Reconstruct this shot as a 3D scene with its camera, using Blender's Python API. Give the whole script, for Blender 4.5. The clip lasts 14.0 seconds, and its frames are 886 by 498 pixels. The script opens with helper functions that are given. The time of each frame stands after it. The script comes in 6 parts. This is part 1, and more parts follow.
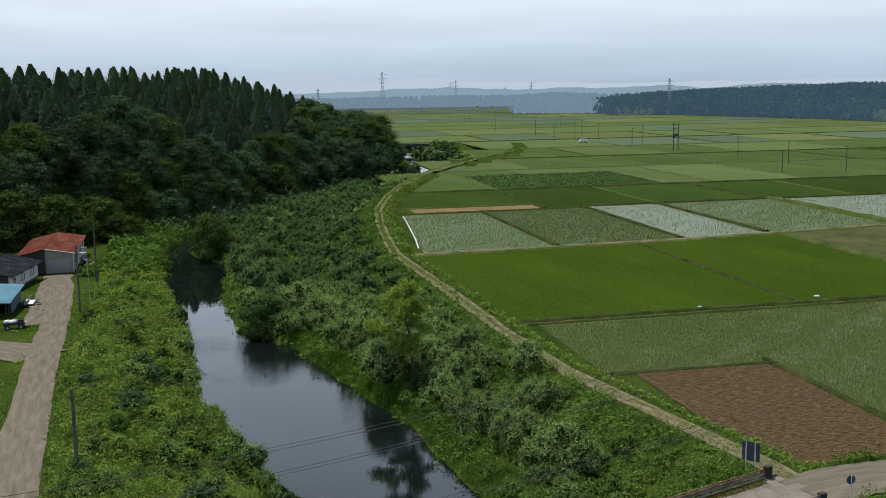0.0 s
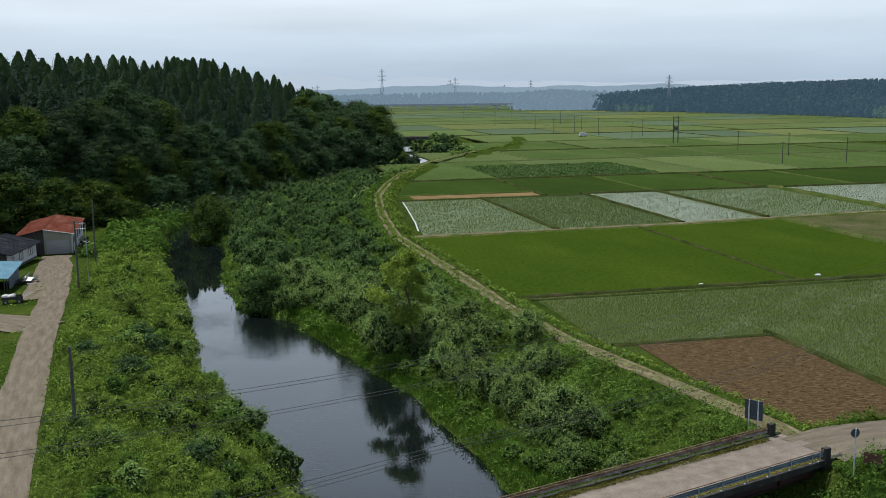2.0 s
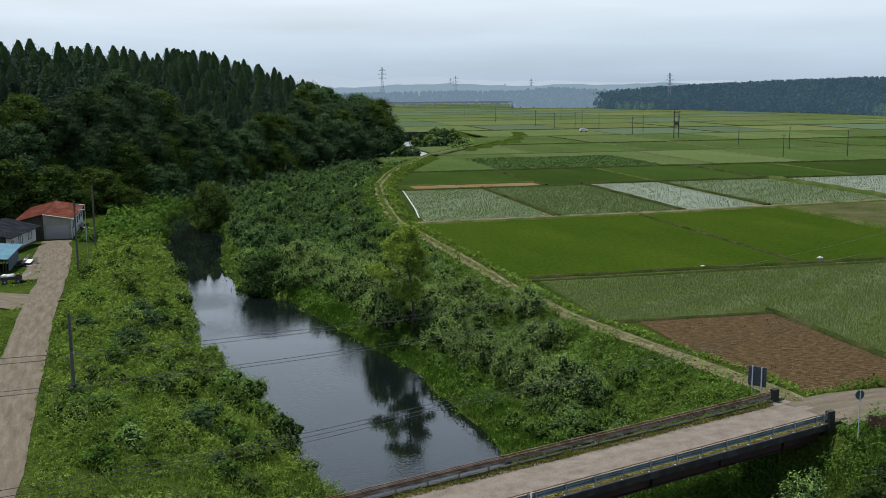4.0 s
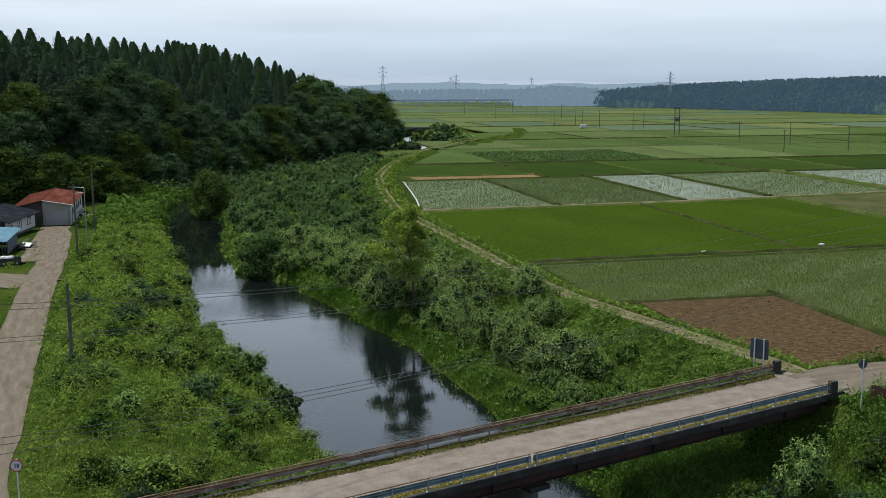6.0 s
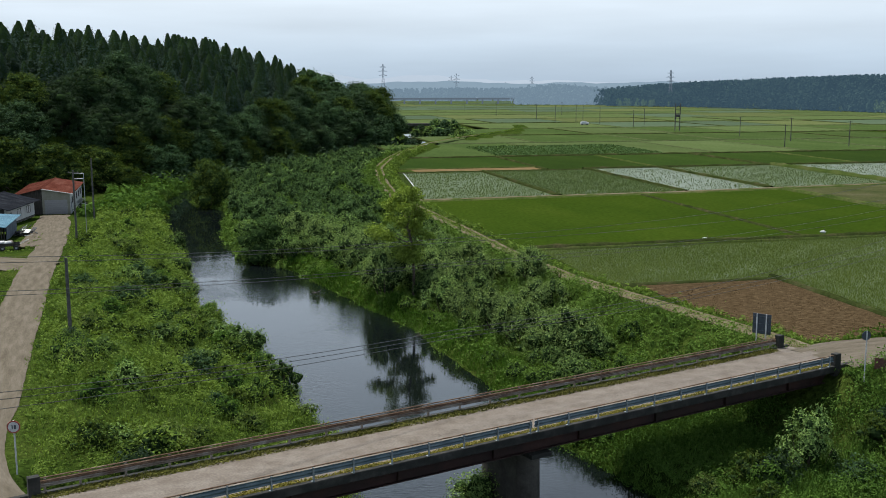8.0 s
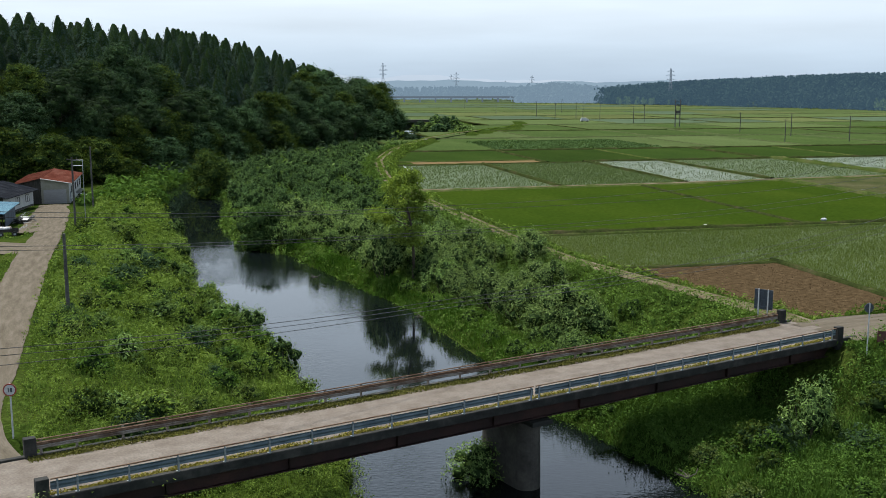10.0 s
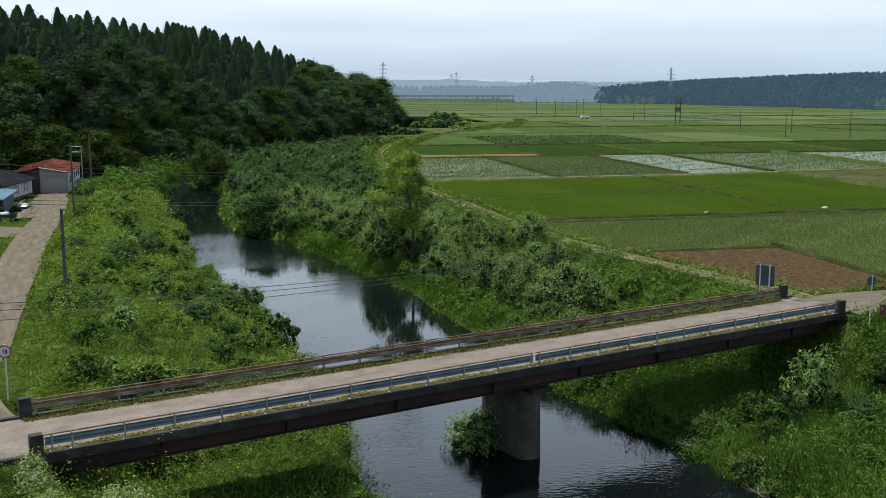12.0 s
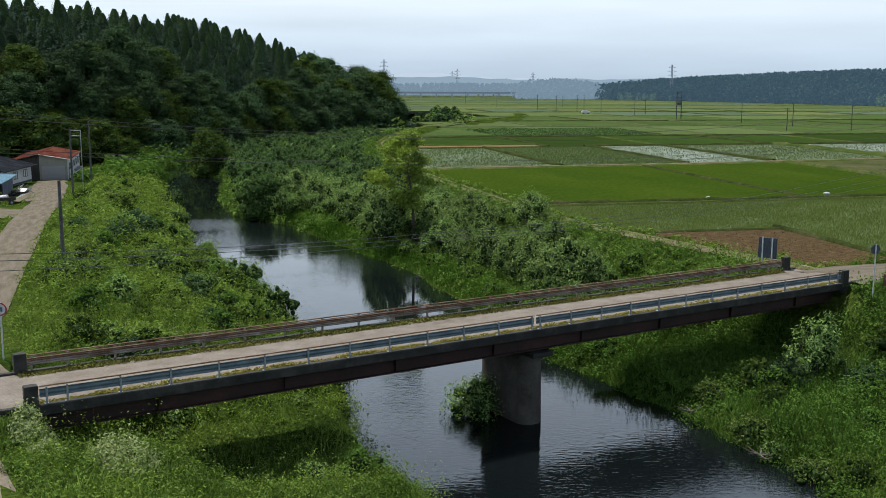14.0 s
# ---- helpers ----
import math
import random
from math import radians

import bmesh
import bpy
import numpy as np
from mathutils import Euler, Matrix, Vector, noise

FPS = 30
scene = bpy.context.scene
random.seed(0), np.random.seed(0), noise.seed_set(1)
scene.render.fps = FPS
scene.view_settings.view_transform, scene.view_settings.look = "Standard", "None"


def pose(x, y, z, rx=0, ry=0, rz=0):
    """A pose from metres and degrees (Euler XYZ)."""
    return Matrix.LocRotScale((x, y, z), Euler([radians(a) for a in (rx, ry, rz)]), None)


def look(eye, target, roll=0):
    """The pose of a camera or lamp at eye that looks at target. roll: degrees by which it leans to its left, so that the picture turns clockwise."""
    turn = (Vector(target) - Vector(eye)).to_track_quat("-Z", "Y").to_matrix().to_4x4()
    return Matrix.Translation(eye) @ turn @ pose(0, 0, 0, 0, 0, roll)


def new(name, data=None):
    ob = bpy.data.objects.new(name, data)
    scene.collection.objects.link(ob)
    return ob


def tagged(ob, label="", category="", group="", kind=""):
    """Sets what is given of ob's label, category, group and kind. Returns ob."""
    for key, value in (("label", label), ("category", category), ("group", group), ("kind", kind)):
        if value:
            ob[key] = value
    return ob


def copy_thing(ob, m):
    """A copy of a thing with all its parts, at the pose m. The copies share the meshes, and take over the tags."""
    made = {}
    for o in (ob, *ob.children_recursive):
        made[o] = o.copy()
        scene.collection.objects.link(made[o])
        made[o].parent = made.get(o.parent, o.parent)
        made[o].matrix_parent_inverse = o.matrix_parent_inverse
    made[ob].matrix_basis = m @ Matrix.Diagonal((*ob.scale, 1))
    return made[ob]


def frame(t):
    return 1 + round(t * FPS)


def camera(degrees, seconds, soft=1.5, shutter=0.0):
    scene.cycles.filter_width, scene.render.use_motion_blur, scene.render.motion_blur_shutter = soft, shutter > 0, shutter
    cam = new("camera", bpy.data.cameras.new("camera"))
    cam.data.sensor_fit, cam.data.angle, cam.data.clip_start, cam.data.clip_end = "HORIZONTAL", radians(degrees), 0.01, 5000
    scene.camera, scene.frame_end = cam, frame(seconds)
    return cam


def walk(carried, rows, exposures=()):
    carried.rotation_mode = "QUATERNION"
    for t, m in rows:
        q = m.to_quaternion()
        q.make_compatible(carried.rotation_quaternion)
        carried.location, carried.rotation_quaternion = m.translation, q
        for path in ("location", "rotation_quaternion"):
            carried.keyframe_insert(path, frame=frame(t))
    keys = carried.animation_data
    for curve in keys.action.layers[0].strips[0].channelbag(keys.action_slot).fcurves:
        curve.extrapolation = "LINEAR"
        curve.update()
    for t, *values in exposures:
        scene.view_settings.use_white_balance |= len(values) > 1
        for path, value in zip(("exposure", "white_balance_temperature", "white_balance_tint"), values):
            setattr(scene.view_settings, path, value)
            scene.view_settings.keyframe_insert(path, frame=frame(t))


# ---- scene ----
cam = camera(47.0, 14.0, soft=0.9)
PATH = [
    (0, (0.408, -0.324, 30.055), (0.403, 1.65, 29.738), -0.8),
    (0.5, (0.35, -0.315, 29.213), (0.345, 1.659, 28.896), -0.7),
    (1, (0.296, -0.305, 28.414), (0.291, 1.669, 28.096), -0.7),
    (1.5, (0.246, -0.294, 27.656), (0.242, 1.68, 27.338), -0.6),
    (2, (0.199, -0.282, 26.936), (0.196, 1.692, 26.618), -0.6),
    (2.5, (0.156, -0.269, 26.253), (0.153, 1.706, 25.935), -0.5),
    (3, (0.117, -0.255, 25.605), (0.114, 1.72, 25.287), -0.5),
    (5.5, (-0.031, -0.164, 22.788), (-0.033, 1.811, 22.47), -0.3),
    (6, (-0.052, -0.141, 22.29), (-0.054, 1.833, 21.972), -0.2),
    (6.5, (-0.07, -0.117, 21.808), (-0.071, 1.857, 21.489), -0.2),
    (7, (-0.085, -0.092, 21.337), (-0.087, 1.883, 21.019), -0.2),
    (7.5, (-0.098, -0.065, 20.877), (-0.1, 1.91, 20.559), -0.1),
    (8, (-0.108, -0.036, 20.424), (-0.11, 1.938, 20.106), -0.1),
    (10.5, (-0.13, 0.133, 18.192), (-0.131, 2.108, 17.874), 0.0),
    (11, (-0.129, 0.173, 17.74), (-0.13, 2.148, 17.423), 0.1),
    (11.5, (-0.126, 0.215, 17.284), (-0.128, 2.189, 16.967), 0.1),
    (12, (-0.122, 0.258, 16.823), (-0.123, 2.233, 16.506), 0.1),
    (12.5, (-0.116, 0.304, 16.358), (-0.118, 2.278, 16.04), 0.1),
    (13, (-0.109, 0.351, 15.888), (-0.111, 2.326, 15.57), 0.1),
    (13.5, (-0.102, 0.401, 15.416), (-0.104, 2.376, 15.096), 0.2),
    (14, (-0.093, 0.453, 14.941), (-0.095, 2.428, 14.621), 0.2),
]
walk(cam, [(t, look(eye, target, roll)) for t, eye, target, roll in PATH], [(0.0, 0.40), (8.0, 0.45), (10.5, 0.58), (14.0, 0.56)])

# world, sun, exposure
SUN_EL, SUN_AZ = 68.0, -50.0
world = bpy.data.worlds.new("sky")
scene.world = world
world.use_nodes = True
wn, wl = world.node_tree.nodes, world.node_tree.links
wn.clear()
w_out = wn.new("ShaderNodeOutputWorld")
w_bg = wn.new("ShaderNodeBackground")
w_sky = wn.new("ShaderNodeTexSky")
w_sky.sky_type, w_sky.sun_disc = "NISHITA", False
w_sky.sun_elevation, w_sky.sun_rotation = radians(SUN_EL), radians(SUN_AZ)
w_sky.air_density, w_sky.dust_density = 1.5, 4.0
w_scale = wn.new("ShaderNodeVectorMath")
w_scale.operation = "SCALE"
w_scale.inputs["Scale"].default_value = 0.09
wl.new(w_sky.outputs[0], w_scale.inputs[0])
w_co = wn.new("ShaderNodeTexCoord")
w_sep = wn.new("ShaderNodeSeparateXYZ")
wl.new(w_co.outputs["Generated"], w_sep.inputs[0])
w_ramp = wn.new("ShaderNodeValToRGB")
wl.new(w_sep.outputs[2], w_ramp.inputs[0])
for pos, col in ((0.0, (0.55, 0.69, 0.85)), (0.03, (0.67, 0.82, 0.98)), (0.085, (0.92, 1.05, 1.19)), (0.2, (1.16, 1.36, 1.6)), (0.38, (1.14, 1.38, 1.68)), (0.55, (0.48, 0.6, 0.78)), (0.85, (0.20, 0.25, 0.33))):
    el = w_ramp.color_ramp.elements.new(pos)
    el.color = (*col, 1)
w_ramp.color_ramp.elements.remove(w_ramp.color_ramp.elements[0])
w_ramp.color_ramp.elements.remove(w_ramp.color_ramp.elements[-1])
w_map = wn.new("ShaderNodeMapping")
w_map.inputs["Scale"].default_value = (3.0, 3.0, 26.0)
wl.new(w_co.outputs["Generated"], w_map.inputs[0])
w_noise = wn.new("ShaderNodeTexNoise")
w_noise.inputs["Scale"].default_value, w_noise.inputs["Detail"].default_value = 1.3, 5.0
wl.new(w_map.outputs[0], w_noise.inputs["Vector"])
w_rng = wn.new("ShaderNodeMapRange")
w_rng.inputs["From Min"].default_value, w_rng.inputs["From Max"].default_value = 0.3, 0.7
w_rng.inputs["To Min"].default_value, w_rng.inputs["To Max"].default_value = 0.93, 1.07
wl.new(w_noise.outputs["Fac"], w_rng.inputs["Value"])
w_cloud = wn.new("ShaderNodeVectorMath")
w_cloud.operation = "SCALE"
wl.new(w_ramp.outputs[0], w_cloud.inputs[0])
wl.new(w_rng.outputs[0], w_cloud.inputs["Scale"])
w_mix = wn.new("ShaderNodeMix")
w_mix.data_type = "RGBA"
w_mix.inputs["Factor"].default_value = 0.82
wl.new(w_scale.outputs[0], w_mix.inputs[6])
wl.new(w_cloud.outputs[0], w_mix.inputs[7])
wl.new(w_mix.outputs[2], w_bg.inputs["Color"])
w_bg.inputs["Strength"].default_value = 0.72
wl.new(w_bg.outputs[0], w_out.inputs["Surface"])

sun_data = bpy.data.lights.new("sun", "SUN")
sun_data.energy, sun_data.angle, sun_data.color = 5.0, radians(3), (1.0, 0.965, 0.89)
sun = new("sun", sun_data)
sa, se = radians(SUN_AZ), radians(SUN_EL)
sun_dir = Vector((math.sin(sa) * math.cos(se), math.cos(sa) * math.cos(se), math.sin(se)))
sun.matrix_world = look(sun_dir * 400, (0, 0, 0))

WATER = -2.35
rng = np.random.default_rng(7)


# ---- material helpers ----
def node_mat(name):
    m = bpy.data.materials.new(name)
    m.use_nodes = True
    nt = m.node_tree
    return m, nt, nt.nodes["Principled BSDF"]


def surface(name, colours, scale=1.0, detail=6, rough=0.8, bump=0.3, bump_scale=8.0, metal=0.0, stretch=(1, 1, 1), fine=0.25, rand=0.0, bump_dist=0.05, spec=0.3, coord="Object"):
    """A worn surface: two or three colours by a broad noise, a finer grain on top, and a bump."""
    m, nt, p = node_mat(name)
    n, l = nt.nodes, nt.links
    co = n.new("ShaderNodeTexCoord")
    mp = n.new("ShaderNodeMapping")
    mp.inputs["Scale"].default_value = stretch
    l.new(co.outputs[coord], mp.inputs[0])
    big = n.new("ShaderNodeTexNoise")
    big.inputs["Scale"].default_value, big.inputs["Detail"].default_value, big.inputs["Roughness"].default_value = scale, detail, 0.6
    l.new(mp.outputs[0], big.inputs["Vector"])
    ramp = n.new("ShaderNodeValToRGB")
    els = ramp.color_ramp.elements
    els[0].position, els[1].position = 0.32, 0.68
    els[0].color, els[1].color = (*colours[0], 1), (*colours[-1], 1)
    for k, c in enumerate(colours[1:-1]):
        els.new(0.32 + 0.36 * (k + 1) / (len(colours) - 1)).color = (*c, 1)
    l.new(big.outputs["Fac"], ramp.inputs[0])
    small = n.new("ShaderNodeTexNoise")
    small.inputs["Scale"].default_value, small.inputs["Detail"].default_value = bump_scale, 4
    l.new(mp.outputs[0], small.inputs["Vector"])
    rngn = n.new("ShaderNodeMapRange")
    rngn.inputs["From Min"].default_value, rngn.inputs["From Max"].default_value = 0.25, 0.75
    rngn.inputs["To Min"].default_value, rngn.inputs["To Max"].default_value = 1 - fine, 1 + fine
    l.new(small.outputs["Fac"], rngn.inputs["Value"])
    mul = n.new("ShaderNodeVectorMath")
    mul.operation = "SCALE"
    l.new(ramp.outputs[0], mul.inputs[0])
    l.new(rngn.outputs[0], mul.inputs["Scale"])
    last = mul.outputs[0]
    if rand:
        info = n.new("ShaderNodeObjectInfo")
        r2 = n.new("ShaderNodeMapRange")
        r2.inputs["To Min"].default_value, r2.inputs["To Max"].default_value = 1 - rand, 1 + rand
        l.new(info.outputs["Random"], r2.inputs["Value"])
        m2 = n.new("ShaderNodeVectorMath")
        m2.operation = "SCALE"
        l.new(last, m2.inputs[0])
        l.new(r2.outputs[0], m2.inputs["Scale"])
        last = m2.outputs[0]
    l.new(last, p.inputs["Base Color"])
    p.inputs["Roughness"].default_value, p.inputs["Metallic"].default_value = rough, metal
    p.inputs["Specular IOR Level"].default_value = spec
    if spec < 0.05:
        p.inputs["IOR"].default_value = 1.02
    if bump:
        b = n.new("ShaderNodeBump")
        b.inputs["Strength"].default_value, b.inputs["Distance"].default_value = bump, bump_dist
        l.new(small.outputs["Fac"], b.inputs["Height"])
        l.new(b.outputs[0], p.inputs["Normal"])
    return m


def foliage(name, dark, light, through_light=0.3, rough=0.55, spread=0.25, patch=0.0, gloss=0.03):
    """Leaves: every leaf has its own tone, every plant its own too, and some light passes through."""
    m, nt, p = node_mat(name)
    n, l = nt.nodes, nt.links
    geo = n.new("ShaderNodeNewGeometry")
    mix = n.new("ShaderNodeMix")
    mix.data_type = "RGBA"
    mix.inputs[6].default_value, mix.inputs[7].default_value = (*dark, 1), (*light, 1)
    fac = geo.outputs["Random Per Island"]
    if patch:
        co = n.new("ShaderNodeTexCoord")
        nz = n.new("ShaderNodeTexNoise")
        nz.inputs["Scale"].default_value, nz.inputs["Detail"].default_value = patch, 3
        l.new(co.outputs["Object"], nz.inputs["Vector"])
        cr = n.new("ShaderNodeMapRange")
        cr.inputs["From Min"].default_value, cr.inputs["From Max"].default_value = 0.3, 0.7
        l.new(nz.outputs["Fac"], cr.inputs["Value"])
        ad = n.new("ShaderNodeMath")
        ad.operation = "MULTIPLY_ADD"
        ad.inputs[1].default_value = 0.55
        l.new(geo.outputs["Random Per Island"], ad.inputs[0])
        half = n.new("ShaderNodeMath")
        half.operation = "MULTIPLY"
        half.inputs[1].default_value = 0.45
        l.new(cr.outputs[0], half.inputs[0])
        l.new(half.outputs[0], ad.inputs[2])
        fac = ad.outputs[0]
    l.new(fac, mix.inputs[0])
    info = n.new("ShaderNodeObjectInfo")
    r2 = n.new("ShaderNodeMapRange")
    r2.inputs["To Min"].default_value, r2.inputs["To Max"].default_value = 1 - spread, 1 + spread
    l.new(info.outputs["Random"], r2.inputs["Value"])
    sc = n.new("ShaderNodeVectorMath")
    sc.operation = "SCALE"
    l.new(mix.outputs[2], sc.inputs[0])
    l.new(r2.outputs[0], sc.inputs["Scale"])
    l.new(sc.outputs[0], p.inputs["Base Color"])
    p.inputs["Roughness"].default_value = rough
    p.inputs["Specular IOR Level"].default_value = gloss
    if gloss < 0.05:
        p.inputs["IOR"].default_value = 1.08
    tr = n.new("ShaderNodeBsdfTranslucent")
    warm = n.new("ShaderNodeVectorMath")
    warm.operation = "MULTIPLY"
    warm.inputs[1].default_value = (1.35, 1.35, 0.6)
    l.new(sc.outputs[0], warm.inputs[0])
    l.new(warm.outputs[0], tr.inputs["Color"])
    ms = n.new("ShaderNodeMixShader")
    ms.inputs[0].default_value = through_light
    l.new(p.outputs[0], ms.inputs[1])
    l.new(tr.outputs[0], ms.inputs[2])
    l.new(ms.outputs[0], n["Material Output"].inputs["Surface"])
    return m


# ---- materials ----
M_GROUND = surface("meadow", [(0.0148, 0.0282, 0.0054), (0.0243, 0.0417, 0.0074), (0.039, 0.0551, 0.0115)], 0.12, 8, 0.95, 1.0, 4.0, fine=0.55, bump_dist=0.25, spec=0.04)
M_GRAVEL = surface("pale_gravel", [(0.0936, 0.0796, 0.0585), (0.117, 0.1014, 0.0796), (0.1482, 0.131, 0.1076)], 0.9, 8, 0.95, 0.5, 7.0, fine=0.18, spec=0.04)
M_LANE = surface("gravel_lane", [(0.074, 0.064, 0.049), (0.097, 0.085, 0.067), (0.124, 0.110, 0.090)], 1.2, 9, 0.95, 0.5, 9.0, stretch=(1.5, 0.22, 1.0), fine=0.14, spec=0.04, coord="UV")
M_TRACK = surface("earth_track", [(0.0546, 0.0484, 0.0265), (0.0936, 0.0811, 0.0515), (0.1482, 0.131, 0.0952)], 1.6, 8, 0.95, 0.5, 6.0, stretch=(1.0, 0.25, 1.0), fine=0.28, spec=0.04, coord="UV")
M_DECKTOP = surface("worn_deck_concrete", [(0.0872, 0.0724, 0.0582), (0.1177, 0.1002, 0.0841), (0.1435, 0.1261, 0.1086)], 1.0, 9, 0.9, 0.3, 9.0, fine=0.24)
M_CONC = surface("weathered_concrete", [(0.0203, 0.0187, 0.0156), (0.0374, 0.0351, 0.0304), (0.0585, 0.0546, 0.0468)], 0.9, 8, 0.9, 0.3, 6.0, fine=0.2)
# a darker second concrete for edge beams, end posts, bearings and abutments
M_CONC_DARK = surface("dark_concrete", [(0.0078, 0.0086, 0.0078), (0.0156, 0.0164, 0.0148), (0.0343, 0.0335, 0.0304)], 1.3, 8, 0.9, 0.3, 6.0, fine=0.25)
M_GIRDER = surface("oxide_red_girder", [(0.0086, 0.0039, 0.0031), (0.0164, 0.0062, 0.0055), (0.0289, 0.0109, 0.0086)], 0.8, 6, 0.7, 0.15, 10)
M_RAIL_BLUE = surface("blue_grey_rail", [(0.039, 0.0608, 0.0764), (0.0663, 0.0952, 0.1131), (0.0975, 0.1287, 0.1466)], 1.2, 6, 0.5, 0.1, 14, fine=0.2)
M_RAIL_WHITE = surface("chalky_white_post", [(0.1014, 0.1209, 0.1326), (0.1716, 0.195, 0.2067), (0.2418, 0.2652, 0.2769)], 2.5, 6, 0.55, 0.1, 14, fine=0.2)
M_RUST = surface("rusted_rail", [(0.0683, 0.0341, 0.0195), (0.1170, 0.0703, 0.0429), (0.1852, 0.1365, 0.0975)], 1.2, 8, 0.85, 0.25, 12, fine=0.3)
M_RUSTPALE = surface("rust_streaked_beam", [(0.0796, 0.0468, 0.0328), (0.1591, 0.1310, 0.1076), (0.2434, 0.2246, 0.2012)], 1.0, 8, 0.8, 0.2, 12, fine=0.25)
M_POLE = surface("weathered_pole", [(0.0351, 0.0351, 0.0351), (0.0585, 0.0569, 0.0546), (0.0858, 0.0819, 0.078)], 1.5, 6, 0.85, 0.2, 12)
M_STEEL = surface("galvanised_steel", [(0.1716, 0.1872, 0.195), (0.2496, 0.2652, 0.273)], 2.0, 5, 0.5, 0.05, 10, metal=0.4)
M_WIRE = surface("black_cable", [(0.0117, 0.0117, 0.0125), (0.0234, 0.0234, 0.025)], 2.0, 3, 0.6, 0)
M_CABLE = surface("aluminium_cable", [(0.028, 0.029, 0.031), (0.052, 0.053, 0.056)], 2.0, 3, 0.45, 0, metal=0.3)
# dark fill for crowns: the shade between leaves is put into its colour
M_GAP_SHADE = surface("leafy_twigs", [(0.013, 0.026, 0.009), (0.027, 0.048, 0.016)], 3.0, 4, 0.95, 0.3, 6.0, spec=0.04)
M_SHEET = surface("white_plastic", [(0.30, 0.32, 0.33), (0.42, 0.44, 0.45)], 1.5, 5, 0.5, 0.3, 3.0, fine=0.1)
M_BARK = surface("bark", [(0.0351, 0.0273, 0.0203), (0.0663, 0.053, 0.039)], 3.0, 6, 0.95, 0.5, 8)
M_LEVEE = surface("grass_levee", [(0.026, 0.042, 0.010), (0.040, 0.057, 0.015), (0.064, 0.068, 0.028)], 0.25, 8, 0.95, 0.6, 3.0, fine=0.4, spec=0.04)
# darker copy of the levee grass, with the banks' shade in its colour
M_LEVEE_SHADE = surface("shaded_levee", [(0.014, 0.0203, 0.007), (0.0265, 0.0351, 0.0109), (0.0452, 0.0437, 0.0218)], 0.3, 8, 0.95, 0.6, 3.0, fine=0.4, spec=0.04)
M_RICE = surface("dense_rice", [(0.0174, 0.0335, 0.0043), (0.0228, 0.0405, 0.0050), (0.0296, 0.0474, 0.0063)], 0.06, 6, 0.85, 0.5, 2.2, stretch=(1.0, 0.35, 1.0), fine=0.25, spec=0.04)
M_RICE_MID = surface("deep_green_rice", [(0.0156, 0.0298, 0.0072), (0.0202, 0.0371, 0.0083), (0.0257, 0.0430, 0.0102)], 0.06, 6, 0.9, 0.5, 2.0, stretch=(1.0, 0.35, 1.0), fine=0.22, rand=0.12, spec=0.04)
# farthest rice: distance haze is put into a paler, bluer colour
M_RICE_HAZE = surface("haze_paled_rice", [(0.0444, 0.0673, 0.0398), (0.0525, 0.0773, 0.0474), (0.0620, 0.0859, 0.0541)], 0.03, 6, 0.95, 0.0, 1.5, stretch=(0.5, 1.6, 1.0), fine=0.12, rand=0.1, spec=0.04)
# far levee grass, paled towards the fields in place of haze
M_LEVEE_FAR = surface("haze_paled_levee", [(0.0359, 0.053, 0.0203), (0.0515, 0.0686, 0.0281), (0.0686, 0.0796, 0.0374)], 0.1, 6, 0.95, 0.3, 1.5, fine=0.3, spec=0.04)
# the next three crop colours are also lightened for haze
M_RICE_FAR = surface("far_rice", [(0.0295, 0.0491, 0.0148), (0.0372, 0.0590, 0.0183), (0.0463, 0.0674, 0.0225)], 0.05, 6, 0.9, 0.3, 1.5, stretch=(1.0, 0.35, 1.0), fine=0.2, rand=0.12, spec=0.04)
M_RICE_PALE = surface("pale_rice", [(0.0449, 0.0674, 0.0238), (0.0547, 0.0772, 0.0288), (0.0646, 0.0857, 0.0351)], 0.05, 6, 0.9, 0.3, 1.5, stretch=(1.0, 0.35, 1.0), fine=0.2, rand=0.12, spec=0.04)
M_RICE_YEL = surface("yellowing_field", [(0.0576, 0.0744, 0.0281), (0.0688, 0.0842, 0.0330), (0.0800, 0.0927, 0.0386)], 0.05, 6, 0.9, 0.3, 1.5, stretch=(1.0, 0.35, 1.0), fine=0.2, rand=0.12, spec=0.04)
M_TAN = surface("dry_tan_field", [(0.0858, 0.0624, 0.0296), (0.117, 0.0842, 0.0429), (0.1365, 0.1053, 0.0569)], 0.12, 6, 0.95, 0.4, 2.0, fine=0.25, spec=0.04)
M_SOIL = surface("ploughed_soil", [(0.030, 0.021, 0.011), (0.060, 0.042, 0.023), (0.112, 0.082, 0.047)], 3.2, 9, 0.95, 1.0, 6.5, stretch=(0.3, 1.7, 1.0), fine=0.45, bump_dist=0.2, spec=0.04)
M_CROP = surface("row_crop", [(0.0291, 0.0379, 0.0145), (0.0445, 0.0500, 0.0210), (0.0646, 0.0614, 0.0347)], 0.12, 6, 0.95, 0.6, 2.0, fine=0.3, spec=0.04)


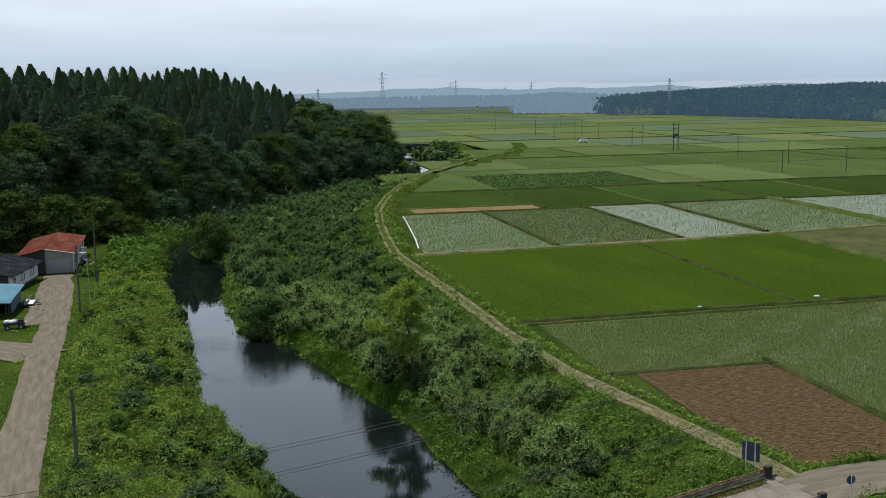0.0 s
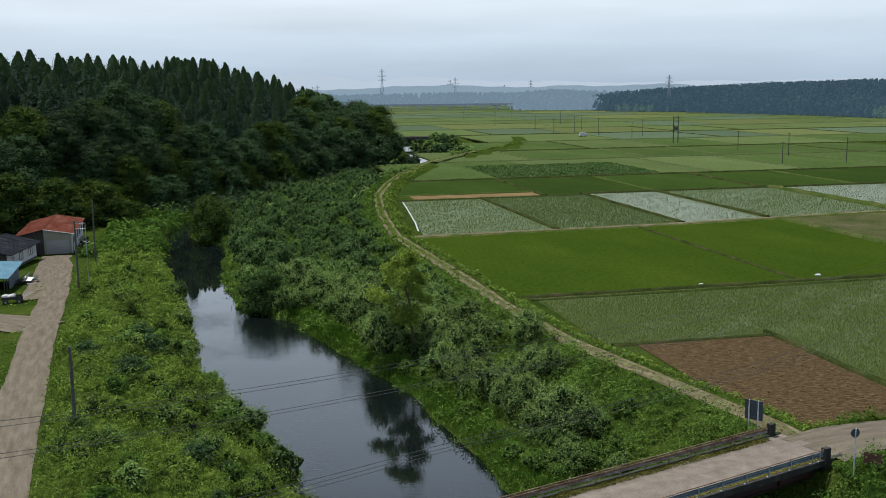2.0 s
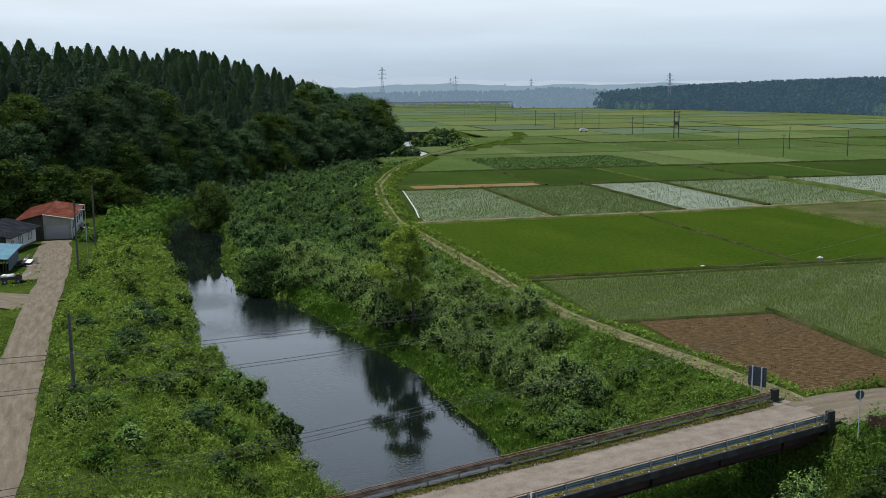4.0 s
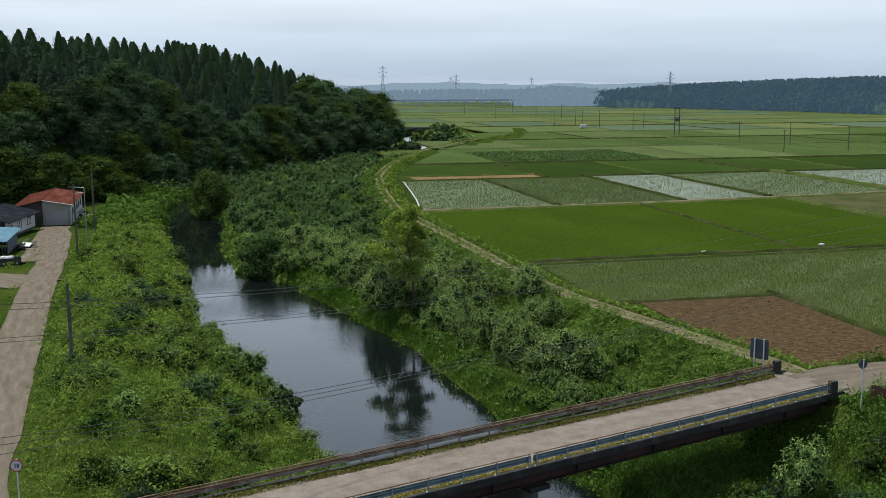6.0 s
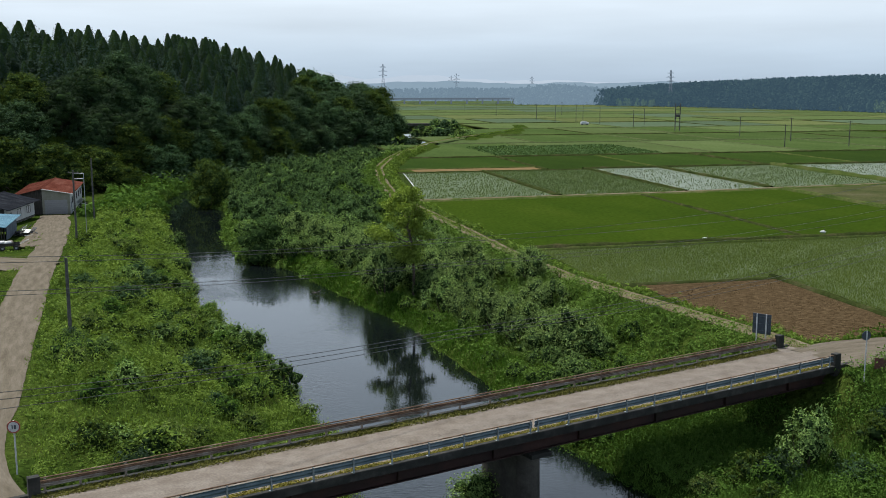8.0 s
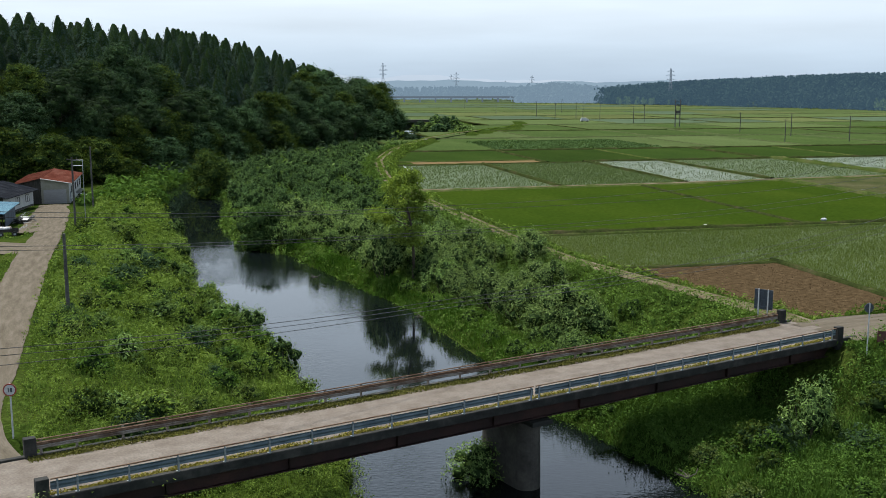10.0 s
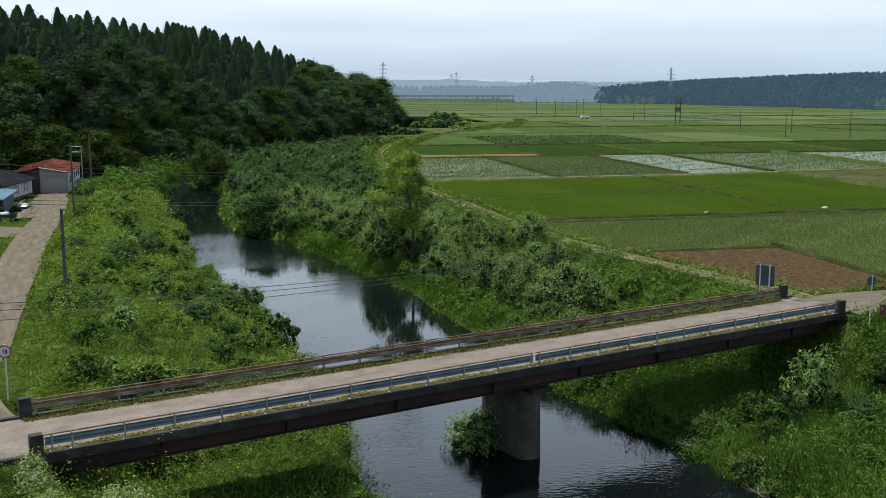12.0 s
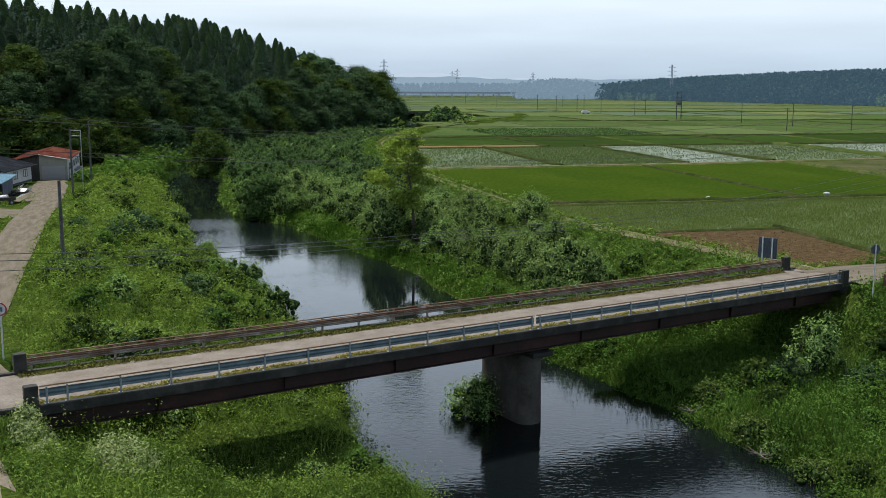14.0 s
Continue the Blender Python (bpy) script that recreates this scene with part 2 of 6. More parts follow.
def water_mat(name, base, rough, ripple, sx, sy, lull=None):
    m, nt, p = node_mat(name)
    n, l = nt.nodes, nt.links
    co = n.new("ShaderNodeTexCoord")
    mp = n.new("ShaderNodeMapping")
    mp.inputs["Scale"].default_value = (sx, sy, 1)
    mp.inputs["Rotation"].default_value = (0, 0, radians(-20))
    l.new(co.outputs["Object"], mp.inputs[0])
    a = n.new("ShaderNodeTexNoise")
    a.inputs["Scale"].default_value, a.inputs["Detail"].default_value, a.inputs["Distortion"].default_value = 1.0, 2, 0.5
    l.new(mp.outputs[0], a.inputs["Vector"])
    broad = n.new("ShaderNodeTexNoise")
    broad.inputs["Scale"].default_value, broad.inputs["Detail"].default_value = 0.07, 3
    l.new(co.outputs["Object"], broad.inputs["Vector"])
    amp = n.new("ShaderNodeMapRange")
    amp.inputs["From Min"].default_value, amp.inputs["From Max"].default_value = 0.38, 0.62
    amp.inputs["To Min"].default_value, amp.inputs["To Max"].default_value = 0.1 * ripple, 1.1 * ripple
    l.new(broad.outputs["Fac"], amp.inputs["Value"])
    b = n.new("ShaderNodeBump")
    b.inputs["Distance"].default_value = 0.027
    strength = amp.outputs[0]
    if lull:
        # still water in the lee of the hill
        sep = n.new("ShaderNodeSeparateXYZ")
        l.new(co.outputs["Object"], sep.inputs[0])
        lee = n.new("ShaderNodeMapRange")
        lee.inputs["From Min"].default_value, lee.inputs["From Max"].default_value = lull
        lee.inputs["To Min"].default_value, lee.inputs["To Max"].default_value = 1.0, 0.05
        l.new(sep.outputs[1], lee.inputs["Value"])
        prod = n.new("ShaderNodeMath")
        prod.operation = "MULTIPLY"
        l.new(amp.outputs[0], prod.inputs[0])
        l.new(lee.outputs[0], prod.inputs[1])
        fresh = n.new("ShaderNodeMapRange")
        fresh.inputs["From Min"].default_value, fresh.inputs["From Max"].default_value = 2.0, 8.0
        fresh.inputs["To Min"].default_value, fresh.inputs["To Max"].default_value = 1.0, 1.4
        l.new(sep.outputs[0], fresh.inputs["Value"])
        more = n.new("ShaderNodeMath")
        more.operation = "MULTIPLY"
        l.new(prod.outputs[0], more.inputs[0])
        l.new(fresh.outputs[0], more.inputs[1])
        strength = more.outputs[0]
    l.new(strength, b.inputs["Strength"])
    l.new(a.outputs["Fac"], b.inputs["Height"])
    l.new(b.outputs[0], p.inputs["Normal"])
    p.inputs["Base Color"].default_value = (*base, 1)
    p.inputs["Roughness"].default_value, p.inputs["IOR"].default_value = rough, 1.33
    p.inputs["Specular IOR Level"].default_value = 0.5
    return m


M_WATER = water_mat("river_water", (0.003, 0.0046, 0.005), 0.01, 0.7, 2.2, 5.2, (122, 142))
M_PADDY = water_mat("paddy_water", (0.050, 0.070, 0.026), 0.5, 0.05, 1.5, 1.5)
M_PADDY_BRIGHT = water_mat("open_paddy_water", (0.062, 0.080, 0.036), 0.35, 0.05, 1.5, 1.5)
for m, f0 in ((M_PADDY, 0.26), (M_PADDY_BRIGHT, 0.34)):
    m.node_tree.nodes["Principled BSDF"].inputs["Specular IOR Level"].default_value = f0
    m.node_tree.nodes["Principled BSDF"].inputs["IOR"].default_value = 1.0 + f0 * 0.8

# cedar and broad leaf colours are lifted and blued to carry the hill's haze
L_CEDAR = foliage("cedar_leaf", (0.011, 0.026, 0.019), (0.029, 0.058, 0.037), 0.08, 0.85, spread=0.35, gloss=0.11)
L_BROAD = foliage("broad_leaf", (0.0145, 0.035, 0.0175), (0.046, 0.085, 0.035), 0.14, 0.85, spread=0.55, gloss=0.09)
L_WILLOW = foliage("willow_leaf", (0.0400, 0.0775, 0.0238), (0.1600, 0.2400, 0.0750), 0.18, spread=0.22)
L_THICKET = foliage("thicket_leaf", (0.0286, 0.0572, 0.0220), (0.0946, 0.1540, 0.0572), 0.16, spread=0.0, patch=0.12)
L_WEED = foliage("weed_leaf", (0.0291, 0.0605, 0.0101), (0.1702, 0.2464, 0.0515), 0.2, spread=0.0, patch=0.3)
L_FLAT = foliage("flat_weed", (0.0269, 0.0582, 0.0112), (0.1232, 0.1994, 0.0426), 0.18, spread=0.0, patch=0.22)
L_GRASS = foliage("fresh_grass", (0.0151, 0.0438, 0.006), (0.0944, 0.1586, 0.0271), 0.35, spread=0.0, patch=0.12)
L_VINE = foliage("vine_leaf", (0.0246, 0.0527, 0.0098), (0.1404, 0.1755, 0.0632), 0.3, spread=0.0, patch=0.2)
L_SLOPE = foliage("slope_weed", (0.018, 0.046, 0.008), (0.086, 0.155, 0.031), 0.18, spread=0.0, patch=0.22)
L_SALLOW = foliage("sallow_leaf", (0.009, 0.026, 0.008), (0.070, 0.118, 0.036), 0.16, spread=0.0, patch=0.6)
L_FRINGE = foliage("lush_bank_grass", (0.0110, 0.0374, 0.0055), (0.0825, 0.1650, 0.0242), 0.22, spread=0.0, patch=0.35)
L_PATHWEED = foliage("path_weed", (0.026, 0.056, 0.010), (0.115, 0.185, 0.040), 0.18, spread=0.0, patch=0.3)
L_SILVER = foliage("silvery_willow_leaf", (0.046, 0.080, 0.026), (0.178, 0.250, 0.086), 0.2, spread=0.15)
L_ALDER = foliage("alder_leaf", (0.062, 0.100, 0.018), (0.190, 0.262, 0.052), 0.34, spread=0.0)
L_PALEVINE = foliage("pale_vine_leaf", (0.06, 0.10, 0.03), (0.27, 0.31, 0.15), 0.15, spread=0.0, patch=0.6)
L_OLIVE = foliage("olive_leaf", (0.0109, 0.0234, 0.0055), (0.0663, 0.0975, 0.0218), 0.25, spread=0.2)
L_DRY = foliage("dry_grass", (0.085, 0.082, 0.018), (0.235, 0.205, 0.055), 0.2, spread=0.0, patch=0.5)
L_BROWN = foliage("brown_weed", (0.040, 0.042, 0.012), (0.140, 0.140, 0.040), 0.18, spread=0.0, patch=0.4)
L_SEED = foliage("rice_seedling", (0.0758, 0.1078, 0.032), (0.1179, 0.1516, 0.0523), 0.3, spread=0.0, patch=0.05)
L_SEED_PALE = foliage("pale_seedling", (0.070, 0.105, 0.042), (0.112, 0.150, 0.068), 0.25, spread=0.0, patch=0.05)


def distant(name, colour, haze_glow):
    """Woods and hills of the far distance, a plain backdrop with haze painted in as emission."""
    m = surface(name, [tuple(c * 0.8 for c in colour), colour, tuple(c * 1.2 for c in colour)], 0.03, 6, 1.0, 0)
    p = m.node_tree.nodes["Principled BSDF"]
    p.inputs["Emission Color"].default_value = (*haze_glow, 1)
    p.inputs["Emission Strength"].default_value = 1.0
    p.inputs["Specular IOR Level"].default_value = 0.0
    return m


# bluish emission below is distance haze; none of these things gives light
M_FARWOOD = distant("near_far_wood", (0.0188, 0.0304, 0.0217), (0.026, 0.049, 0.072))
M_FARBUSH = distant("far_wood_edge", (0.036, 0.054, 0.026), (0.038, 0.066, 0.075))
M_FARWOOD2 = distant("haze_blue_far_wood", (0.0217, 0.0304, 0.029), (0.118, 0.172, 0.226))
M_RIDGE = distant("haze_pale_far_ridge", (0.0145, 0.0217, 0.0217), (0.1667, 0.2283, 0.2971))
M_MOUNT = distant("haze_faint_mountain", (0.0145, 0.0145, 0.0145), (0.3551, 0.4239, 0.5072))
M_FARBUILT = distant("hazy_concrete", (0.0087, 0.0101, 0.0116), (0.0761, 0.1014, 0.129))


# ---- mesh helpers ----
def mesh_np(name, verts, quads):
    me = bpy.data.meshes.new(name)
    verts = np.asarray(verts, np.float32).reshape(-1, 3)
    quads = np.asarray(quads, np.int32)
    k = quads.shape[1]
    me.vertices.add(len(verts))
    me.vertices.foreach_set("co", verts.ravel())
    me.loops.add(quads.size)
    me.loops.foreach_set("vertex_index", quads.ravel())
    me.polygons.add(len(quads))
    me.polygons.foreach_set("loop_start", np.arange(0, quads.size, k, dtype=np.int32))
    me.update(calc_edges=True)
    return me


def unit(v):
    return v / np.maximum(np.linalg.norm(v, axis=-1, keepdims=True), 1e-9)


def leaf_faces(centres, size, r, face=None, slim=0.55, loose=0.8):
    """Vertices and faces of one small leaf or leaf clump at every centre. face: the way it looks."""
    n = len(centres)
    size = np.broadcast_to(np.asarray(size, float), (n,))[:, None]
    nor = r.normal(size=(n, 3)) * loose
    if face is not None:
        nor = nor + face
    nor = unit(nor)
    a = unit(np.cross(nor, r.normal(size=(n, 3))))
    b = np.cross(nor, a)
    v = np.stack([centres + a * size * 1.2, centres + (b * slim * 0.95 - a * 0.7) * size, centres - (b * slim * 0.95 + a * 0.7) * size], 1)
    return v.reshape(-1, 3), np.arange(3 * n).reshape(n, 3)


CUBE = unit(np.array([(x, y, z) for x in (-1, 1) for y in (-1, 1) for z in (-1, 1)], float))
CUBE_Q = np.array([(0, 1, 3), (0, 3, 2), (4, 6, 7), (4, 7, 5), (0, 4, 5), (0, 5, 1), (2, 3, 7), (2, 7, 6), (0, 2, 6), (0, 6, 4), (1, 5, 7), (1, 7, 3)])


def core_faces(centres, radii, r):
    """A solid kernel added inside every lobe of a crown to block light and view."""
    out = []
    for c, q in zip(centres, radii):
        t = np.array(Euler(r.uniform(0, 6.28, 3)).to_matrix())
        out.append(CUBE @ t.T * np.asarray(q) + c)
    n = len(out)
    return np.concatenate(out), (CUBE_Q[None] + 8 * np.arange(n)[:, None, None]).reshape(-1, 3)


def blade_faces(centres, length, width, r, lean=0.35):
    """Grass blades and stalks that stand up from every centre."""
    n = len(centres)
    length = np.broadcast_to(np.asarray(length, float), (n,))[:, None]
    way = np.concatenate([r.normal(size=(n, 2)) * lean, np.ones((n, 1))], 1)
    way = unit(way) * length
    ang = r.uniform(0, 2 * np.pi, n)
    side = np.stack([np.cos(ang), np.sin(ang), np.zeros(n)], 1) * width
    v = np.stack([centres - side * 1.3, centres + side * 1.3, centres + way], 1)
    return v.reshape(-1, 3), np.arange(3 * n).reshape(n, 3)


def link(name, me, mat, parent=None, label=""):
    me.materials.append(mat)
    ob = new(name, me)
    if parent is not None:
        ob.parent = parent
    if label:
        ob["label"] = label
    return ob


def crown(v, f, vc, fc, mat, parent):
    """Leaves, and dark kernels that paint the shade of the gaps, as one crown."""
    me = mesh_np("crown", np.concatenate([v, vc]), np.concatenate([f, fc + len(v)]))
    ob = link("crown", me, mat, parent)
    me.materials.append(M_GAP_SHADE)
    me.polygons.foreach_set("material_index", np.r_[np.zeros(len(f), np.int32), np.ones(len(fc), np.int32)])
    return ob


def part(name, bm, mat, parent=None, label=""):
    me = bpy.data.meshes.new(name)
    bm.to_mesh(me)
    bm.free()
    return link(name, me, mat, parent, label)


def box(bm, size, m=None, bevel=0.0):
    got = bmesh.ops.create_cube(bm, size=1.0, matrix=(m or Matrix()) @ Matrix.Diagonal((*size, 1)))
    if bevel:
        edges = list({e for v in got["verts"] for e in v.link_edges})
        bmesh.ops.bevel(bm, geom=edges, offset=bevel, segments=2, profile=0.5, affect="EDGES")


def rod(bm, a, b, r1, r2=None, seg=8):
    a, b = Vector(a), Vector(b)
    q = (b - a).to_track_quat("Z", "Y").to_matrix().to_4x4()
    bmesh.ops.create_cone(bm, cap_ends=True, segments=seg, radius1=r1, radius2=r1 if r2 is None else r2, depth=(b - a).length, matrix=Matrix.Translation((a + b) / 2) @ q)


def extrude_profile(bm, profile, length, m):
    """A closed profile (y, z) carried along x from 0 to length."""
    n = len(profile)
    a = [bm.verts.new(m @ Vector((0, y, z))) for y, z in profile]
    b = [bm.verts.new(m @ Vector((length, y, z))) for y, z in profile]
    for i in range(n):
        j = (i + 1) % n
        bm.faces.new((a[i], a[j], b[j], b[i]))
    bm.faces.new(a[::-1])
    bm.faces.new(b)


def empty(name, m, label, category, group="", kind=""):
    ob = new(name)
    ob.empty_display_size = 0.3
    ob.matrix_world = m
    return tagged(ob, label, category, group, kind)


# ---- lie of the land ----
LEFT_EDGE = [(-400, 80), (0, 16), (20, 7), (42, -1.6), (48, -4.4), (53, -5.6), (58, -6.0), (66, -8.8), (70, -10.9), (79, -14.8), (93, -21.2), (103, -26.0), (110, -28.4), (122, -31.6), (139, -37.4), (159, -44.6), (172, -48.9), (181, -51), (190, -53.5), (200, -57), (225, -57), (260, -50), (300, -38), (340, -20), (360, -11), (390, -9), (430, -14), (500, -22), (600, -45), (5000, -200)]
RIGHT_EDGE = [(-400, 108), (0, 38), (20, 28), (38, 18.6), (42, 16.8), (46, 15.3), (49, 14.0), (52.4, 13.2), (57, 10.8), (63, 7.2), (77.5, 3.0), (85, 0.4), (95, -3.6), (103.5, -8.2), (114, -13.4), (124, -18.2), (129, -23), (134, -27.0), (145, -30.6), (157, -34.3), (166, -36.0), (182, -39.0), (188, -41), (194, -46), (200, -50), (225, -51), (260, -44), (300, -32), (340, -14), (360, 0), (390, 3), (430, -2), (500, -9), (600, -32), (5000, -185)]
DIKE = [(24.5, 66.5, 2.8), (23.3, 70.5, 2.75), (22.1, 73.4, 2.6), (19.6, 80.2, 2.3), (16.2, 89, 2.0), (12.2, 98.4, 1.8), (7.2, 115.5, 1.6), (0.6, 142, 1.4), (-8.3, 174, 1.3), (-12.5, 205, 1.3), (-15.6, 240, 1.2), (-14.8, 270, 1.2), (-12.5, 298, 1.2), (-5.5, 345, 1.2), (4, 380, 1.1), (13, 405, 1.0), (30, 450, 0.9), (40, 520, 0.6)]
WEST_ROAD = [(-17.5, 39.0, 2.8), (-20.5, 41.5, 2.75), (-23.5, 47, 2.65), (-26.6, 57, 2.4), (-31.6, 71, 1.9), (-37.7, 89, 1.35), (-43.5, 106, 0.8), (-50.5, 128.5, 0.1), (-57, 148, -0.7), (-62.3, 163, -1.3), (-66, 172, -1.62)]
SOUTH_PATH = [(-20.3, 39.6, 2.72), (-18.6, 36.4, 2.5), (-16.8, 33.8, 2.3), (-13.9, 30.2, 2.1), (-11, 26.5, 2.0), (-5, 16, 2.0), (-2, 5, 2.0), (0, -40, 2.0)]
EAST_ROAD = [(24.3, 64.2, 2.82), (28, 66.6, 2.82), (34, 68.2, 2.75), (45, 70, 2.6), (70, 75, 2.5), (160, 95, 2.5)]
HILL_FOOT = [(-260, 150), (-130, 186), (-95, 200), (-74, 220), (-62, 246), (-52, 284), (-37, 328), (-19, 366), (-15, 374), (-24, 398), (-60, 440), (-300, 475)]


def densify(line, step=1.0):
    line = np.array(line, float)
    s = np.r_[0, np.cumsum(np.linalg.norm(np.diff(line[:, :2], axis=0), axis=1))]
    t = np.linspace(0, s[-1], max(2, int(s[-1] / step) + 1))
    pts = np.stack([np.interp(t, s, line[:, k]) for k in range(line.shape[1])], 1)
    for _ in range(6):  # round the corners
        pts[1:-1] = 0.25 * pts[:-2] + 0.5 * pts[1:-1] + 0.25 * pts[2:]
    return pts


def near_line(x, y, pts):
    """Distance to a dense line, and its height where it is nearest."""
    best, hz = np.full(x.shape, 1e9), np.zeros(x.shape)
    for px, py, pz in pts:
        d = (x - px) ** 2 + (y - py) ** 2
        m = d < best
        best = np.where(m, d, best)
        hz = np.where(m, pz, hz)
    return np.sqrt(best), hz


LINES = [(densify(DIKE, 2.0), 2.0, 1.9), (densify(WEST_ROAD, 2.0), 2.6, 4.0), (densify(SOUTH_PATH, 2.0), 1.6, 3.0), (densify(EAST_ROAD, 2.0), 3.2, 1.8)]


def wave(x, y, k, seed):
    a = seed * 1.7
    return (np.sin(x * k + a) * np.cos(y * k * 0.83 - a * 2) + np.sin(x * k * 0.53 - y * k * 0.71 + a * 3) + 0.5 * np.sin(x * k * 2.1 + y * k * 1.7 + a)) / 2.5


def inside_hill(x, y):
    """How far inside the foot of the hill a place lies (negative outside)."""
    poly = np.array(HILL_FOOT, float)
    inside = np.zeros(x.shape, bool)
    dist = np.full(x.shape, 1e9)
    for k in range(len(poly)):
        (x1, y1), (x2, y2) = poly[k], poly[(k + 1) % len(poly)]
        cross = (y1 > y) != (y2 > y)
        xi = (x2 - x1) * (y - y1) / ((y2 - y1) if abs(y2 - y1) > 1e-9 else 1e-9) + x1
        inside ^= cross & (x < xi)
        ll = (x2 - x1) ** 2 + (y2 - y1) ** 2
        t = np.clip(((x - x1) * (x2 - x1) + (y - y1) * (y2 - y1)) / ll, 0, 1)
        dist = np.minimum(dist, np.hypot(x - x1 - t * (x2 - x1), y - y1 - t * (y2 - y1)))
    return np.where(inside, dist, -dist)


def hill_height(x, y):
    s = np.maximum(inside_hill(x, y), 0)
    cap = np.interp(x, [-160, -140, -120, -100, -90, -79, -64, -53, -40, -28, -18], [27, 28.5, 29.5, 29, 28.5, 26.5, 22, 17, 13.5, 12, 12])
    run = np.interp(x, [-110, -60, -35, -18], [44, 34, 18, 8])
    return cap * np.interp(y, [220, 380], [0.9, 1.0]) * (1 - (1 - np.minimum(s / run, 1)) ** 1.9) + 0.6 * wave(x, y, 0.09, 3) * np.minimum(s / 10, 1)


def ground_z(x, y):
    x, y = np.asarray(x, float), np.asarray(y, float)
    xl = np.interp(y, *zip(*LEFT_EDGE)) + 0.7 * wave(y, y * 0.3, 0.35, 1)
    xr = np.interp(y, *zip(*RIGHT_EDGE)) + 0.7 * wave(y, y * 0.3, 0.31, 2)
    dp = densify(DIKE, 4.0)
    xd = np.interp(y, dp[:, 1], dp[:, 0])
    west = np.interp(y, [-60, 50, 70, 90, 110, 150, 175], [2.0, 2.2, 1.5, 0.9, 0.4, -1.1, -1.7]) + 0.12 * wave(x, y, 0.25, 4)
    flood = -1.1 + 0.2 * wave(x, y, 0.2, 5)
    paddy = np.zeros_like(x)
    south_east = -1.0 + 0.3 * wave(x, y, 0.15, 6)
    z = np.where(x > xd, np.where(y < 62, south_east, np.minimum(paddy, south_east + np.maximum(y - 62, 0) * 0.3)), flood)
    z = np.where(y > 520, paddy, z)
    z = np.where(x < (xl + xr) / 2, west, z)
    z = np.where((x < (xl + xr) / 2) & (y > 430), 0.0, z)
    z = z + hill_height(x, y)
    for pts, half, run in LINES:
        d, hz = near_line(x, y, pts)
        z = np.maximum(z, hz - 0.08 - np.maximum(d - half, 0) / run)
    cb, sb = math.cos(radians(31.75)), math.sin(radians(31.75))
    bs, bw = (x + 14.51) * cb + (y - 38.05) * sb, -(x + 14.51) * sb + (y - 38.05) * cb
    under = (bw > -4.2) & (bw < 7.5) & (bs > -1.2) & (bs < 45.6)
    z = np.where(under, np.minimum(z, np.maximum(np.where(bs > 22, 1.6 - (45.6 - bs) * 0.9, 1.9 - (bs + 1.2) * 0.6), -1.4)), z)
    out = np.maximum(xl - x, x - xr)  # beyond the water's edge
    low = np.where((x < xl) & (y < 56), np.clip((56 - y) / 6, 0, 1), 0.0)  # the low shelf beside the bridge
    shelf = 0.27 - 0.13 * low
    bank = WATER + 0.15 + np.where(out > 0, np.where(out < 0.9, out * 0.95, 0.855 + (out - 0.9) * shelf + np.maximum(out - 8, 0) * 0.45 * low + np.maximum(out - 6, 0) * 0.9 * np.clip((y - 190) / 25, 0, 1)), np.maximum(out * 0.6, -1.6))
    return np.minimum(z, np.where(y < 620, bank, 1e9))


def spaced(lo, hi, step, ends, grow=1.22):
    core = list(np.arange(lo, hi + 0.1, step))
    a, s = core[-1], step
    while a < ends[1]:
        s *= grow
        a += s
        core.append(a)
    a, s = core[0], step
    while a > ends[0]:
        s *= grow
        a -= s
        core.insert(0, a)
    return np.array(core)


gx, gy = spaced(-90, 62, 1.0, (-4200, 4200)), spaced(24, 262, 1.0, (-900, 4900), 1.12)
GX, GY = np.meshgrid(gx, gy)
GZ = ground_z(GX, GY)
nx, ny = len(gx), len(gy)
idx = np.arange(nx * ny).reshape(ny, nx)
me = mesh_np("ground", np.stack([GX, GY, GZ], -1).reshape(-1, 3), np.stack([idx[:-1, :-1], idx[:-1, 1:], idx[1:, 1:], idx[1:, :-1]], -1).reshape(-1, 4))
me.polygons.foreach_set("use_smooth", np.ones(len(me.polygons), bool))
tagged(link("ground", me, M_GROUND), "green river plain with banks, dike and low hill", "ground", kind="structure")

# river
wy = np.r_[np.arange(-300, 20, 10), np.arange(20, 260, 1.5), np.arange(260, 620, 8)]
wa, wb = np.interp(wy, *zip(*LEFT_EDGE)) - 3, np.interp(wy, *zip(*RIGHT_EDGE)) + 3
wv = np.stack([np.stack([wa + (wb - wa) * k / 8, wy, np.full(len(wy), WATER)], -1) for k in range(9)], 1)
ii = np.arange(len(wy) * 9).reshape(len(wy), 9)
tagged(link("river_water", mesh_np("river_water", wv.reshape(-1, 3), np.stack([ii[:-1, :-1], ii[:-1, 1:], ii[1:, 1:], ii[1:, :-1]], -1).reshape(-1, 4)), M_WATER), "slow dark river with fine ripples mirroring the sky", "water", kind="structure")


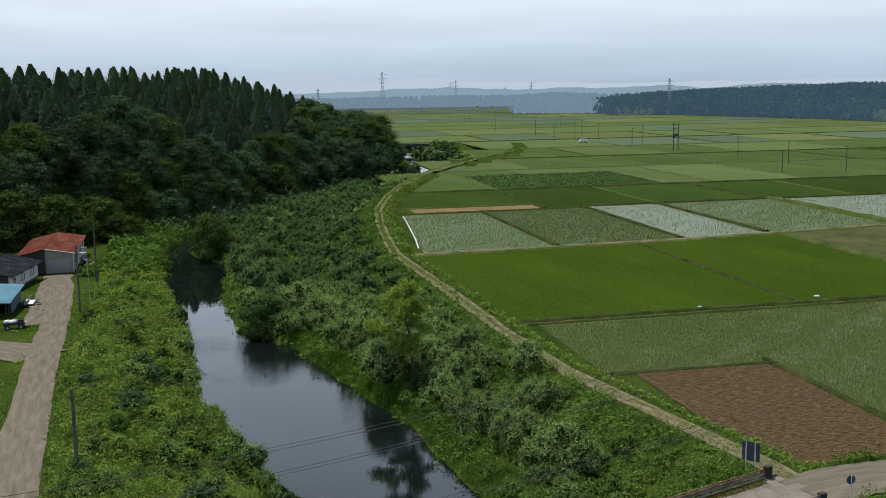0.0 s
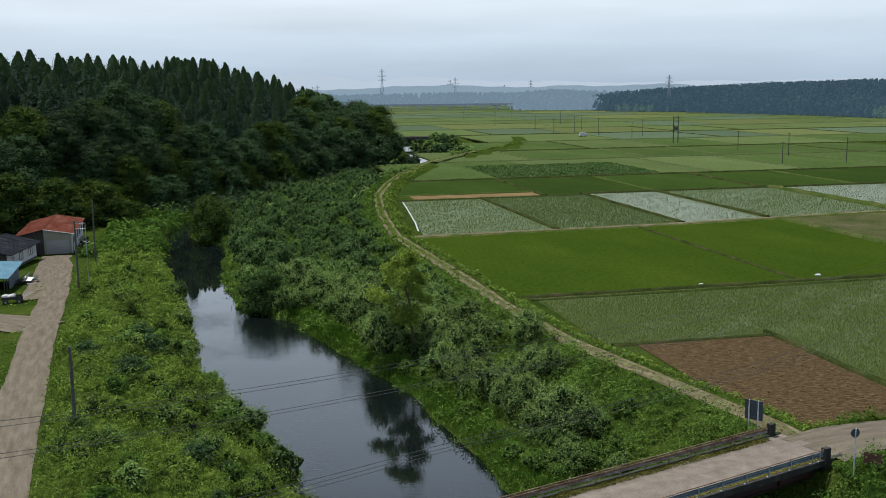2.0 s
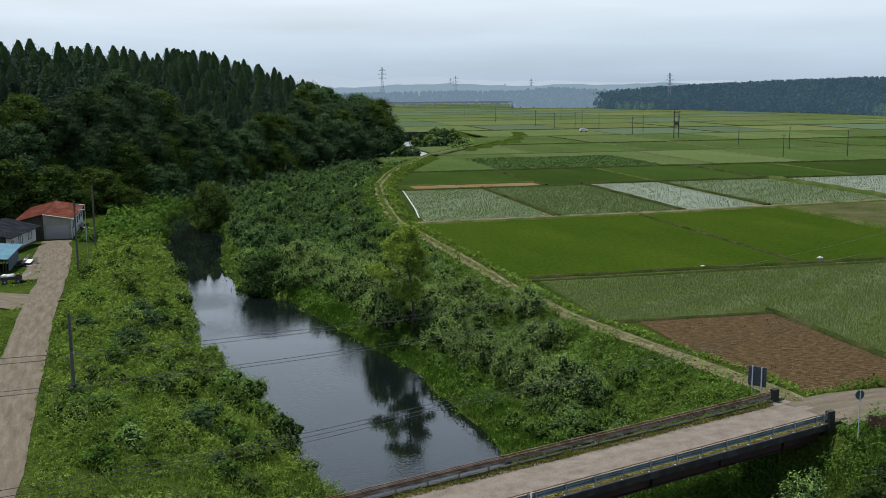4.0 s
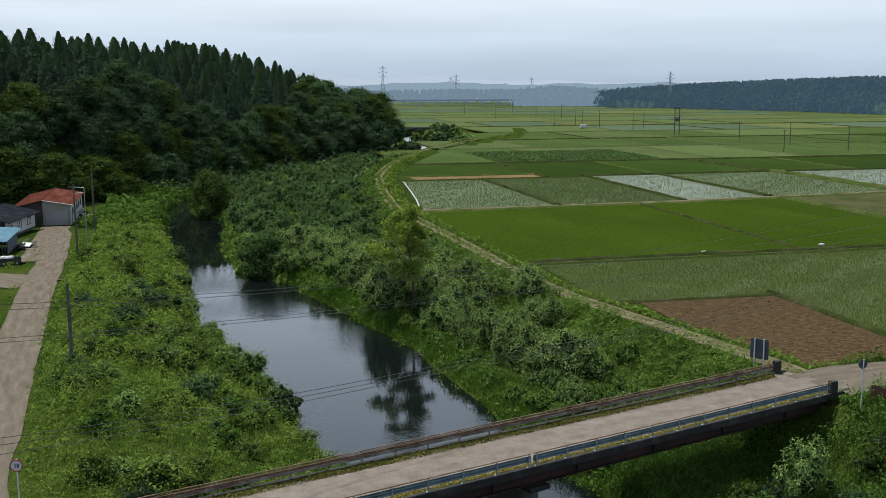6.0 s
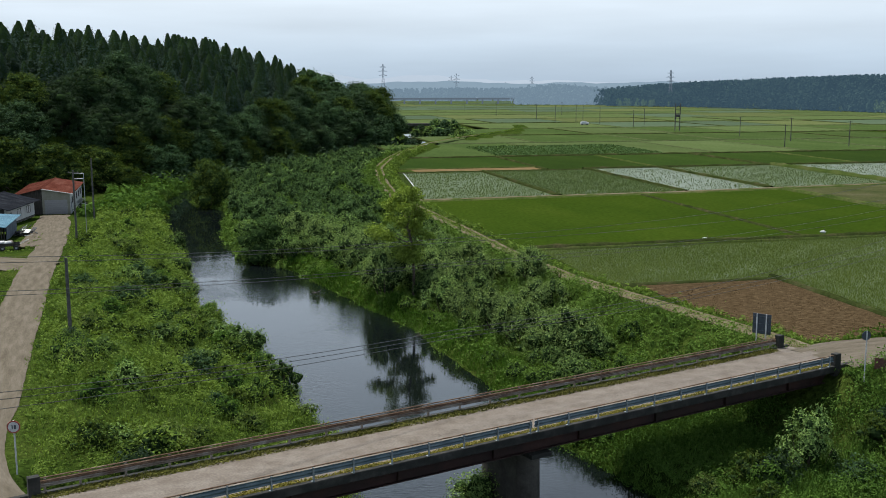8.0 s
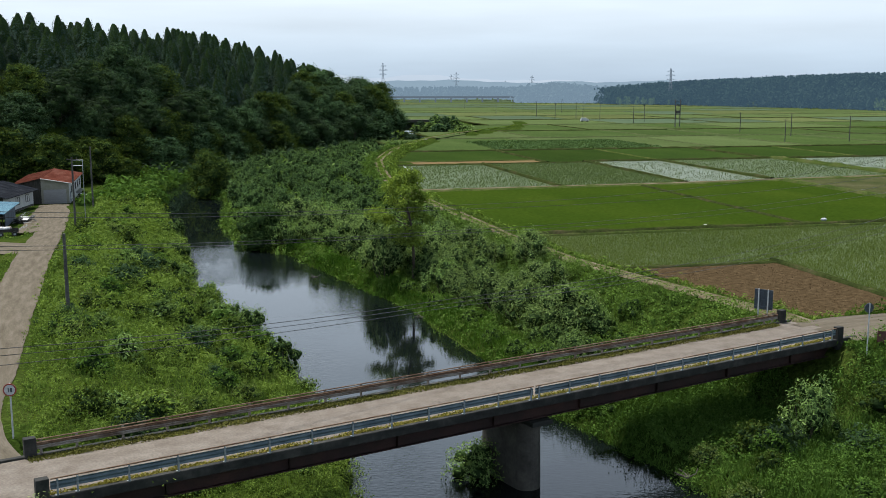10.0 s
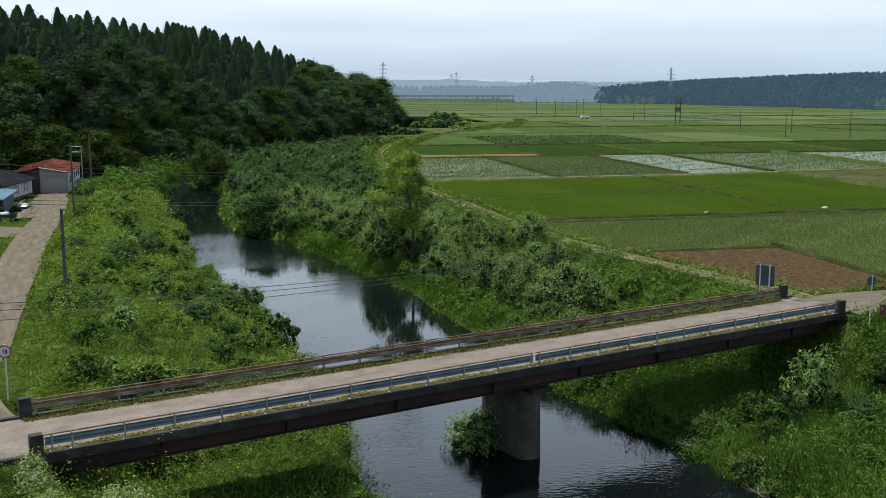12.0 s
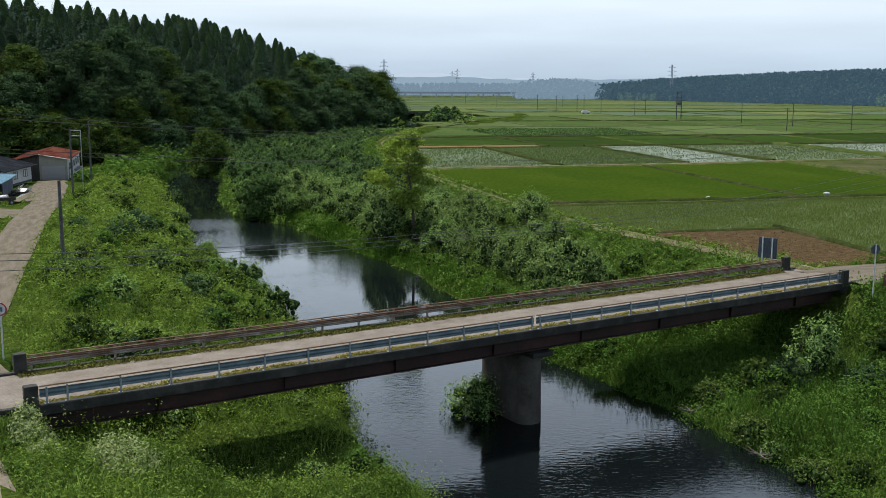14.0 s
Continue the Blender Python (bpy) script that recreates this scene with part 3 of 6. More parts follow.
def road_strip(name, line, half, mat, label, ruts=0.05, lift=0.07, cols=8, wobble=0.25):
    pts = densify(line, 1.0)
    way = np.gradient(pts[:, :2], axis=0)
    way = unit(way)
    side = np.stack([-way[:, 1], way[:, 0]], 1)
    rows = []
    jag = [np.convolve(rng.normal(size=len(pts) + 8), np.ones(5) / 2.4, "same")[4:-4] for _ in range(2)]
    for k in range(cols + 1):
        s = 2 * k / cols - 1
        edge = abs(s) == 1
        off = half * s * (1 + (wobble * jag[k > 0] * 0.25 if edge else 0))
        z = pts[:, 2] + lift - ruts * np.exp(-((abs(s) - 0.5) / 0.18) ** 2) - (0.1 if edge else 0)
        rows.append(np.stack([pts[:, 0] + side[:, 0] * off, pts[:, 1] + side[:, 1] * off, z], -1))
    v = np.stack(rows, 1)
    n, c = v.shape[:2]
    ids = np.arange(n * c).reshape(n, c)
    me = mesh_np(name, v.reshape(-1, 3), np.stack([ids[:-1, :-1], ids[1:, :-1], ids[1:, 1:], ids[:-1, 1:]], -1).reshape(-1, 4))
    me.polygons.foreach_set("use_smooth", np.ones(len(me.polygons), bool))
    run = np.r_[0, np.cumsum(np.linalg.norm(np.diff(pts[:, :2], axis=0), axis=1))]
    across = np.linspace(-half, half, c)
    uv = np.stack([np.tile(across, n), np.repeat(run, c)], -1)
    loops = np.zeros(len(me.loops), np.int32)
    me.loops.foreach_get("vertex_index", loops)
    me.uv_layers.new(name="along").data.foreach_set("uv", uv[loops].astype(np.float32).ravel())
    return tagged(link(name, me, mat), label, "road", kind="structure")


road_strip("road_west", WEST_ROAD, 1.85, M_LANE, "pale gravel lane along the river bank", wobble=0.14)
road_strip("road_yard", [(-45.0, 111.0, 0.62), (-50, 114.5, 0.5), (-57, 117.5, 0.35), (-85, 122, 0.2)], 3.2, M_LANE, "worn gravel yard entrance beside the lane", lift=0.062, wobble=0.2)
road_strip("road_yard", [(-52.6, 129, 0.02), (-57.6, 145.5, -0.62), (-61.6, 157, -1.1), (-65.2, 168, -1.5), (-67.0, 174, -1.62)], 2.5, M_LANE, "dusty gravel apron in front of the garage", lift=0.055, wobble=0.2)
road_strip("road_dike", DIKE[:-2], 1.0, M_TRACK, "earth farm track with two wheel ruts on the dike", 0.08)
road_strip("road_path", SOUTH_PATH, 1.0, M_GRAVEL, "narrow gravel path down from the lane")
road_strip("road_east", EAST_ROAD, 2.6, M_LANE, "pale gravel road beyond the bridge", lift=0.1)

# ---- fields: a grid turned by twelve and a half degrees ----
F0, FA = np.array([10.1, 126.5]), radians(12.6)
FU, FV = np.array([math.cos(FA), math.sin(FA)]), np.array([-math.sin(FA), math.cos(FA)])


def fxy(u, v):
    return F0 + u * FU + v * FV


LANE_U, LANE_V = [-8, 47, 98, 165], [55.0, 57.8, 63.8, 72.0]


def lane_v(u):
    """Where the farm lane crosses the grid of the fields."""
    return float(np.interp(u, LANE_U, LANE_V))


def field(u0, v0, u1, v1, mat, name, label, z=0.03, group="fields of the plain", skew=0.0, v0b=None, v1b=None):
    m = pose(*fxy(u0, v0), z, 0, 0, 12.6)
    bm = bmesh.new()
    nu, nv = max(1, int((u1 - u0) / 12)), max(1, int((v1 - v0) / 12))
    d0, d1 = (v0 if v0b is None else v0b) - v0, (v1 if v1b is None else v1b) - v1
    g = [[bm.verts.new((skew * j / nv + (u1 - u0 - skew * j / nv) * i / nu, d0 * i / nu + (v1 - v0 + (d1 - d0) * i / nu) * j / nv, 0)) for i in range(nu + 1)] for j in range(nv + 1)]
    for j in range(nv):
        for i in range(nu):
            bm.faces.new((g[j][i], g[j][i + 1], g[j + 1][i + 1], g[j + 1][i]))
    ob = part(name, bm, mat)
    ob.matrix_world = m
    return tagged(ob, label, "field", group, "structure")


def levee(u0, v0, u1, v1, w=0.9, h=0.3, mat=None, name="levee", label="low grassy levee between paddies"):
    """A rough bank between two fields."""
    a, b = fxy(u0, v0), fxy(u1, v1)
    L = float(np.linalg.norm(b - a))
    n = max(2, int(L / 1.6))
    r = np.random.default_rng(int(abs(u0 * 31 + v0 * 17 + u1 * 7 + v1)))
    prof = [(-0.5, -0.1), (-0.32, 0.8), (0.0, 1.0), (0.32, 0.8), (0.5, -0.1)]
    t = np.linspace(0, L, n)
    v = np.stack([np.stack([t, np.full(n, w * py) * (1 + 0.08 * r.normal(size=n)), h * pz * (1 + 0.14 * r.normal(size=n))], -1) for py, pz in prof], 1)
    ids = np.arange(n * 5).reshape(n, 5)
    ob = link(name, mesh_np(name, v.reshape(-1, 3), np.stack([ids[:-1, :-1], ids[1:, :-1], ids[1:, 1:], ids[:-1, 1:]], -1).reshape(-1, 4)), mat or M_LEVEE)
    ob.matrix_world = pose(*a, 0, 0, 0, math.degrees(math.atan2(b[1] - a[1], b[0] - a[0])))
    return tagged(ob, label, "levee", "field levees", "structure")


GREEN, WET, PALE = "dense bright green rice paddy", "flooded paddy with sparse young rice", "pale green rice paddy"
for u0, u1, mt, nm, lb in ((-3, 39.6, M_RICE, "paddy", GREEN), (40.4, 70.5, M_RICE, "paddy", GREEN), (72.5, 160, M_CROP, "crop_field", "dull brown-green field planted in rows")):
    field(u0, 0.6, u1, lane_v(u0) - 1.5, mt, nm, lb, v1b=lane_v(u1) - 1.5)
field(1.5, -24.5, 20.65, -1.9, M_PADDY, "wet_paddy", WET)
field(20.6, -62, 130, -1.9, M_PADDY, "wet_paddy", WET, v1b=0.4)
field(4.5, -53, 19.8, -25.6, M_SOIL, "ploughed_field", "bare ploughed field of reddish brown soil", 0.08)
for u0, u1, v1, sk in ((-1.2, 23.8, 111.6, 6.0), (24.8, 50, 112, 0.0), (51, 69.8, 114.4, 0.0), (70.8, 101, 114.6, 0.0), (103.4, 160, 114.6, 0.0)):
    field(u0, lane_v(u0) + 1.5, u1, v1, M_PADDY_BRIGHT if u0 in (51, 103.4) else M_PADDY, "wet_paddy", WET, skew=sk, v0b=lane_v(u1) + 1.5)
field(8.5, 114.4, 40, 122.6, M_TAN, "stubble_field", "narrow strip of dry tan stubble")
for u0, u1, v0 in ((3.0, 40.2, 124.0), (41.4, 69.8, 117.2), (71.0, 99.6, 117.2), (101, 127, 117.2), (128.2, 190, 117.2)):
    field(u0, v0, u1, 160.0, M_RICE_MID, "paddy", "deep green rice paddy")
for u0, v0, u1, v1, w, h, mt in ((-1, -0.4, 160, 3.0, 1.3, 0.5, M_LEVEE_SHADE), (-1, -1.6, 130, 0.9, 0.6, 0.3, None), (40.0, 1, 40.0, 56, 0.6, 0.3, M_LEVEE_SHADE), (71.5, 1, 71.5, 59, 1.6, 0.5, None), (-4, lane_v(-4), 47, 57.8, 2.8, 0.3, None), (47, 57.8, 98, 63.8, 2.8, 0.3, None), (98, 63.8, 165, 72, 2.8, 0.3, None),
                                 (24.3, 57, 24.3, 113, 1.1, 0.5, M_LEVEE_SHADE), (50.5, 59, 50.5, 113, 1.1, 0.5, M_LEVEE_SHADE), (70.3, 62, 70.3, 116, 1.1, 0.5, M_LEVEE_SHADE), (102.2, 65, 102.2, 116, 2.6, 0.7, None),
                                 (4, 113.2, 50.5, 113.2, 1.2, 0.3, M_LEVEE_SHADE), (50.5, 115.9, 170, 115.9, 1.3, 0.4, M_LEVEE_SHADE), (5, 123.3, 41, 123.3, 0.9, 0.3, None), (20.2, -60, 20.2, -24, 1.0, 0.4, M_LEVEE_SHADE), (2, -25.2, 20.4, -25.2, 0.9, 0.28, M_LEVEE_SHADE),
                                 (40.8, 114, 40.8, 160, 1.0, 0.4, M_LEVEE_SHADE), (70.4, 116, 70.4, 160, 0.7, 0.3, None), (100.3, 116, 100.3, 160, 1.4, 0.5, M_LEVEE_SHADE), (127.6, 116, 127.6, 160, 0.8, 0.3, None)):
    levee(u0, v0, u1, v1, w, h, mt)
# farm lane on the wide levee
lane = [(*fxy(u, lane_v(u)), 0.25) for u in (-4, 20, 47, 72, 98, 130, 165)]
road_strip("road_field", lane, 0.75, M_TRACK, "narrow earth lane between the paddies", 0.03, 0.08, 6)
r = np.random.default_rng(21)
v = 161.0
while v < 1180:
    dv = 45 + r.uniform(0, 25) + (v - 134) * 0.03
    yy = 126.5 + v * 0.976
    xs0 = float(np.interp(yy, [250, 300, 345, 405, 450, 520, 700, 1100], [-11, -9, -1, 18, 34, -30, -60, -95]))
    u = u_first = (xs0 - 10.1) * 0.976 + (yy - 126.5) * 0.218
    while u < 170 + (v - 134) * 0.75:
        du = r.uniform(26, 60) + (v - 134) * 0.04
        k = r.random() * (0.62 if v < 260 else 1.0)
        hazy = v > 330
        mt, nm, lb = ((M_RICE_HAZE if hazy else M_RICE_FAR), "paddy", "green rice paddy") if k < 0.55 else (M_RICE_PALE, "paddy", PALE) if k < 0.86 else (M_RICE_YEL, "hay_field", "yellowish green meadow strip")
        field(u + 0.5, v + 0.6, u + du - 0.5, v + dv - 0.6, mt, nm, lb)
        if v < 420:
            levee(u, v, u, v + dv, 0.9, 0.35, M_LEVEE_SHADE if r.random() < 0.4 else M_LEVEE_FAR)
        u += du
    levee(u_first, v, u, v, 1.2 + v * 0.001, 0.4, M_LEVEE_SHADE if v < 180 or r.random() < 0.3 else M_LEVEE_FAR)
    v += dv


def seedlings(name, label, boxes, gap_u, gap_v, tall, width, r, thin=0.0, mat=None):
    """Young rice in planted rows over flooded fields."""
    pts = []
    for u0, v0, u1, v1 in boxes:
        uu, vv = np.meshgrid(np.arange(u0 + 0.3, u1 - 0.2, gap_u), np.arange(v0 + 0.3, v1 - 0.2, gap_v))
        uu, vv = uu.ravel() + r.normal(size=uu.size) * gap_u * 0.18, vv.ravel() + r.normal(size=uu.size) * gap_v * 0.15
        m = (0.6 + 0.22 * wave(uu, vv, 0.23, 12) + 0.25 * wave(uu, vv, 1.1, 13)) > r.uniform(0, 1, uu.size) * thin
        m &= (vv < 0) | (vv > np.interp(uu, LANE_U, LANE_V) + 1.8)
        p = F0 + uu[m, None] * FU + vv[m, None] * FV
        dk = near_line(p[:, 0], p[:, 1], DIKE_FAR)[0] > 2.6
        pts.append(p[dk])
    p = np.concatenate(pts)
    c = np.concatenate([p, np.full((len(p), 1), 0.02)], 1)
    v, f = blade_faces(c, tall * r.uniform(0.7, 1.3, len(c)), width, r, 0.45)
    return tagged(link(name, mesh_np(name, v, f), mat or L_SEED), label, "rice", kind="stuff")


DIKE_FAR = densify(DIKE, 3.0)
seedlings("rice_seedlings", "thin rows of young rice standing in water", [(1.0, -24.9, 20.5, -2.0), (20.2, -62, 62, -1.0)], 0.11, 0.2, 0.28, 0.03, np.random.default_rng(41), 0.6)
seedlings("rice_seedlings", "young rice standing in flooded paddies", [(24.8, 57, 50, 112)], 0.28, 0.4, 0.34, 0.075, np.random.default_rng(42), 0.5, L_SEED_PALE)
seedlings("rice_seedlings", "young rice in open rows over a flooded paddy", [(-0.8, 56, 23.8, 111.6), (70.8, 60, 101, 114.6)], 0.34, 0.55, 0.3, 0.07, np.random.default_rng(44), 0.8, L_SEED_PALE)
seedlings("rice_seedlings", "sparse young rice in a bright flooded paddy", [(51, 58, 69.8, 114.4), (103.4, 64, 150, 114.6)], 0.42, 0.7, 0.28, 0.07, np.random.default_rng(43), 1.0, L_SEED_PALE)

# white plastic sheet along the edge of the first flooded paddy
bm = bmesh.new()
edge = [Vector((*fxy(u, v), 0.3)) for u, v in ((-1.4, 61), (0.2, 72), (1.6, 84), (3.0, 96), (4.4, 109))]
for a, b in zip(edge, edge[1:]):
    way = (b - a).normalized()
    side = Vector((-way.y, way.x, 0)) * 0.14
    bm.faces.new([bm.verts.new(q) for q in (a - side, b - side, b + side + Vector((0, 0, 0.12)), a + side + Vector((0, 0, 0.12)))])
bmesh.ops.remove_doubles(bm, verts=bm.verts, dist=0.05)
bmesh.ops.solidify(bm, geom=bm.faces[:], thickness=0.03)
tagged(part("plastic_sheet", bm, M_SHEET), "white plastic sheet laid along the paddy bank", "plastic sheet")

# clods turned up by the plough, in rough rows
r = np.random.default_rng(44)
n = 4000
cu, cv = r.uniform(4.8, 19.6, n), r.uniform(-52.8, -25.6, n)
cv = np.round(cv / 0.55) * 0.55 + r.normal(size=n) * 0.1
p = F0 + cu[:, None] * FU + cv[:, None] * FV
v, f = leaf_faces(np.concatenate([p, 0.10 + 0.06 * r.uniform(0, 1, (n, 1))], 1), r.uniform(0.035, 0.09, n), r, np.array([0, 0, 1.2]), 0.7, 0.5)
tagged(link("soil_clods", mesh_np("soil_clods", v, f), M_SOIL), "reddish brown clods on the ploughed field", "soil", kind="stuff")

# ---- the bridge ----
BA = 31.75
BRIDGE = pose(-14.51, 38.05, 0, 0, 0, BA)
DECK, S0, S1, ACROSS = 2.86, -2.9, 47.6, 5.12


def at(s, w, z):
    return BRIDGE @ Vector((s, w, z))


bridge = empty("bridge", BRIDGE, "narrow old road bridge with concrete deck and rusted guard rails", "bridge")


def bpart(name, bm, mat, label="", parent=None):
    return part(name, bm, mat, parent or bridge, label)


bm = bmesh.new()
extrude_profile(bm, [(0.12, DECK - 0.02), (0.35, DECK - 0.02), (1.2, DECK + 0.0), (2.56, DECK + 0.05), (3.9, DECK + 0.0), (4.8, DECK - 0.02), (5.0, DECK - 0.02), (5.0, DECK - 0.28), (0.12, DECK - 0.28)], S1 - S0, pose(S0, 0, 0))
bpart("deck", bm, M_DECKTOP, "pinkish grey worn concrete deck")
for w, lab in ((-0.14, "dark concrete edge beam"), (ACROSS - 0.14, "dark concrete edge beam")):
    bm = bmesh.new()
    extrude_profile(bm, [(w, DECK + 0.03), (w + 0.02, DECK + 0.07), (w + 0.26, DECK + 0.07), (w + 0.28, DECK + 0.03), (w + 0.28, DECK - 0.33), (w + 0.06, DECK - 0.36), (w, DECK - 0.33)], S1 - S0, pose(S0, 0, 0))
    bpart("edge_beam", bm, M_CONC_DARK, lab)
for w in (0.55, 2.5, 4.45):
    bm = bmesh.new()
    t, b, th = DECK - 0.28, DECK - 1.12, 0.02
    extrude_profile(bm, [(w - 0.2, t), (w + 0.2, t), (w + 0.2, t - 0.04), (w + th, t - 0.04), (w + th, b + 0.04), (w + 0.22, b + 0.04), (w + 0.22, b), (w - 0.22, b), (w - 0.22, b + 0.04), (w - th, b + 0.04), (w - th, t - 0.04), (w - 0.2, t - 0.04)], S1 - S0 - 0.8, pose(S0 + 0.4, 0, 0))
    for k in range(9):
        for side in (-1, 1):
            box(bm, (0.014, 0.17, 0.74), pose(S0 + 1 + 5.5 * k, w + side * 0.105, (t + b) / 2))
    bpart("girder", bm, M_GIRDER, "oxide red steel girder")


def wbeam(bm, s0, s1, w, z, depth, hgt, out):
    """A two-wave guard rail beam."""
    pr = []
    for k in range(13):
        q = k / 12
        pr.append((w + out * depth * (0.5 - 0.5 * math.cos(q * 4 * math.pi)), z + hgt * (q - 0.5)))
    pr += [(y - out * 0.012, zz) for y, zz in reversed(pr)]
    extrude_profile(bm, pr, s1 - s0, pose(s0, 0, 0))


front_s = [-0.75] + [2.0 * k for k in range(12)] + [22.5] + [24.46 + 2.0 * k for k in range(11)] + [45.2]
post_me = None
for s in front_s:
    if post_me is None:
        bm = bmesh.new()
        box(bm, (0.075, 0.07, 0.70), pose(0, -0.12, DECK + 0.41), 0.012)
        box(bm, (0.16, 0.12, 0.025), pose(0, -0.04, DECK + 0.085), 0.005)
        for q in (0.45, 0.6):
            rod(bm, (0, -0.17, DECK + q), (0, -0.15, DECK + q), 0.018, seg=6)
        po = bpart("rail_post", bm, M_RAIL_WHITE, "chalky white rail post")
        post_me = po.data
    else:
        po = new("rail_post", post_me)
        po.parent = bridge
        po["label"] = "chalky white rail post"
    po.location = (s, 0, 0)
for a, b in ((-1.0, 22.15), (22.3, 45.6)):
    bm = bmesh.new()
    wbeam(bm, a, b, -0.075, DECK + 0.52, 0.035, 0.33, 1)
    bpart("rail_beam", bm, M_RAIL_BLUE, "blue-grey corrugated guard rail beam")
    bm = bmesh.new()
    rod(bm, (a, -0.09, DECK + 0.79), (b, -0.09, DECK + 0.79), 0.032, seg=10)
    bpart("top_pipe", bm, M_RUST, "rusty red top pipe")
back_s = [-0.4] + [1.1 + 2.0 * k for k in range(23)] + [45.9]
bpost = None
for s in back_s:
    if bpost is None:
        bm = bmesh.new()
        box(bm, (0.10, 0.10, 0.68), pose(0, ACROSS, DECK + 0.36), 0.012)
        po = bpart("rail_post", bm, M_RUSTPALE, "rust-streaked rail post")
        bpost = po.data
    else:
        po = new("rail_post", bpost)
        po.parent = bridge
        po["label"] = "rust-streaked rail post"
    po.location = (s, 0, 0)
for z, h, mat, lab in ((0.555, 0.18, M_RUST, "rusted upper half of the guard rail beam"), (0.375, 0.175, M_RUSTPALE, "rust-streaked lower half of the guard rail beam")):
    bm = bmesh.new()
    wbeam(bm, -0.6, 46.3, ACROSS - 0.06, DECK + z, 0.06, h, -1)
    bpart("rail_beam", bm, mat, lab)
bm = bmesh.new()
rod(bm, (-0.6, ACROSS - 0.02, DECK + 0.72), (46.3, ACROSS - 0.02, DECK + 0.72), 0.032, seg=10)
bpart("top_pipe", bm, M_RUST, "rusty red top pipe")
for s, w in ((-1.3, 0.0), (45.95, 0.0), (-0.85, ACROSS), (46.75, ACROSS)):
    bm = bmesh.new()
    box(bm, (0.5, 0.4, 1.44), pose(s, w, DECK + 0.13), 0.03)
    bpart("end_post", bm, M_CONC_DARK, "dark concrete end post")
# pier with rounded noses
bm = bmesh.new()
ring = []
for k in range(40):
    a = 2 * math.pi * k / 40
    ring.append((0.75 * math.cos(a), (1.45 if math.sin(a) > 0 else -1.45) + 0.75 * math.sin(a)))
levels = ((-5.6, 1.02), (-2.3, 1.0), (0.93, 0.97), (0.95, 1.0), (1.3, 1.0))
rows = [[bm.verts.new((23.0 + x * f, 3.0 + y * f, z)) for x, y in ring] for z, f in levels]
for a, b in zip(rows, rows[1:]):
    for k in range(40):
        bm.faces.new((a[k], a[(k + 1) % 40], b[(k + 1) % 40], b[k]))
bm.faces.new(rows[-1])
bpart("pier", bm, M_CONC, "stained concrete pier with rounded ends standing in the river")
for w in (0.55, 2.5, 4.45):
    bm = bmesh.new()
    box(bm, (0.7, 0.5, 0.3), pose(23.0, w if 1 < w < 4 else (1.3 if w < 1 else 4.1), 1.43), 0.03)
    bpart("bearing", bm, M_CONC_DARK)
bm = bmesh.new()
box(bm, (1.3, 4.6, 0.25), pose(23.0, 2.5, 1.46), 0.03)
bpart("bearing_beam", bm, M_CONC_DARK)
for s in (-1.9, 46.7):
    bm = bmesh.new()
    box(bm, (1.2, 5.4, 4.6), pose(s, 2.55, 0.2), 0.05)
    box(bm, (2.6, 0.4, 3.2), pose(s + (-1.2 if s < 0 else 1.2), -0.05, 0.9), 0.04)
    bpart("abutment", bm, M_CONC_DARK, "dark concrete abutment in the bank")


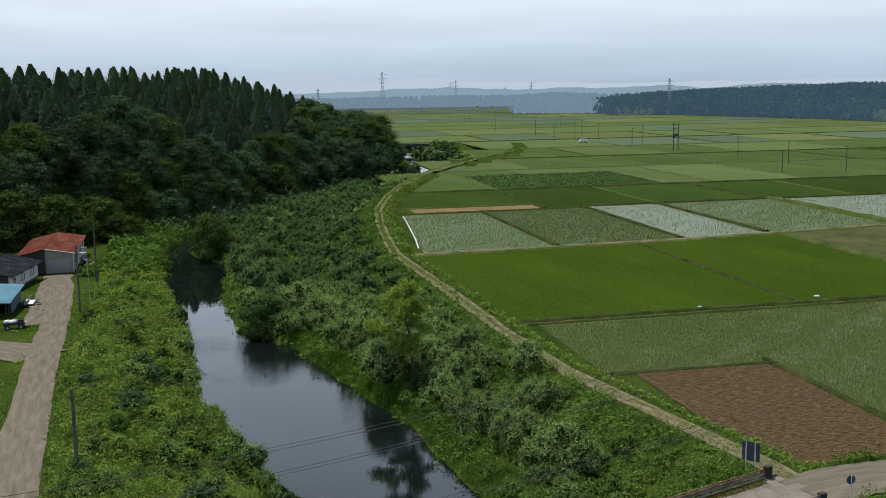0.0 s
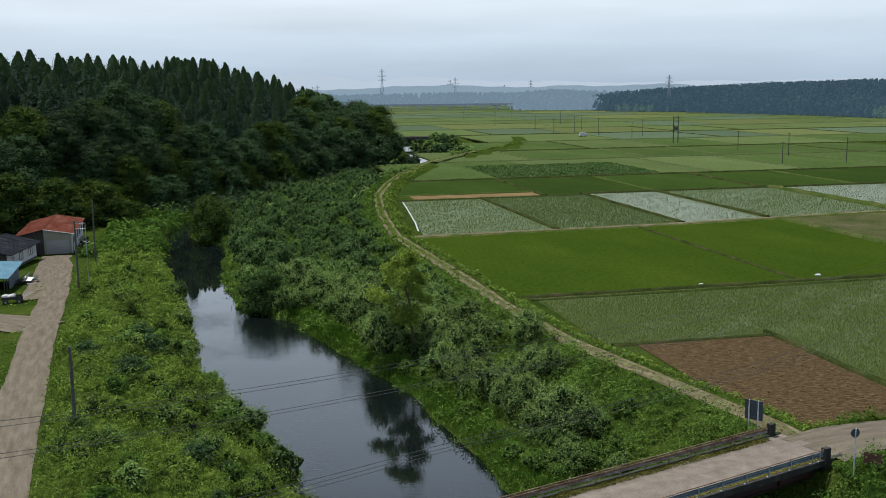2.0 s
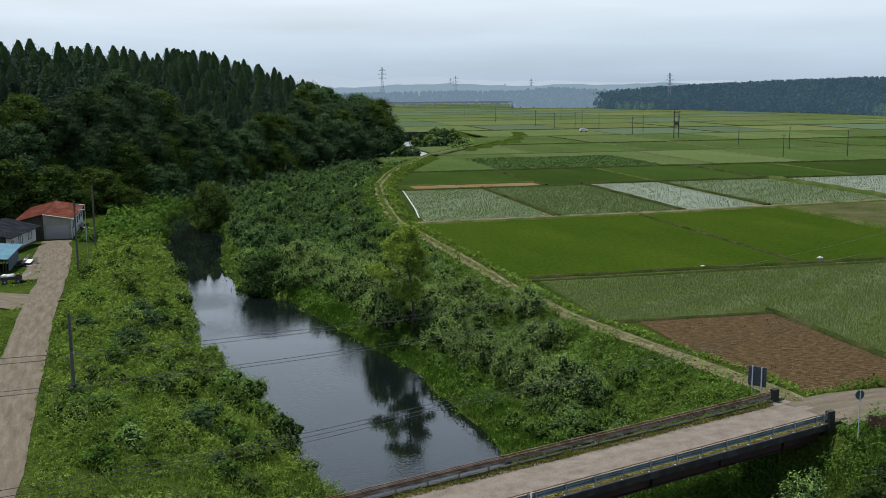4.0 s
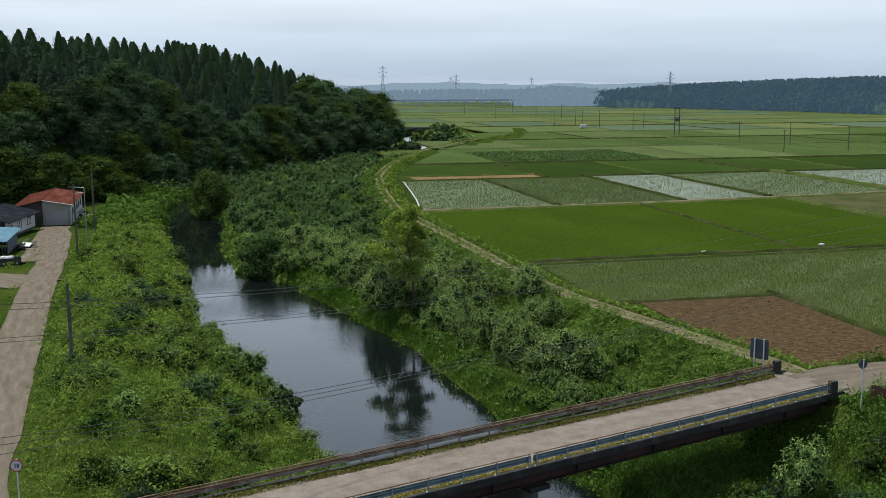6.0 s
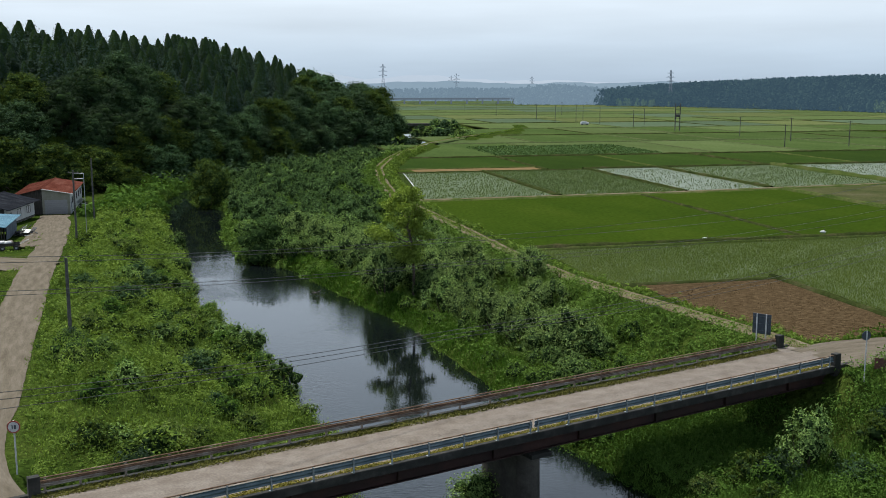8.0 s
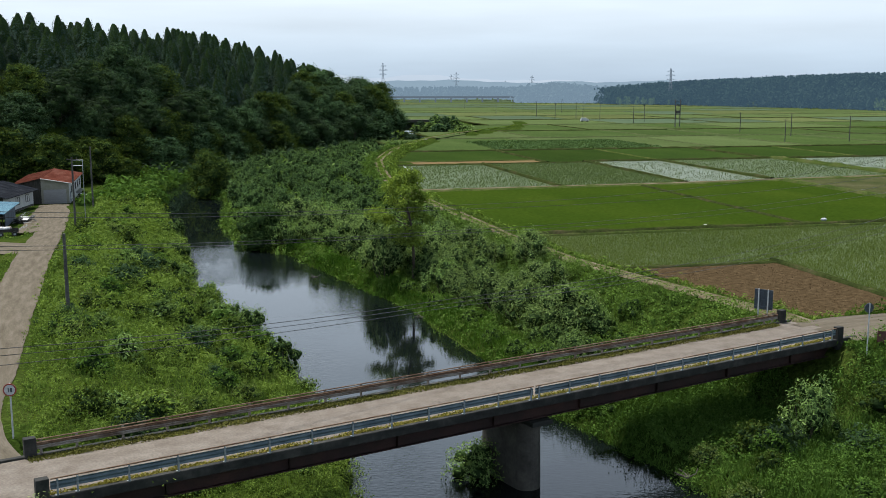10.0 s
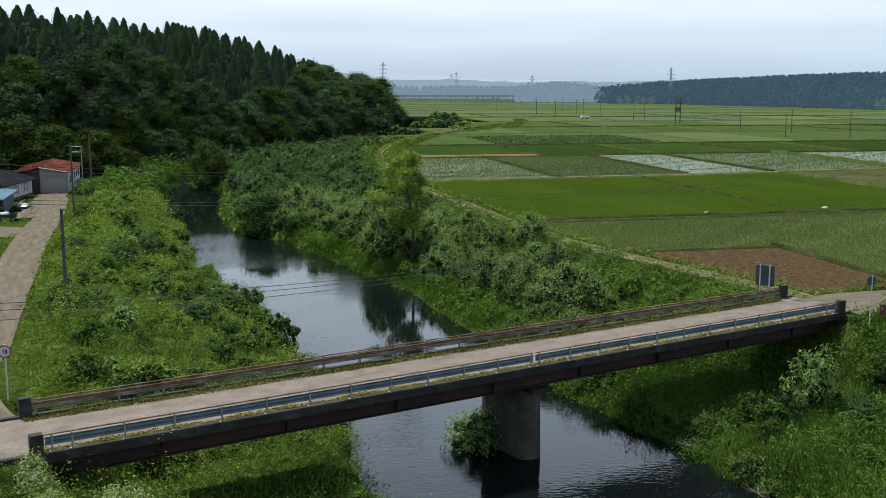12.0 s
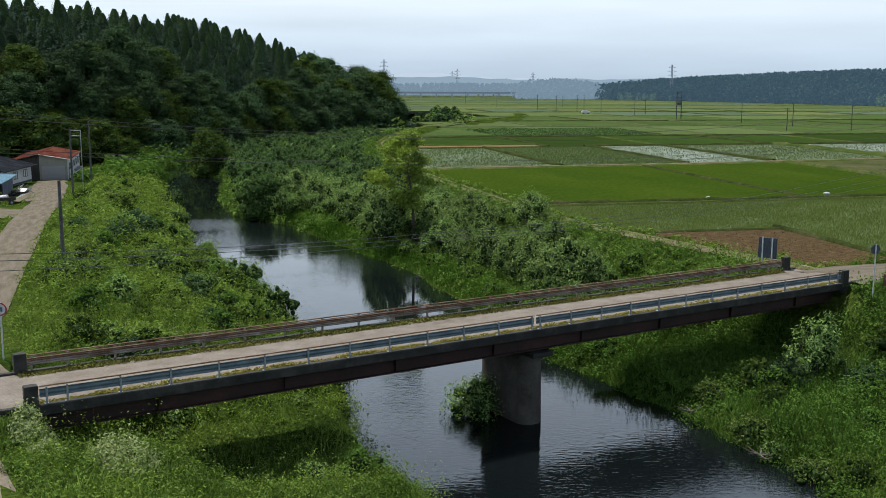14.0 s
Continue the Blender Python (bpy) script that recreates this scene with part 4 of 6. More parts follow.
# ---- plants ----
def tree_proto(name, kind, seed, label, height, radius, leaves, size, mat, low=0.15, lobes=11, slim=0.55, cores=True, kernel=0.6, puff=1.0, flat=0.85):
    """One tree: an Empty with a limbed trunk and a crown of many leaf clumps."""
    r = np.random.default_rng(seed)
    root = empty(name, Matrix(), label, "tree")
    bm = bmesh.new()
    if kind == "cedar":
        rod(bm, (0, 0, -0.6), (0, 0, height * 0.95), 0.03 * height * 0.6, 0.03, 7)
        part("trunk", bm, M_BARK, root)
        h = 1 - np.sqrt(r.uniform(0.0, 1, leaves))
        h = low + (1 - low) * h
        ang = r.uniform(0, 2 * np.pi, leaves)
        lump = 1 + 0.2 * np.sin(3 * ang + seed + 7 * h) + 0.18 * np.sin(5 * ang - 23 * h + seed)
        env = radius * np.minimum(1.0, (1 - h) ** 0.58 * 1.05) * (1.0 - 0.22 * ((h * 13 + 0.3 * np.sin(2 * ang)) % 1.0)) * lump
        rad = env * r.uniform(0.74, 1.1, leaves) + 0.04
        c = np.stack([rad * np.cos(ang), rad * np.sin(ang), h * height - 0.12 * rad], -1)
        face = np.stack([np.cos(ang), np.sin(ang), np.full(leaves, 0.8)], -1)
        v, f = leaf_faces(c, size * (1.15 - 0.65 * h) * r.uniform(0.7, 1.3, leaves), r, face, 0.6, 0.3)
        hs = np.linspace(low, 0.97, 9)
        ka = np.linspace(0, 2 * np.pi, 9)[:-1]
        kv = np.concatenate([np.stack([np.cos(ka) * q, np.sin(ka) * q, np.full(8, z * height)], -1) for z, q in zip(hs, radius * 0.62 * np.minimum(1.0, (1 - hs) ** 0.58 * 1.05))])
        ki = np.arange(72).reshape(9, 8)
        nxt = np.roll(ki, -1, 1)
        fc = np.concatenate([np.stack([ki[:-1], nxt[:-1], nxt[1:]], -1).reshape(-1, 3), np.stack([ki[:-1], nxt[1:], ki[1:]], -1).reshape(-1, 3)])
        vc = kv
    else:
        bend = r.normal(size=2) * 0.05 * height
        rod(bm, (0, 0, -0.6), (bend[0], bend[1], height * 0.5), 0.022 * height, 0.012 * height, 8)
        lob = []
        for k in range(lobes):
            q = (k + 0.5) / lobes
            z = height * (low + (0.86 - low) * q)
            rr = radius * math.sin(math.pi * min(1, 0.30 + 0.60 * q)) * r.uniform(0.5, 0.85)
            a = 2.4 * k + r.uniform(-0.5, 0.5)
            ctr = np.array([rr * math.cos(a), rr * math.sin(a), z])
            lob.append((ctr, puff * radius * r.uniform(0.34, 0.54) * (1.0 if q < 0.8 else 0.85)))
            rod(bm, (bend[0] * 0.6, bend[1] * 0.6, height * (0.2 + 0.3 * q)), ctr * 0.9, 0.008 * height, 0.002 * height, 3 if leaves < 4000 else 5)
        lob.append((np.array([bend[0], bend[1], height * 0.86]), radius * 0.40))
        part("trunk", bm, M_BARK, root)
        wts = np.array([q[1] ** 2 for q in lob])
        pick = r.choice(len(lob), leaves, p=wts / wts.sum())
        ctr = np.array([q[0] for q in lob])[pick]
        rad = np.array([q[1] for q in lob])[pick]
        d = unit(r.normal(size=(leaves, 3)) + (0, 0, 0.3))
        c = ctr + d * rad[:, None] * r.uniform(0.72 if puff == 1 else 0.5, 1.14, leaves)[:, None] * (1, 1, flat)
        c[:, 2] = np.maximum(c[:, 2], 0.1)
        v, f = leaf_faces(c, size * r.uniform(0.55, 1.35, leaves), r, d * 1.1 + (0, 0, 0.25), slim, 0.5)
        vc, fc = np.zeros((0, 3)), np.zeros((0, 3), np.int32)
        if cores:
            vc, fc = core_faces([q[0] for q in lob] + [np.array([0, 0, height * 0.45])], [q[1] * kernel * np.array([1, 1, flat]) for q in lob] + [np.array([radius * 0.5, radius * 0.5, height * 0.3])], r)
    crown(v, f, vc, fc, mat, root)
    return root


def plant(proto, x, y, scale, turn, sink=0.0, z=None, label="", group=""):
    z = float(ground_z(np.array([x]), np.array([y]))[0]) if z is None else z
    ob = copy_thing(proto, Matrix.Translation((x, y, z - sink)) @ Matrix.Rotation(turn, 4, "Z") @ Matrix.Diagonal((scale[0], scale[0], scale[1], 1)))
    return tagged(ob, label, "", group)


def remove_proto(p):
    for o in list(p.children_recursive) + [p]:
        bpy.data.objects.remove(o)


cedars = [tree_proto("cedar_tree", "cedar", 100 + k, "tall dark green cedar of the hill wood", 9.8, 3.3, 1000, 0.32, L_CEDAR, 0.06) for k in range(4)]
broads = [tree_proto("broadleaf_tree", "broad", 200 + k, "dense dark green broadleaf tree on the wooded hill", 12.0, 5.2, 5000, 0.24, (L_BROAD, L_BROAD, L_OLIVE, L_BROAD, L_BROAD)[k], 0.06, 20, 0.55, True, 0.58, 1.1, 0.74) for k in range(5)]
backs = [tree_proto("broadleaf_tree", "broad", 230 + k, "dense dark green broadleaf tree on the wooded hill", 12.0, 5.2, 900, 0.42, L_BROAD, 0.2, 13, 0.55, True, 0.82, 1.12, 0.7) for k in range(3)]
r = np.random.default_rng(5)
spots = []
tries = 0
while len(spots) < 640 and tries < 24000:
    tries += 1
    x, y = r.uniform(-170, -14), r.uniform(185, 405)
    s = float(inside_hill(np.array([x]), np.array([y]))[0])
    if s < 0.3 or s > (60 if x < -80 else 52) or x < -y * 0.5 - 14:
        continue
    gap = 5.2 if s < 14 else 4.1 if x < -52 else 5.4
    if all((x - a) ** 2 + (y - b) ** 2 > gap * gap for a, b, _ in spots):
        spots.append((x, y, s))
for x, y, s in spots:
    upper = s > 15 + 5 * math.sin(x * 0.13) and x < -52
    if upper or (s > 16 and x < -90 and r.random() < 0.25):
        k = r.uniform(0.55, 1.28)
        plant(cedars[r.integers(4)], x, y, (k ** 0.7 * r.uniform(0.9, 1.3), k), r.uniform(0, 6.28), 0.3, group="trees of the hill wood")
    else:
        k = r.uniform(0.7, 1.08) * (1.1 if x > -34 else 0.85 if s < 6 else 1.0)
        plant(broads[r.integers(5)] if s < 24 else backs[r.integers(3)], x, y, (k * r.uniform(1.0, 1.3), k * r.uniform(0.85, 1.0)), r.uniform(0, 6.28), 0.4, group="trees of the hill wood")

for x, y, k in ((-79, 209, 1.05), (-89, 206, 1.15), (-99, 205, 1.1), (-71.5, 216, 0.9), (-66, 214, 0.55)):
    plant(broads[2], x, y, (k * 1.2, k * 0.9), x, 0.4, group="trees of the hill wood", label="spreading yellowish green tree at the foot of the wood")
# willow scrub between river and dike
def shrub_proto(name, seed, label, height, radius, leaves, size, mat, shoots=34, stems=9, lean=0.0):
    """A many-stemmed shrub: shoots that rise from one stool and fan out, leafy along their upper parts."""
    r = np.random.default_rng(seed)
    root = empty(name, Matrix(), label, "bush")
    rho = np.sqrt(r.uniform(0.0, 1, shoots)) * radius
    phi = 2.4 * np.arange(shoots) + r.uniform(-0.6, 0.6, shoots)
    lop = 1 + 0.22 * np.sin(2 * phi + seed) + 0.15 * np.sin(3 * phi - seed)
    tip = np.stack([rho * lop * np.cos(phi) + lean, rho * lop * np.sin(phi), height * np.sqrt(1 - 0.8 * (rho / radius) ** 2) * r.uniform(0.72, 1.04, shoots)], -1)
    foot = np.stack([0.18 * radius * np.cos(phi), 0.18 * radius * np.sin(phi), np.zeros(shoots)], -1)
    knee = foot + (tip - foot) * (0.62, 0.62, 0.38)
    bm = bmesh.new()
    for k in range(stems):
        rod(bm, foot[k] - (0, 0, 0.3), knee[k], 0.014 * height, 0.009 * height, 4)
        rod(bm, knee[k], tip[k] * 0.97, 0.009 * height, 0.003 * height, 3)
    part("stem", bm, M_BARK, root)
    plump = radius * r.uniform(0.24, 0.36, shoots) * (22 / shoots) ** 0.33
    heart = tip - np.stack([0 * plump, 0 * plump, plump * 1.1], -1)
    tall_puff = np.array([1.0, 1.0, 1.35])
    pick = r.choice(shoots, leaves, p=plump ** 2 / (plump ** 2).sum())
    d = unit(r.normal(size=(leaves, 3)) + (0, 0, 0.25))
    c = heart[pick] + d * tall_puff * (plump[pick] * r.uniform(0.6, 1.32, leaves) ** 1.2)[:, None]
    c[:, 2] = np.maximum(c[:, 2], 0.06)
    whole = unit(c - np.array([lean * 0.5, 0, height * 0.3]))
    v, f = leaf_faces(c, size * r.uniform(0.55, 1.4, leaves), r, d * 0.55 + whole * 0.5 + (0, 0, 0.15), 0.42, 0.6)
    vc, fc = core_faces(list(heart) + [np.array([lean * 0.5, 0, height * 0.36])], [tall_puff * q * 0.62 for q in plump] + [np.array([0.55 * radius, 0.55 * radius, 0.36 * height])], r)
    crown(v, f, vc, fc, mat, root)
    return root


willows = [shrub_proto("willow_bush", 300 + k, "bushy grey-green willow on the river flat", 3.2, 1.7, 2100, 0.1, L_WILLOW, 22, 5) for k in range(5)]
far_willows = [shrub_proto("willow_bush", 310 + k, "bushy grey-green willow on the river flat", 3.2, 1.7, 620, 0.15, L_WILLOW, 14, 3) for k in range(3)]
for k, q in enumerate(far_willows):
    me = [o for o in q.children if o.name.startswith("crown")][0].data
    pv, pf = np.zeros(len(me.vertices) * 3), np.zeros(len(me.loops), np.int32)
    me.vertices.foreach_get("co", pv)
    me.loops.foreach_get("vertex_index", pf)
    pm = np.zeros(len(me.polygons), np.int32)
    me.polygons.foreach_get("material_index", pm)
    remove_proto(q)
    far_willows[k] = (pv.reshape(-1, 3), pf.reshape(-1, 3), pm)
# the large willows that stand out from the scrub: place, height and spread
scrub, far_v, far_f, far_m = [], [], [], []
big_willows = [shrub_proto("willow_bush", 330 + k, "large rounded willow with silvery green shoots on the river flat", 4.2, 2.3, 5600, 0.095, L_SILVER, 34, 10) for k in range(3)]
for k, (x, y, h, w) in enumerate(((9.3, 78.2, 4.3, 1.05), (4.6, 88.0, 4.0, 0.9), (6.3, 83.6, 3.9, 0.85), (4.0, 104, 3.9, 1.0), (0.3, 100, 4.1, 0.85), (-6.2, 103.6, 5.6, 1.05), (-9.6, 119, 4.6, 1.1), (-16.0, 131.5, 4.6, 1.15), (-1.4, 107, 4.6, 1.0), (8.6, 100.5, 3.4, 0.85), (1.8, 92.5, 3.7, 0.8), (-4.6, 110.5, 4.6, 1.0), (-12.5, 126, 4.4, 1.0), (2.2, 112, 4.0, 1.0), (9.0, 91.5, 3.5, 0.85), (-20.5, 138.5, 4.6, 1.2))):
    plant(big_willows[k % 3], x, y, (w * 1.12, h / 3.9), 1.3 * k, 0.2, group="willow scrub by the river")
    scrub.append((x, y, 1.35 * w))
low_shrubs = [shrub_proto("low_shrub", 350 + k, "low leafy shrub on the grassy river bank", 1.6, 1.2, 1500, 0.085, L_FLAT, 16, 5) for k in range(2)]
for k, (x, y, w) in enumerate(((5.4, 73.8, 1.0), (7.0, 71.6, 1.15), (3.9, 78.6, 0.8), (2.2, 84.6, 0.85), (8.8, 70.2, 1.0), (-0.6, 91.5, 0.8), (-3.6, 98.2, 0.9), (10.6, 72.6, 1.2), (13.2, 74.5, 1.1), (14.8, 79.0, 1.2), (11.8, 84.5, 1.1), (-7.9, 107.5, 0.9))):
    plant(low_shrubs[k % 2], x, y, (w, w * 0.95), 2.1 * k, 0.15, group="low shrubs by the river")
for y0, y1, most in ((70, 145, 135), (145, 310, 330)):
    count = 0
    for tries in range(9000):
        y = r.uniform(y0 if y0 > 100 or r.random() < 0.35 else 104, y1)
        xa, xb = np.interp(y, *zip(*RIGHT_EDGE)), np.interp(y, np.array(DIKE)[:, 1], np.array(DIKE)[:, 0])
        x = r.uniform(xa + np.interp(y, [70, 118, 128], [4.2, 3.6, 1.2]), xb - np.interp(y, [80, 100, 125], [9.0, 7.0, 3.6]))
        k = (0.55 + 0.7 * r.random() ** 1.5) * np.interp(xb - x, [3.5, 9], [0.75, 1.05])
        if not xa < x < xb - 3.4 or any((x - a) ** 2 + (y - b) ** 2 < (0.8 * (k + q)) ** 2 for a, b, q in scrub):
            continue
        scrub.append((x, y, k))
        count += 1
        wide, high, turn = k * r.uniform(0.95, 1.2), k * r.uniform(0.85, 1.15), r.uniform(0, 6.28)
        if y < 145:
            plant(willows[r.integers(5)], x, y, (wide, high), turn, 0.15, group="willow scrub by the river")
        else:
            pv, pf, pm = far_willows[r.integers(3)]
            ct, st = math.cos(turn) * wide, math.sin(turn) * wide
            gz = float(ground_z(np.array([x]), np.array([y]))[0])
            far_m.append(pm)
            far_f.append(pf + sum(len(q) for q in far_v))
            far_v.append(np.stack([x + pv[:, 0] * ct - pv[:, 1] * st, y + pv[:, 0] * st + pv[:, 1] * ct, gz - 0.15 + pv[:, 2] * high], -1))
        if count >= most:
            break
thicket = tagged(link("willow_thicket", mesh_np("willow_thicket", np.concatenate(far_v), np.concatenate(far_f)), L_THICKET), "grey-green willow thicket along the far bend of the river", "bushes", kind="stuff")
# kernels of the thicket carry the same painted gap shade
thicket.data.materials.append(M_GAP_SHADE)
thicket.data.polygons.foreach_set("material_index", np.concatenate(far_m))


def alder(x, y, z):
    """A tall thin tree with a bare lower trunk and a loose, open crown that leans over the river."""
    r = np.random.default_rng(411)
    root = empty("alder_tree", pose(x, y, z), "tall slender green tree with a loose crown beside the water", "tree")
    spine = np.array([(0, 0, -0.5), (0.1, 0, 3.0), (0.0, 0.1, 5.6), (-0.5, 0, 8.2), (-0.25, 0, 10.4), (-0.1, 0.1, 12.0)])
    bm = bmesh.new()
    for k in range(5):
        rod(bm, spine[k], spine[k + 1], 0.17 - 0.031 * k, 0.139 - 0.027 * k, 8)
    part("trunk", bm, M_BARK, root, "slim grey-brown trunk")
    puffs = []
    for k in range(34):
        q = 0.4 + 0.6 * (k + 0.5) / 34
        z0 = 12.0 * q
        b = np.array([np.interp(z0, spine[:, 2], spine[:, 0]), np.interp(z0, spine[:, 2], spine[:, 1]), z0 - 0.9])
        reach = np.interp(q, [0.4, 0.55, 0.8, 1.0], [1.6, 3.7, 3.1, 0.8]) * r.uniform(0.45, 1.0)
        a = math.pi + r.normal() * 1.15 if k % 3 else r.uniform(-1.5, 1.5)
        if abs(math.cos(a)) > 0.3 and math.cos(a) > 0:
            reach *= 0.5
        tip = b + np.array([reach * math.cos(a), reach * math.sin(a) * 0.8, 0.5 + 0.3 * reach * r.uniform(0.2, 1.0)])
        bm = bmesh.new()
        rod(bm, b, (b + tip) / 2 + np.array([0, 0, 0.12]), 0.045, 0.03, 5)
        rod(bm, (b + tip) / 2 + np.array([0, 0, 0.12]), tip, 0.03, 0.012, 4)
        part("limb", bm, M_BARK, root)
        puffs.append((tip, r.uniform(0.55, 0.95)))
        if k % 2:
            puffs.append(((b + 2 * tip) / 3 + r.normal(size=3) * 0.35, r.uniform(0.4, 0.7)))
    n = 12000
    wts = np.array([q[1] ** 2 for q in puffs])
    pick = r.choice(len(puffs), n, p=wts / wts.sum())
    d = unit(r.normal(size=(n, 3)))
    c = np.array([q[0] for q in puffs])[pick] + d * (np.array([q[1] for q in puffs])[pick] * r.uniform(0.25, 1.2, n))[:, None] * (1.15, 1.15, 0.7)
    v, f = leaf_faces(c, 0.14 * r.uniform(0.6, 1.4, n), r, d * 0.6 + (0, 0, 0.5), 0.5, 0.6)
    link("crown", mesh_np("crown", v, f), L_ALDER, root, "loose crown of small light green leaves")
    return root


alder(-3.3, 102.5, -1.7)
roundt = tree_proto("round_tree", "broad", 412, "rounded olive-green tree leaning over the river bend", 8.6, 4.4, 6500, 0.2, L_OLIVE, 0.04, 18, 0.5, True, 0.72, 1.1)
roundt.matrix_world = Matrix.Translation((-44.2, 192, -2.2))
darkt = tree_proto("sallow_tree", "broad", 413, "low spreading dark green tree hanging over the water", 5.4, 4.1, 6500, 0.15, L_SALLOW, 0.03, 20, 0.5, True, 0.7, 1.1, 0.62)
darkt.matrix_world = Matrix.Translation((-23.4, 131.5, -2.1))
for p in cedars + broads + backs + willows + big_willows + low_shrubs:
    remove_proto(p)


def cover(name, label, plants, per, blades, x0, x1, y0, y1, keep, mat, rad, tall, size, r, bias=1.25):
    """Weeds that clothe the ground where keep(x, y, z) says so: leafy domes of many sizes, and blades between them."""
    x, y = r.uniform(x0, x1, plants), y0 + (y1 - y0) * r.uniform(0, 1, plants) ** bias
    z = ground_z(x, y)
    m = keep(x, y, z)
    x, y, z = x[m], y[m], z[m]
    big = np.clip(0.36 + 0.5 * wave(x, y, 0.33, 9) + 0.95 * wave(x, y, 1.25, 31) + 0.35 * r.normal(size=len(x)), 0.0, 2.1)
    rp, hp = rad * (0.4 + 0.7 * big), tall * (0.12 + 1.0 * big)
    t = np.repeat(np.arange(len(x)), per)
    d = unit(r.normal(size=(len(t), 3)))
    d[:, 2] = np.abs(d[:, 2])
    q = (r.uniform(0.15, 1.15, len(t)) ** 0.6)[:, None]
    c = np.stack([x[t], y[t], z[t]], -1) + d * q * np.stack([rp[t], rp[t], hp[t]], -1)
    far = np.clip(np.hypot(c[:, 0], c[:, 1]) / 78, 0.55, 2.4)
    v1, f1 = leaf_faces(c, size * far * r.uniform(0.5, 1.5, len(t)), r, d * 0.9 + (0, 0, 0.15), 0.5, 0.42)
    back = np.hypot(x, y) > 120
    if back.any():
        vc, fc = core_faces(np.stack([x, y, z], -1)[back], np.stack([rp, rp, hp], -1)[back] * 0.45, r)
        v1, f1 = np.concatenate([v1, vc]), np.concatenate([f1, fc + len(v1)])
    if blades:
        x, y = r.uniform(x0, x1, blades), y0 + (y1 - y0) * r.uniform(0, 1, blades) ** bias
        z = ground_z(x, y)
        m = keep(x, y, z)
        c = np.stack([x[m], y[m], z[m]], -1)
        far = np.clip(np.hypot(c[:, 0], c[:, 1]) / 75, 0.8, 2.4)
        ln = tall * np.clip(0.45 + 0.4 * wave(c[:, 0], c[:, 1], 0.5, 15), 0.12, 1) * r.uniform(0.6, 1.3, len(c))
        v2, f2 = blade_faces(c, ln, 0.028 * far[:, None], r, 0.45)
        v1, f1 = np.concatenate([v1, v2]), np.concatenate([f1, f2 + len(v1)])
    return tagged(link(name, mesh_np(name, v1, f1), mat), label, "undergrowth", kind="stuff")


WEST_PTS, PATH_PTS, DIKE_PTS, EAST_PTS = densify(WEST_ROAD, 2.0), densify(SOUTH_PATH, 2.0), densify(DIKE, 3.0), densify(EAST_ROAD, 2.0)


def off_roads(x, y):
    return (near_line(x, y, WEST_PTS)[0] > 1.75) & (near_line(x, y, PATH_PTS)[0] > 1.2) & (near_line(x, y, DIKE_PTS)[0] > 1.6) & (near_line(x, y, EAST_PTS)[0] > 2.9)


def on_deck(x, y):
    c, s = math.cos(radians(BA)), math.sin(radians(BA))
    w = -(x + 14.51) * s + (y - 38.05) * c
    a = (x + 14.51) * c + (y - 38.05) * s
    return (w > -0.6) & (w < ACROSS + 0.6) & (a > -3) & (a < 48)


def west_side(x, y, z):
    xl = np.interp(y, *zip(*LEFT_EDGE))
    wp = densify(WEST_ROAD, 4.0)
    xw = np.interp(y, wp[:, 1], wp[:, 0])
    return (x < xl + 1.0) & (x > xw + np.interp(y, [60, 100, 130, 175], [2.4, 2.6, 4.5, 7.0])) & (z > WATER - 0.55) & off_roads(x, y) & ~(on_deck(x, y) & (z > 1.2))


def east_flat(x, y, z):
    xr = np.interp(y, *zip(*RIGHT_EDGE))
    dp = densify(DIKE, 4.0)
    xd = np.interp(y, dp[:, 1], dp[:, 0])
    return (x > xr - 1.0) & (x < xd + 1.0) & (z > WATER - 0.55) & off_roads(x, y) & (y > 66)


def fringe(x, y, z):
    xr = np.interp(y, *zip(*RIGHT_EDGE))
    wide = 3.2 + 0.9 * np.sin(y * 0.31) + 0.6 * np.sin(y * 0.83)
    return (x > xr - 0.4) & (x < xr + wide) & (z > WATER - 0.2)


def below_dike(x, y, z):
    dp = densify(DIKE, 4.0)
    back = np.interp(y, dp[:, 1], dp[:, 0]) - x
    return (back > 1.4) & (back < 10.5 + 1.5 * np.sin(y * 0.4)) & (y > 68) & off_roads(x, y)


def south_east(x, y, z):
    xr = np.interp(y, *zip(*RIGHT_EDGE))
    return (x > xr - 1.0) & (y < 67) & (z > WATER - 0.55) & off_roads(x, y) & ~(on_deck(x, y) & (z > 1.4))


rc = np.random.default_rng(77)


def hill_foot(x, y, z):
    xl = np.interp(y, *zip(*LEFT_EDGE))
    s = inside_hill(x, y)
    return (x < xl + 0.3) & (s < 16) & (s > -26) & (z > WATER) & (y > 222 + 0.35 * (x + 60)) & off_roads(x, y)


def knotweed(x, y, z):
    xl = np.interp(y, *zip(*LEFT_EDGE))
    return (x < xl + 0.5) & (x > -62 - np.maximum(y - 186, 0) * 0.3) & (y < 226) & (inside_hill(x, y) < 0)


def dike_slopes(x, y, z):
    d, _ = near_line(x, y, DIKE_PTS)
    dp = densify(DIKE, 4.0)
    return (d < 6.5) & (x > np.interp(y, dp[:, 1], dp[:, 0])) & (z > 0.06) & off_roads(x, y) & (y > 68)


def roadside(x, y, z):
    d, _ = near_line(x, y, EAST_PTS)
    return (d > 2.9) & (d < 6.0) & (x > 26) & (z > 0.06) & off_roads(x, y)


def verge(x, y, z):
    d, _ = near_line(x, y, WEST_PTS)
    wp = densify(WEST_ROAD, 4.0)
    return (d < 9) & ((x < np.interp(y, wp[:, 1], wp[:, 0])) | (d < 7.0)) & off_roads(x, y) & ((y < 114) | (y > 126) | (x > -48)) & ~((x < -58) & (y > 132))


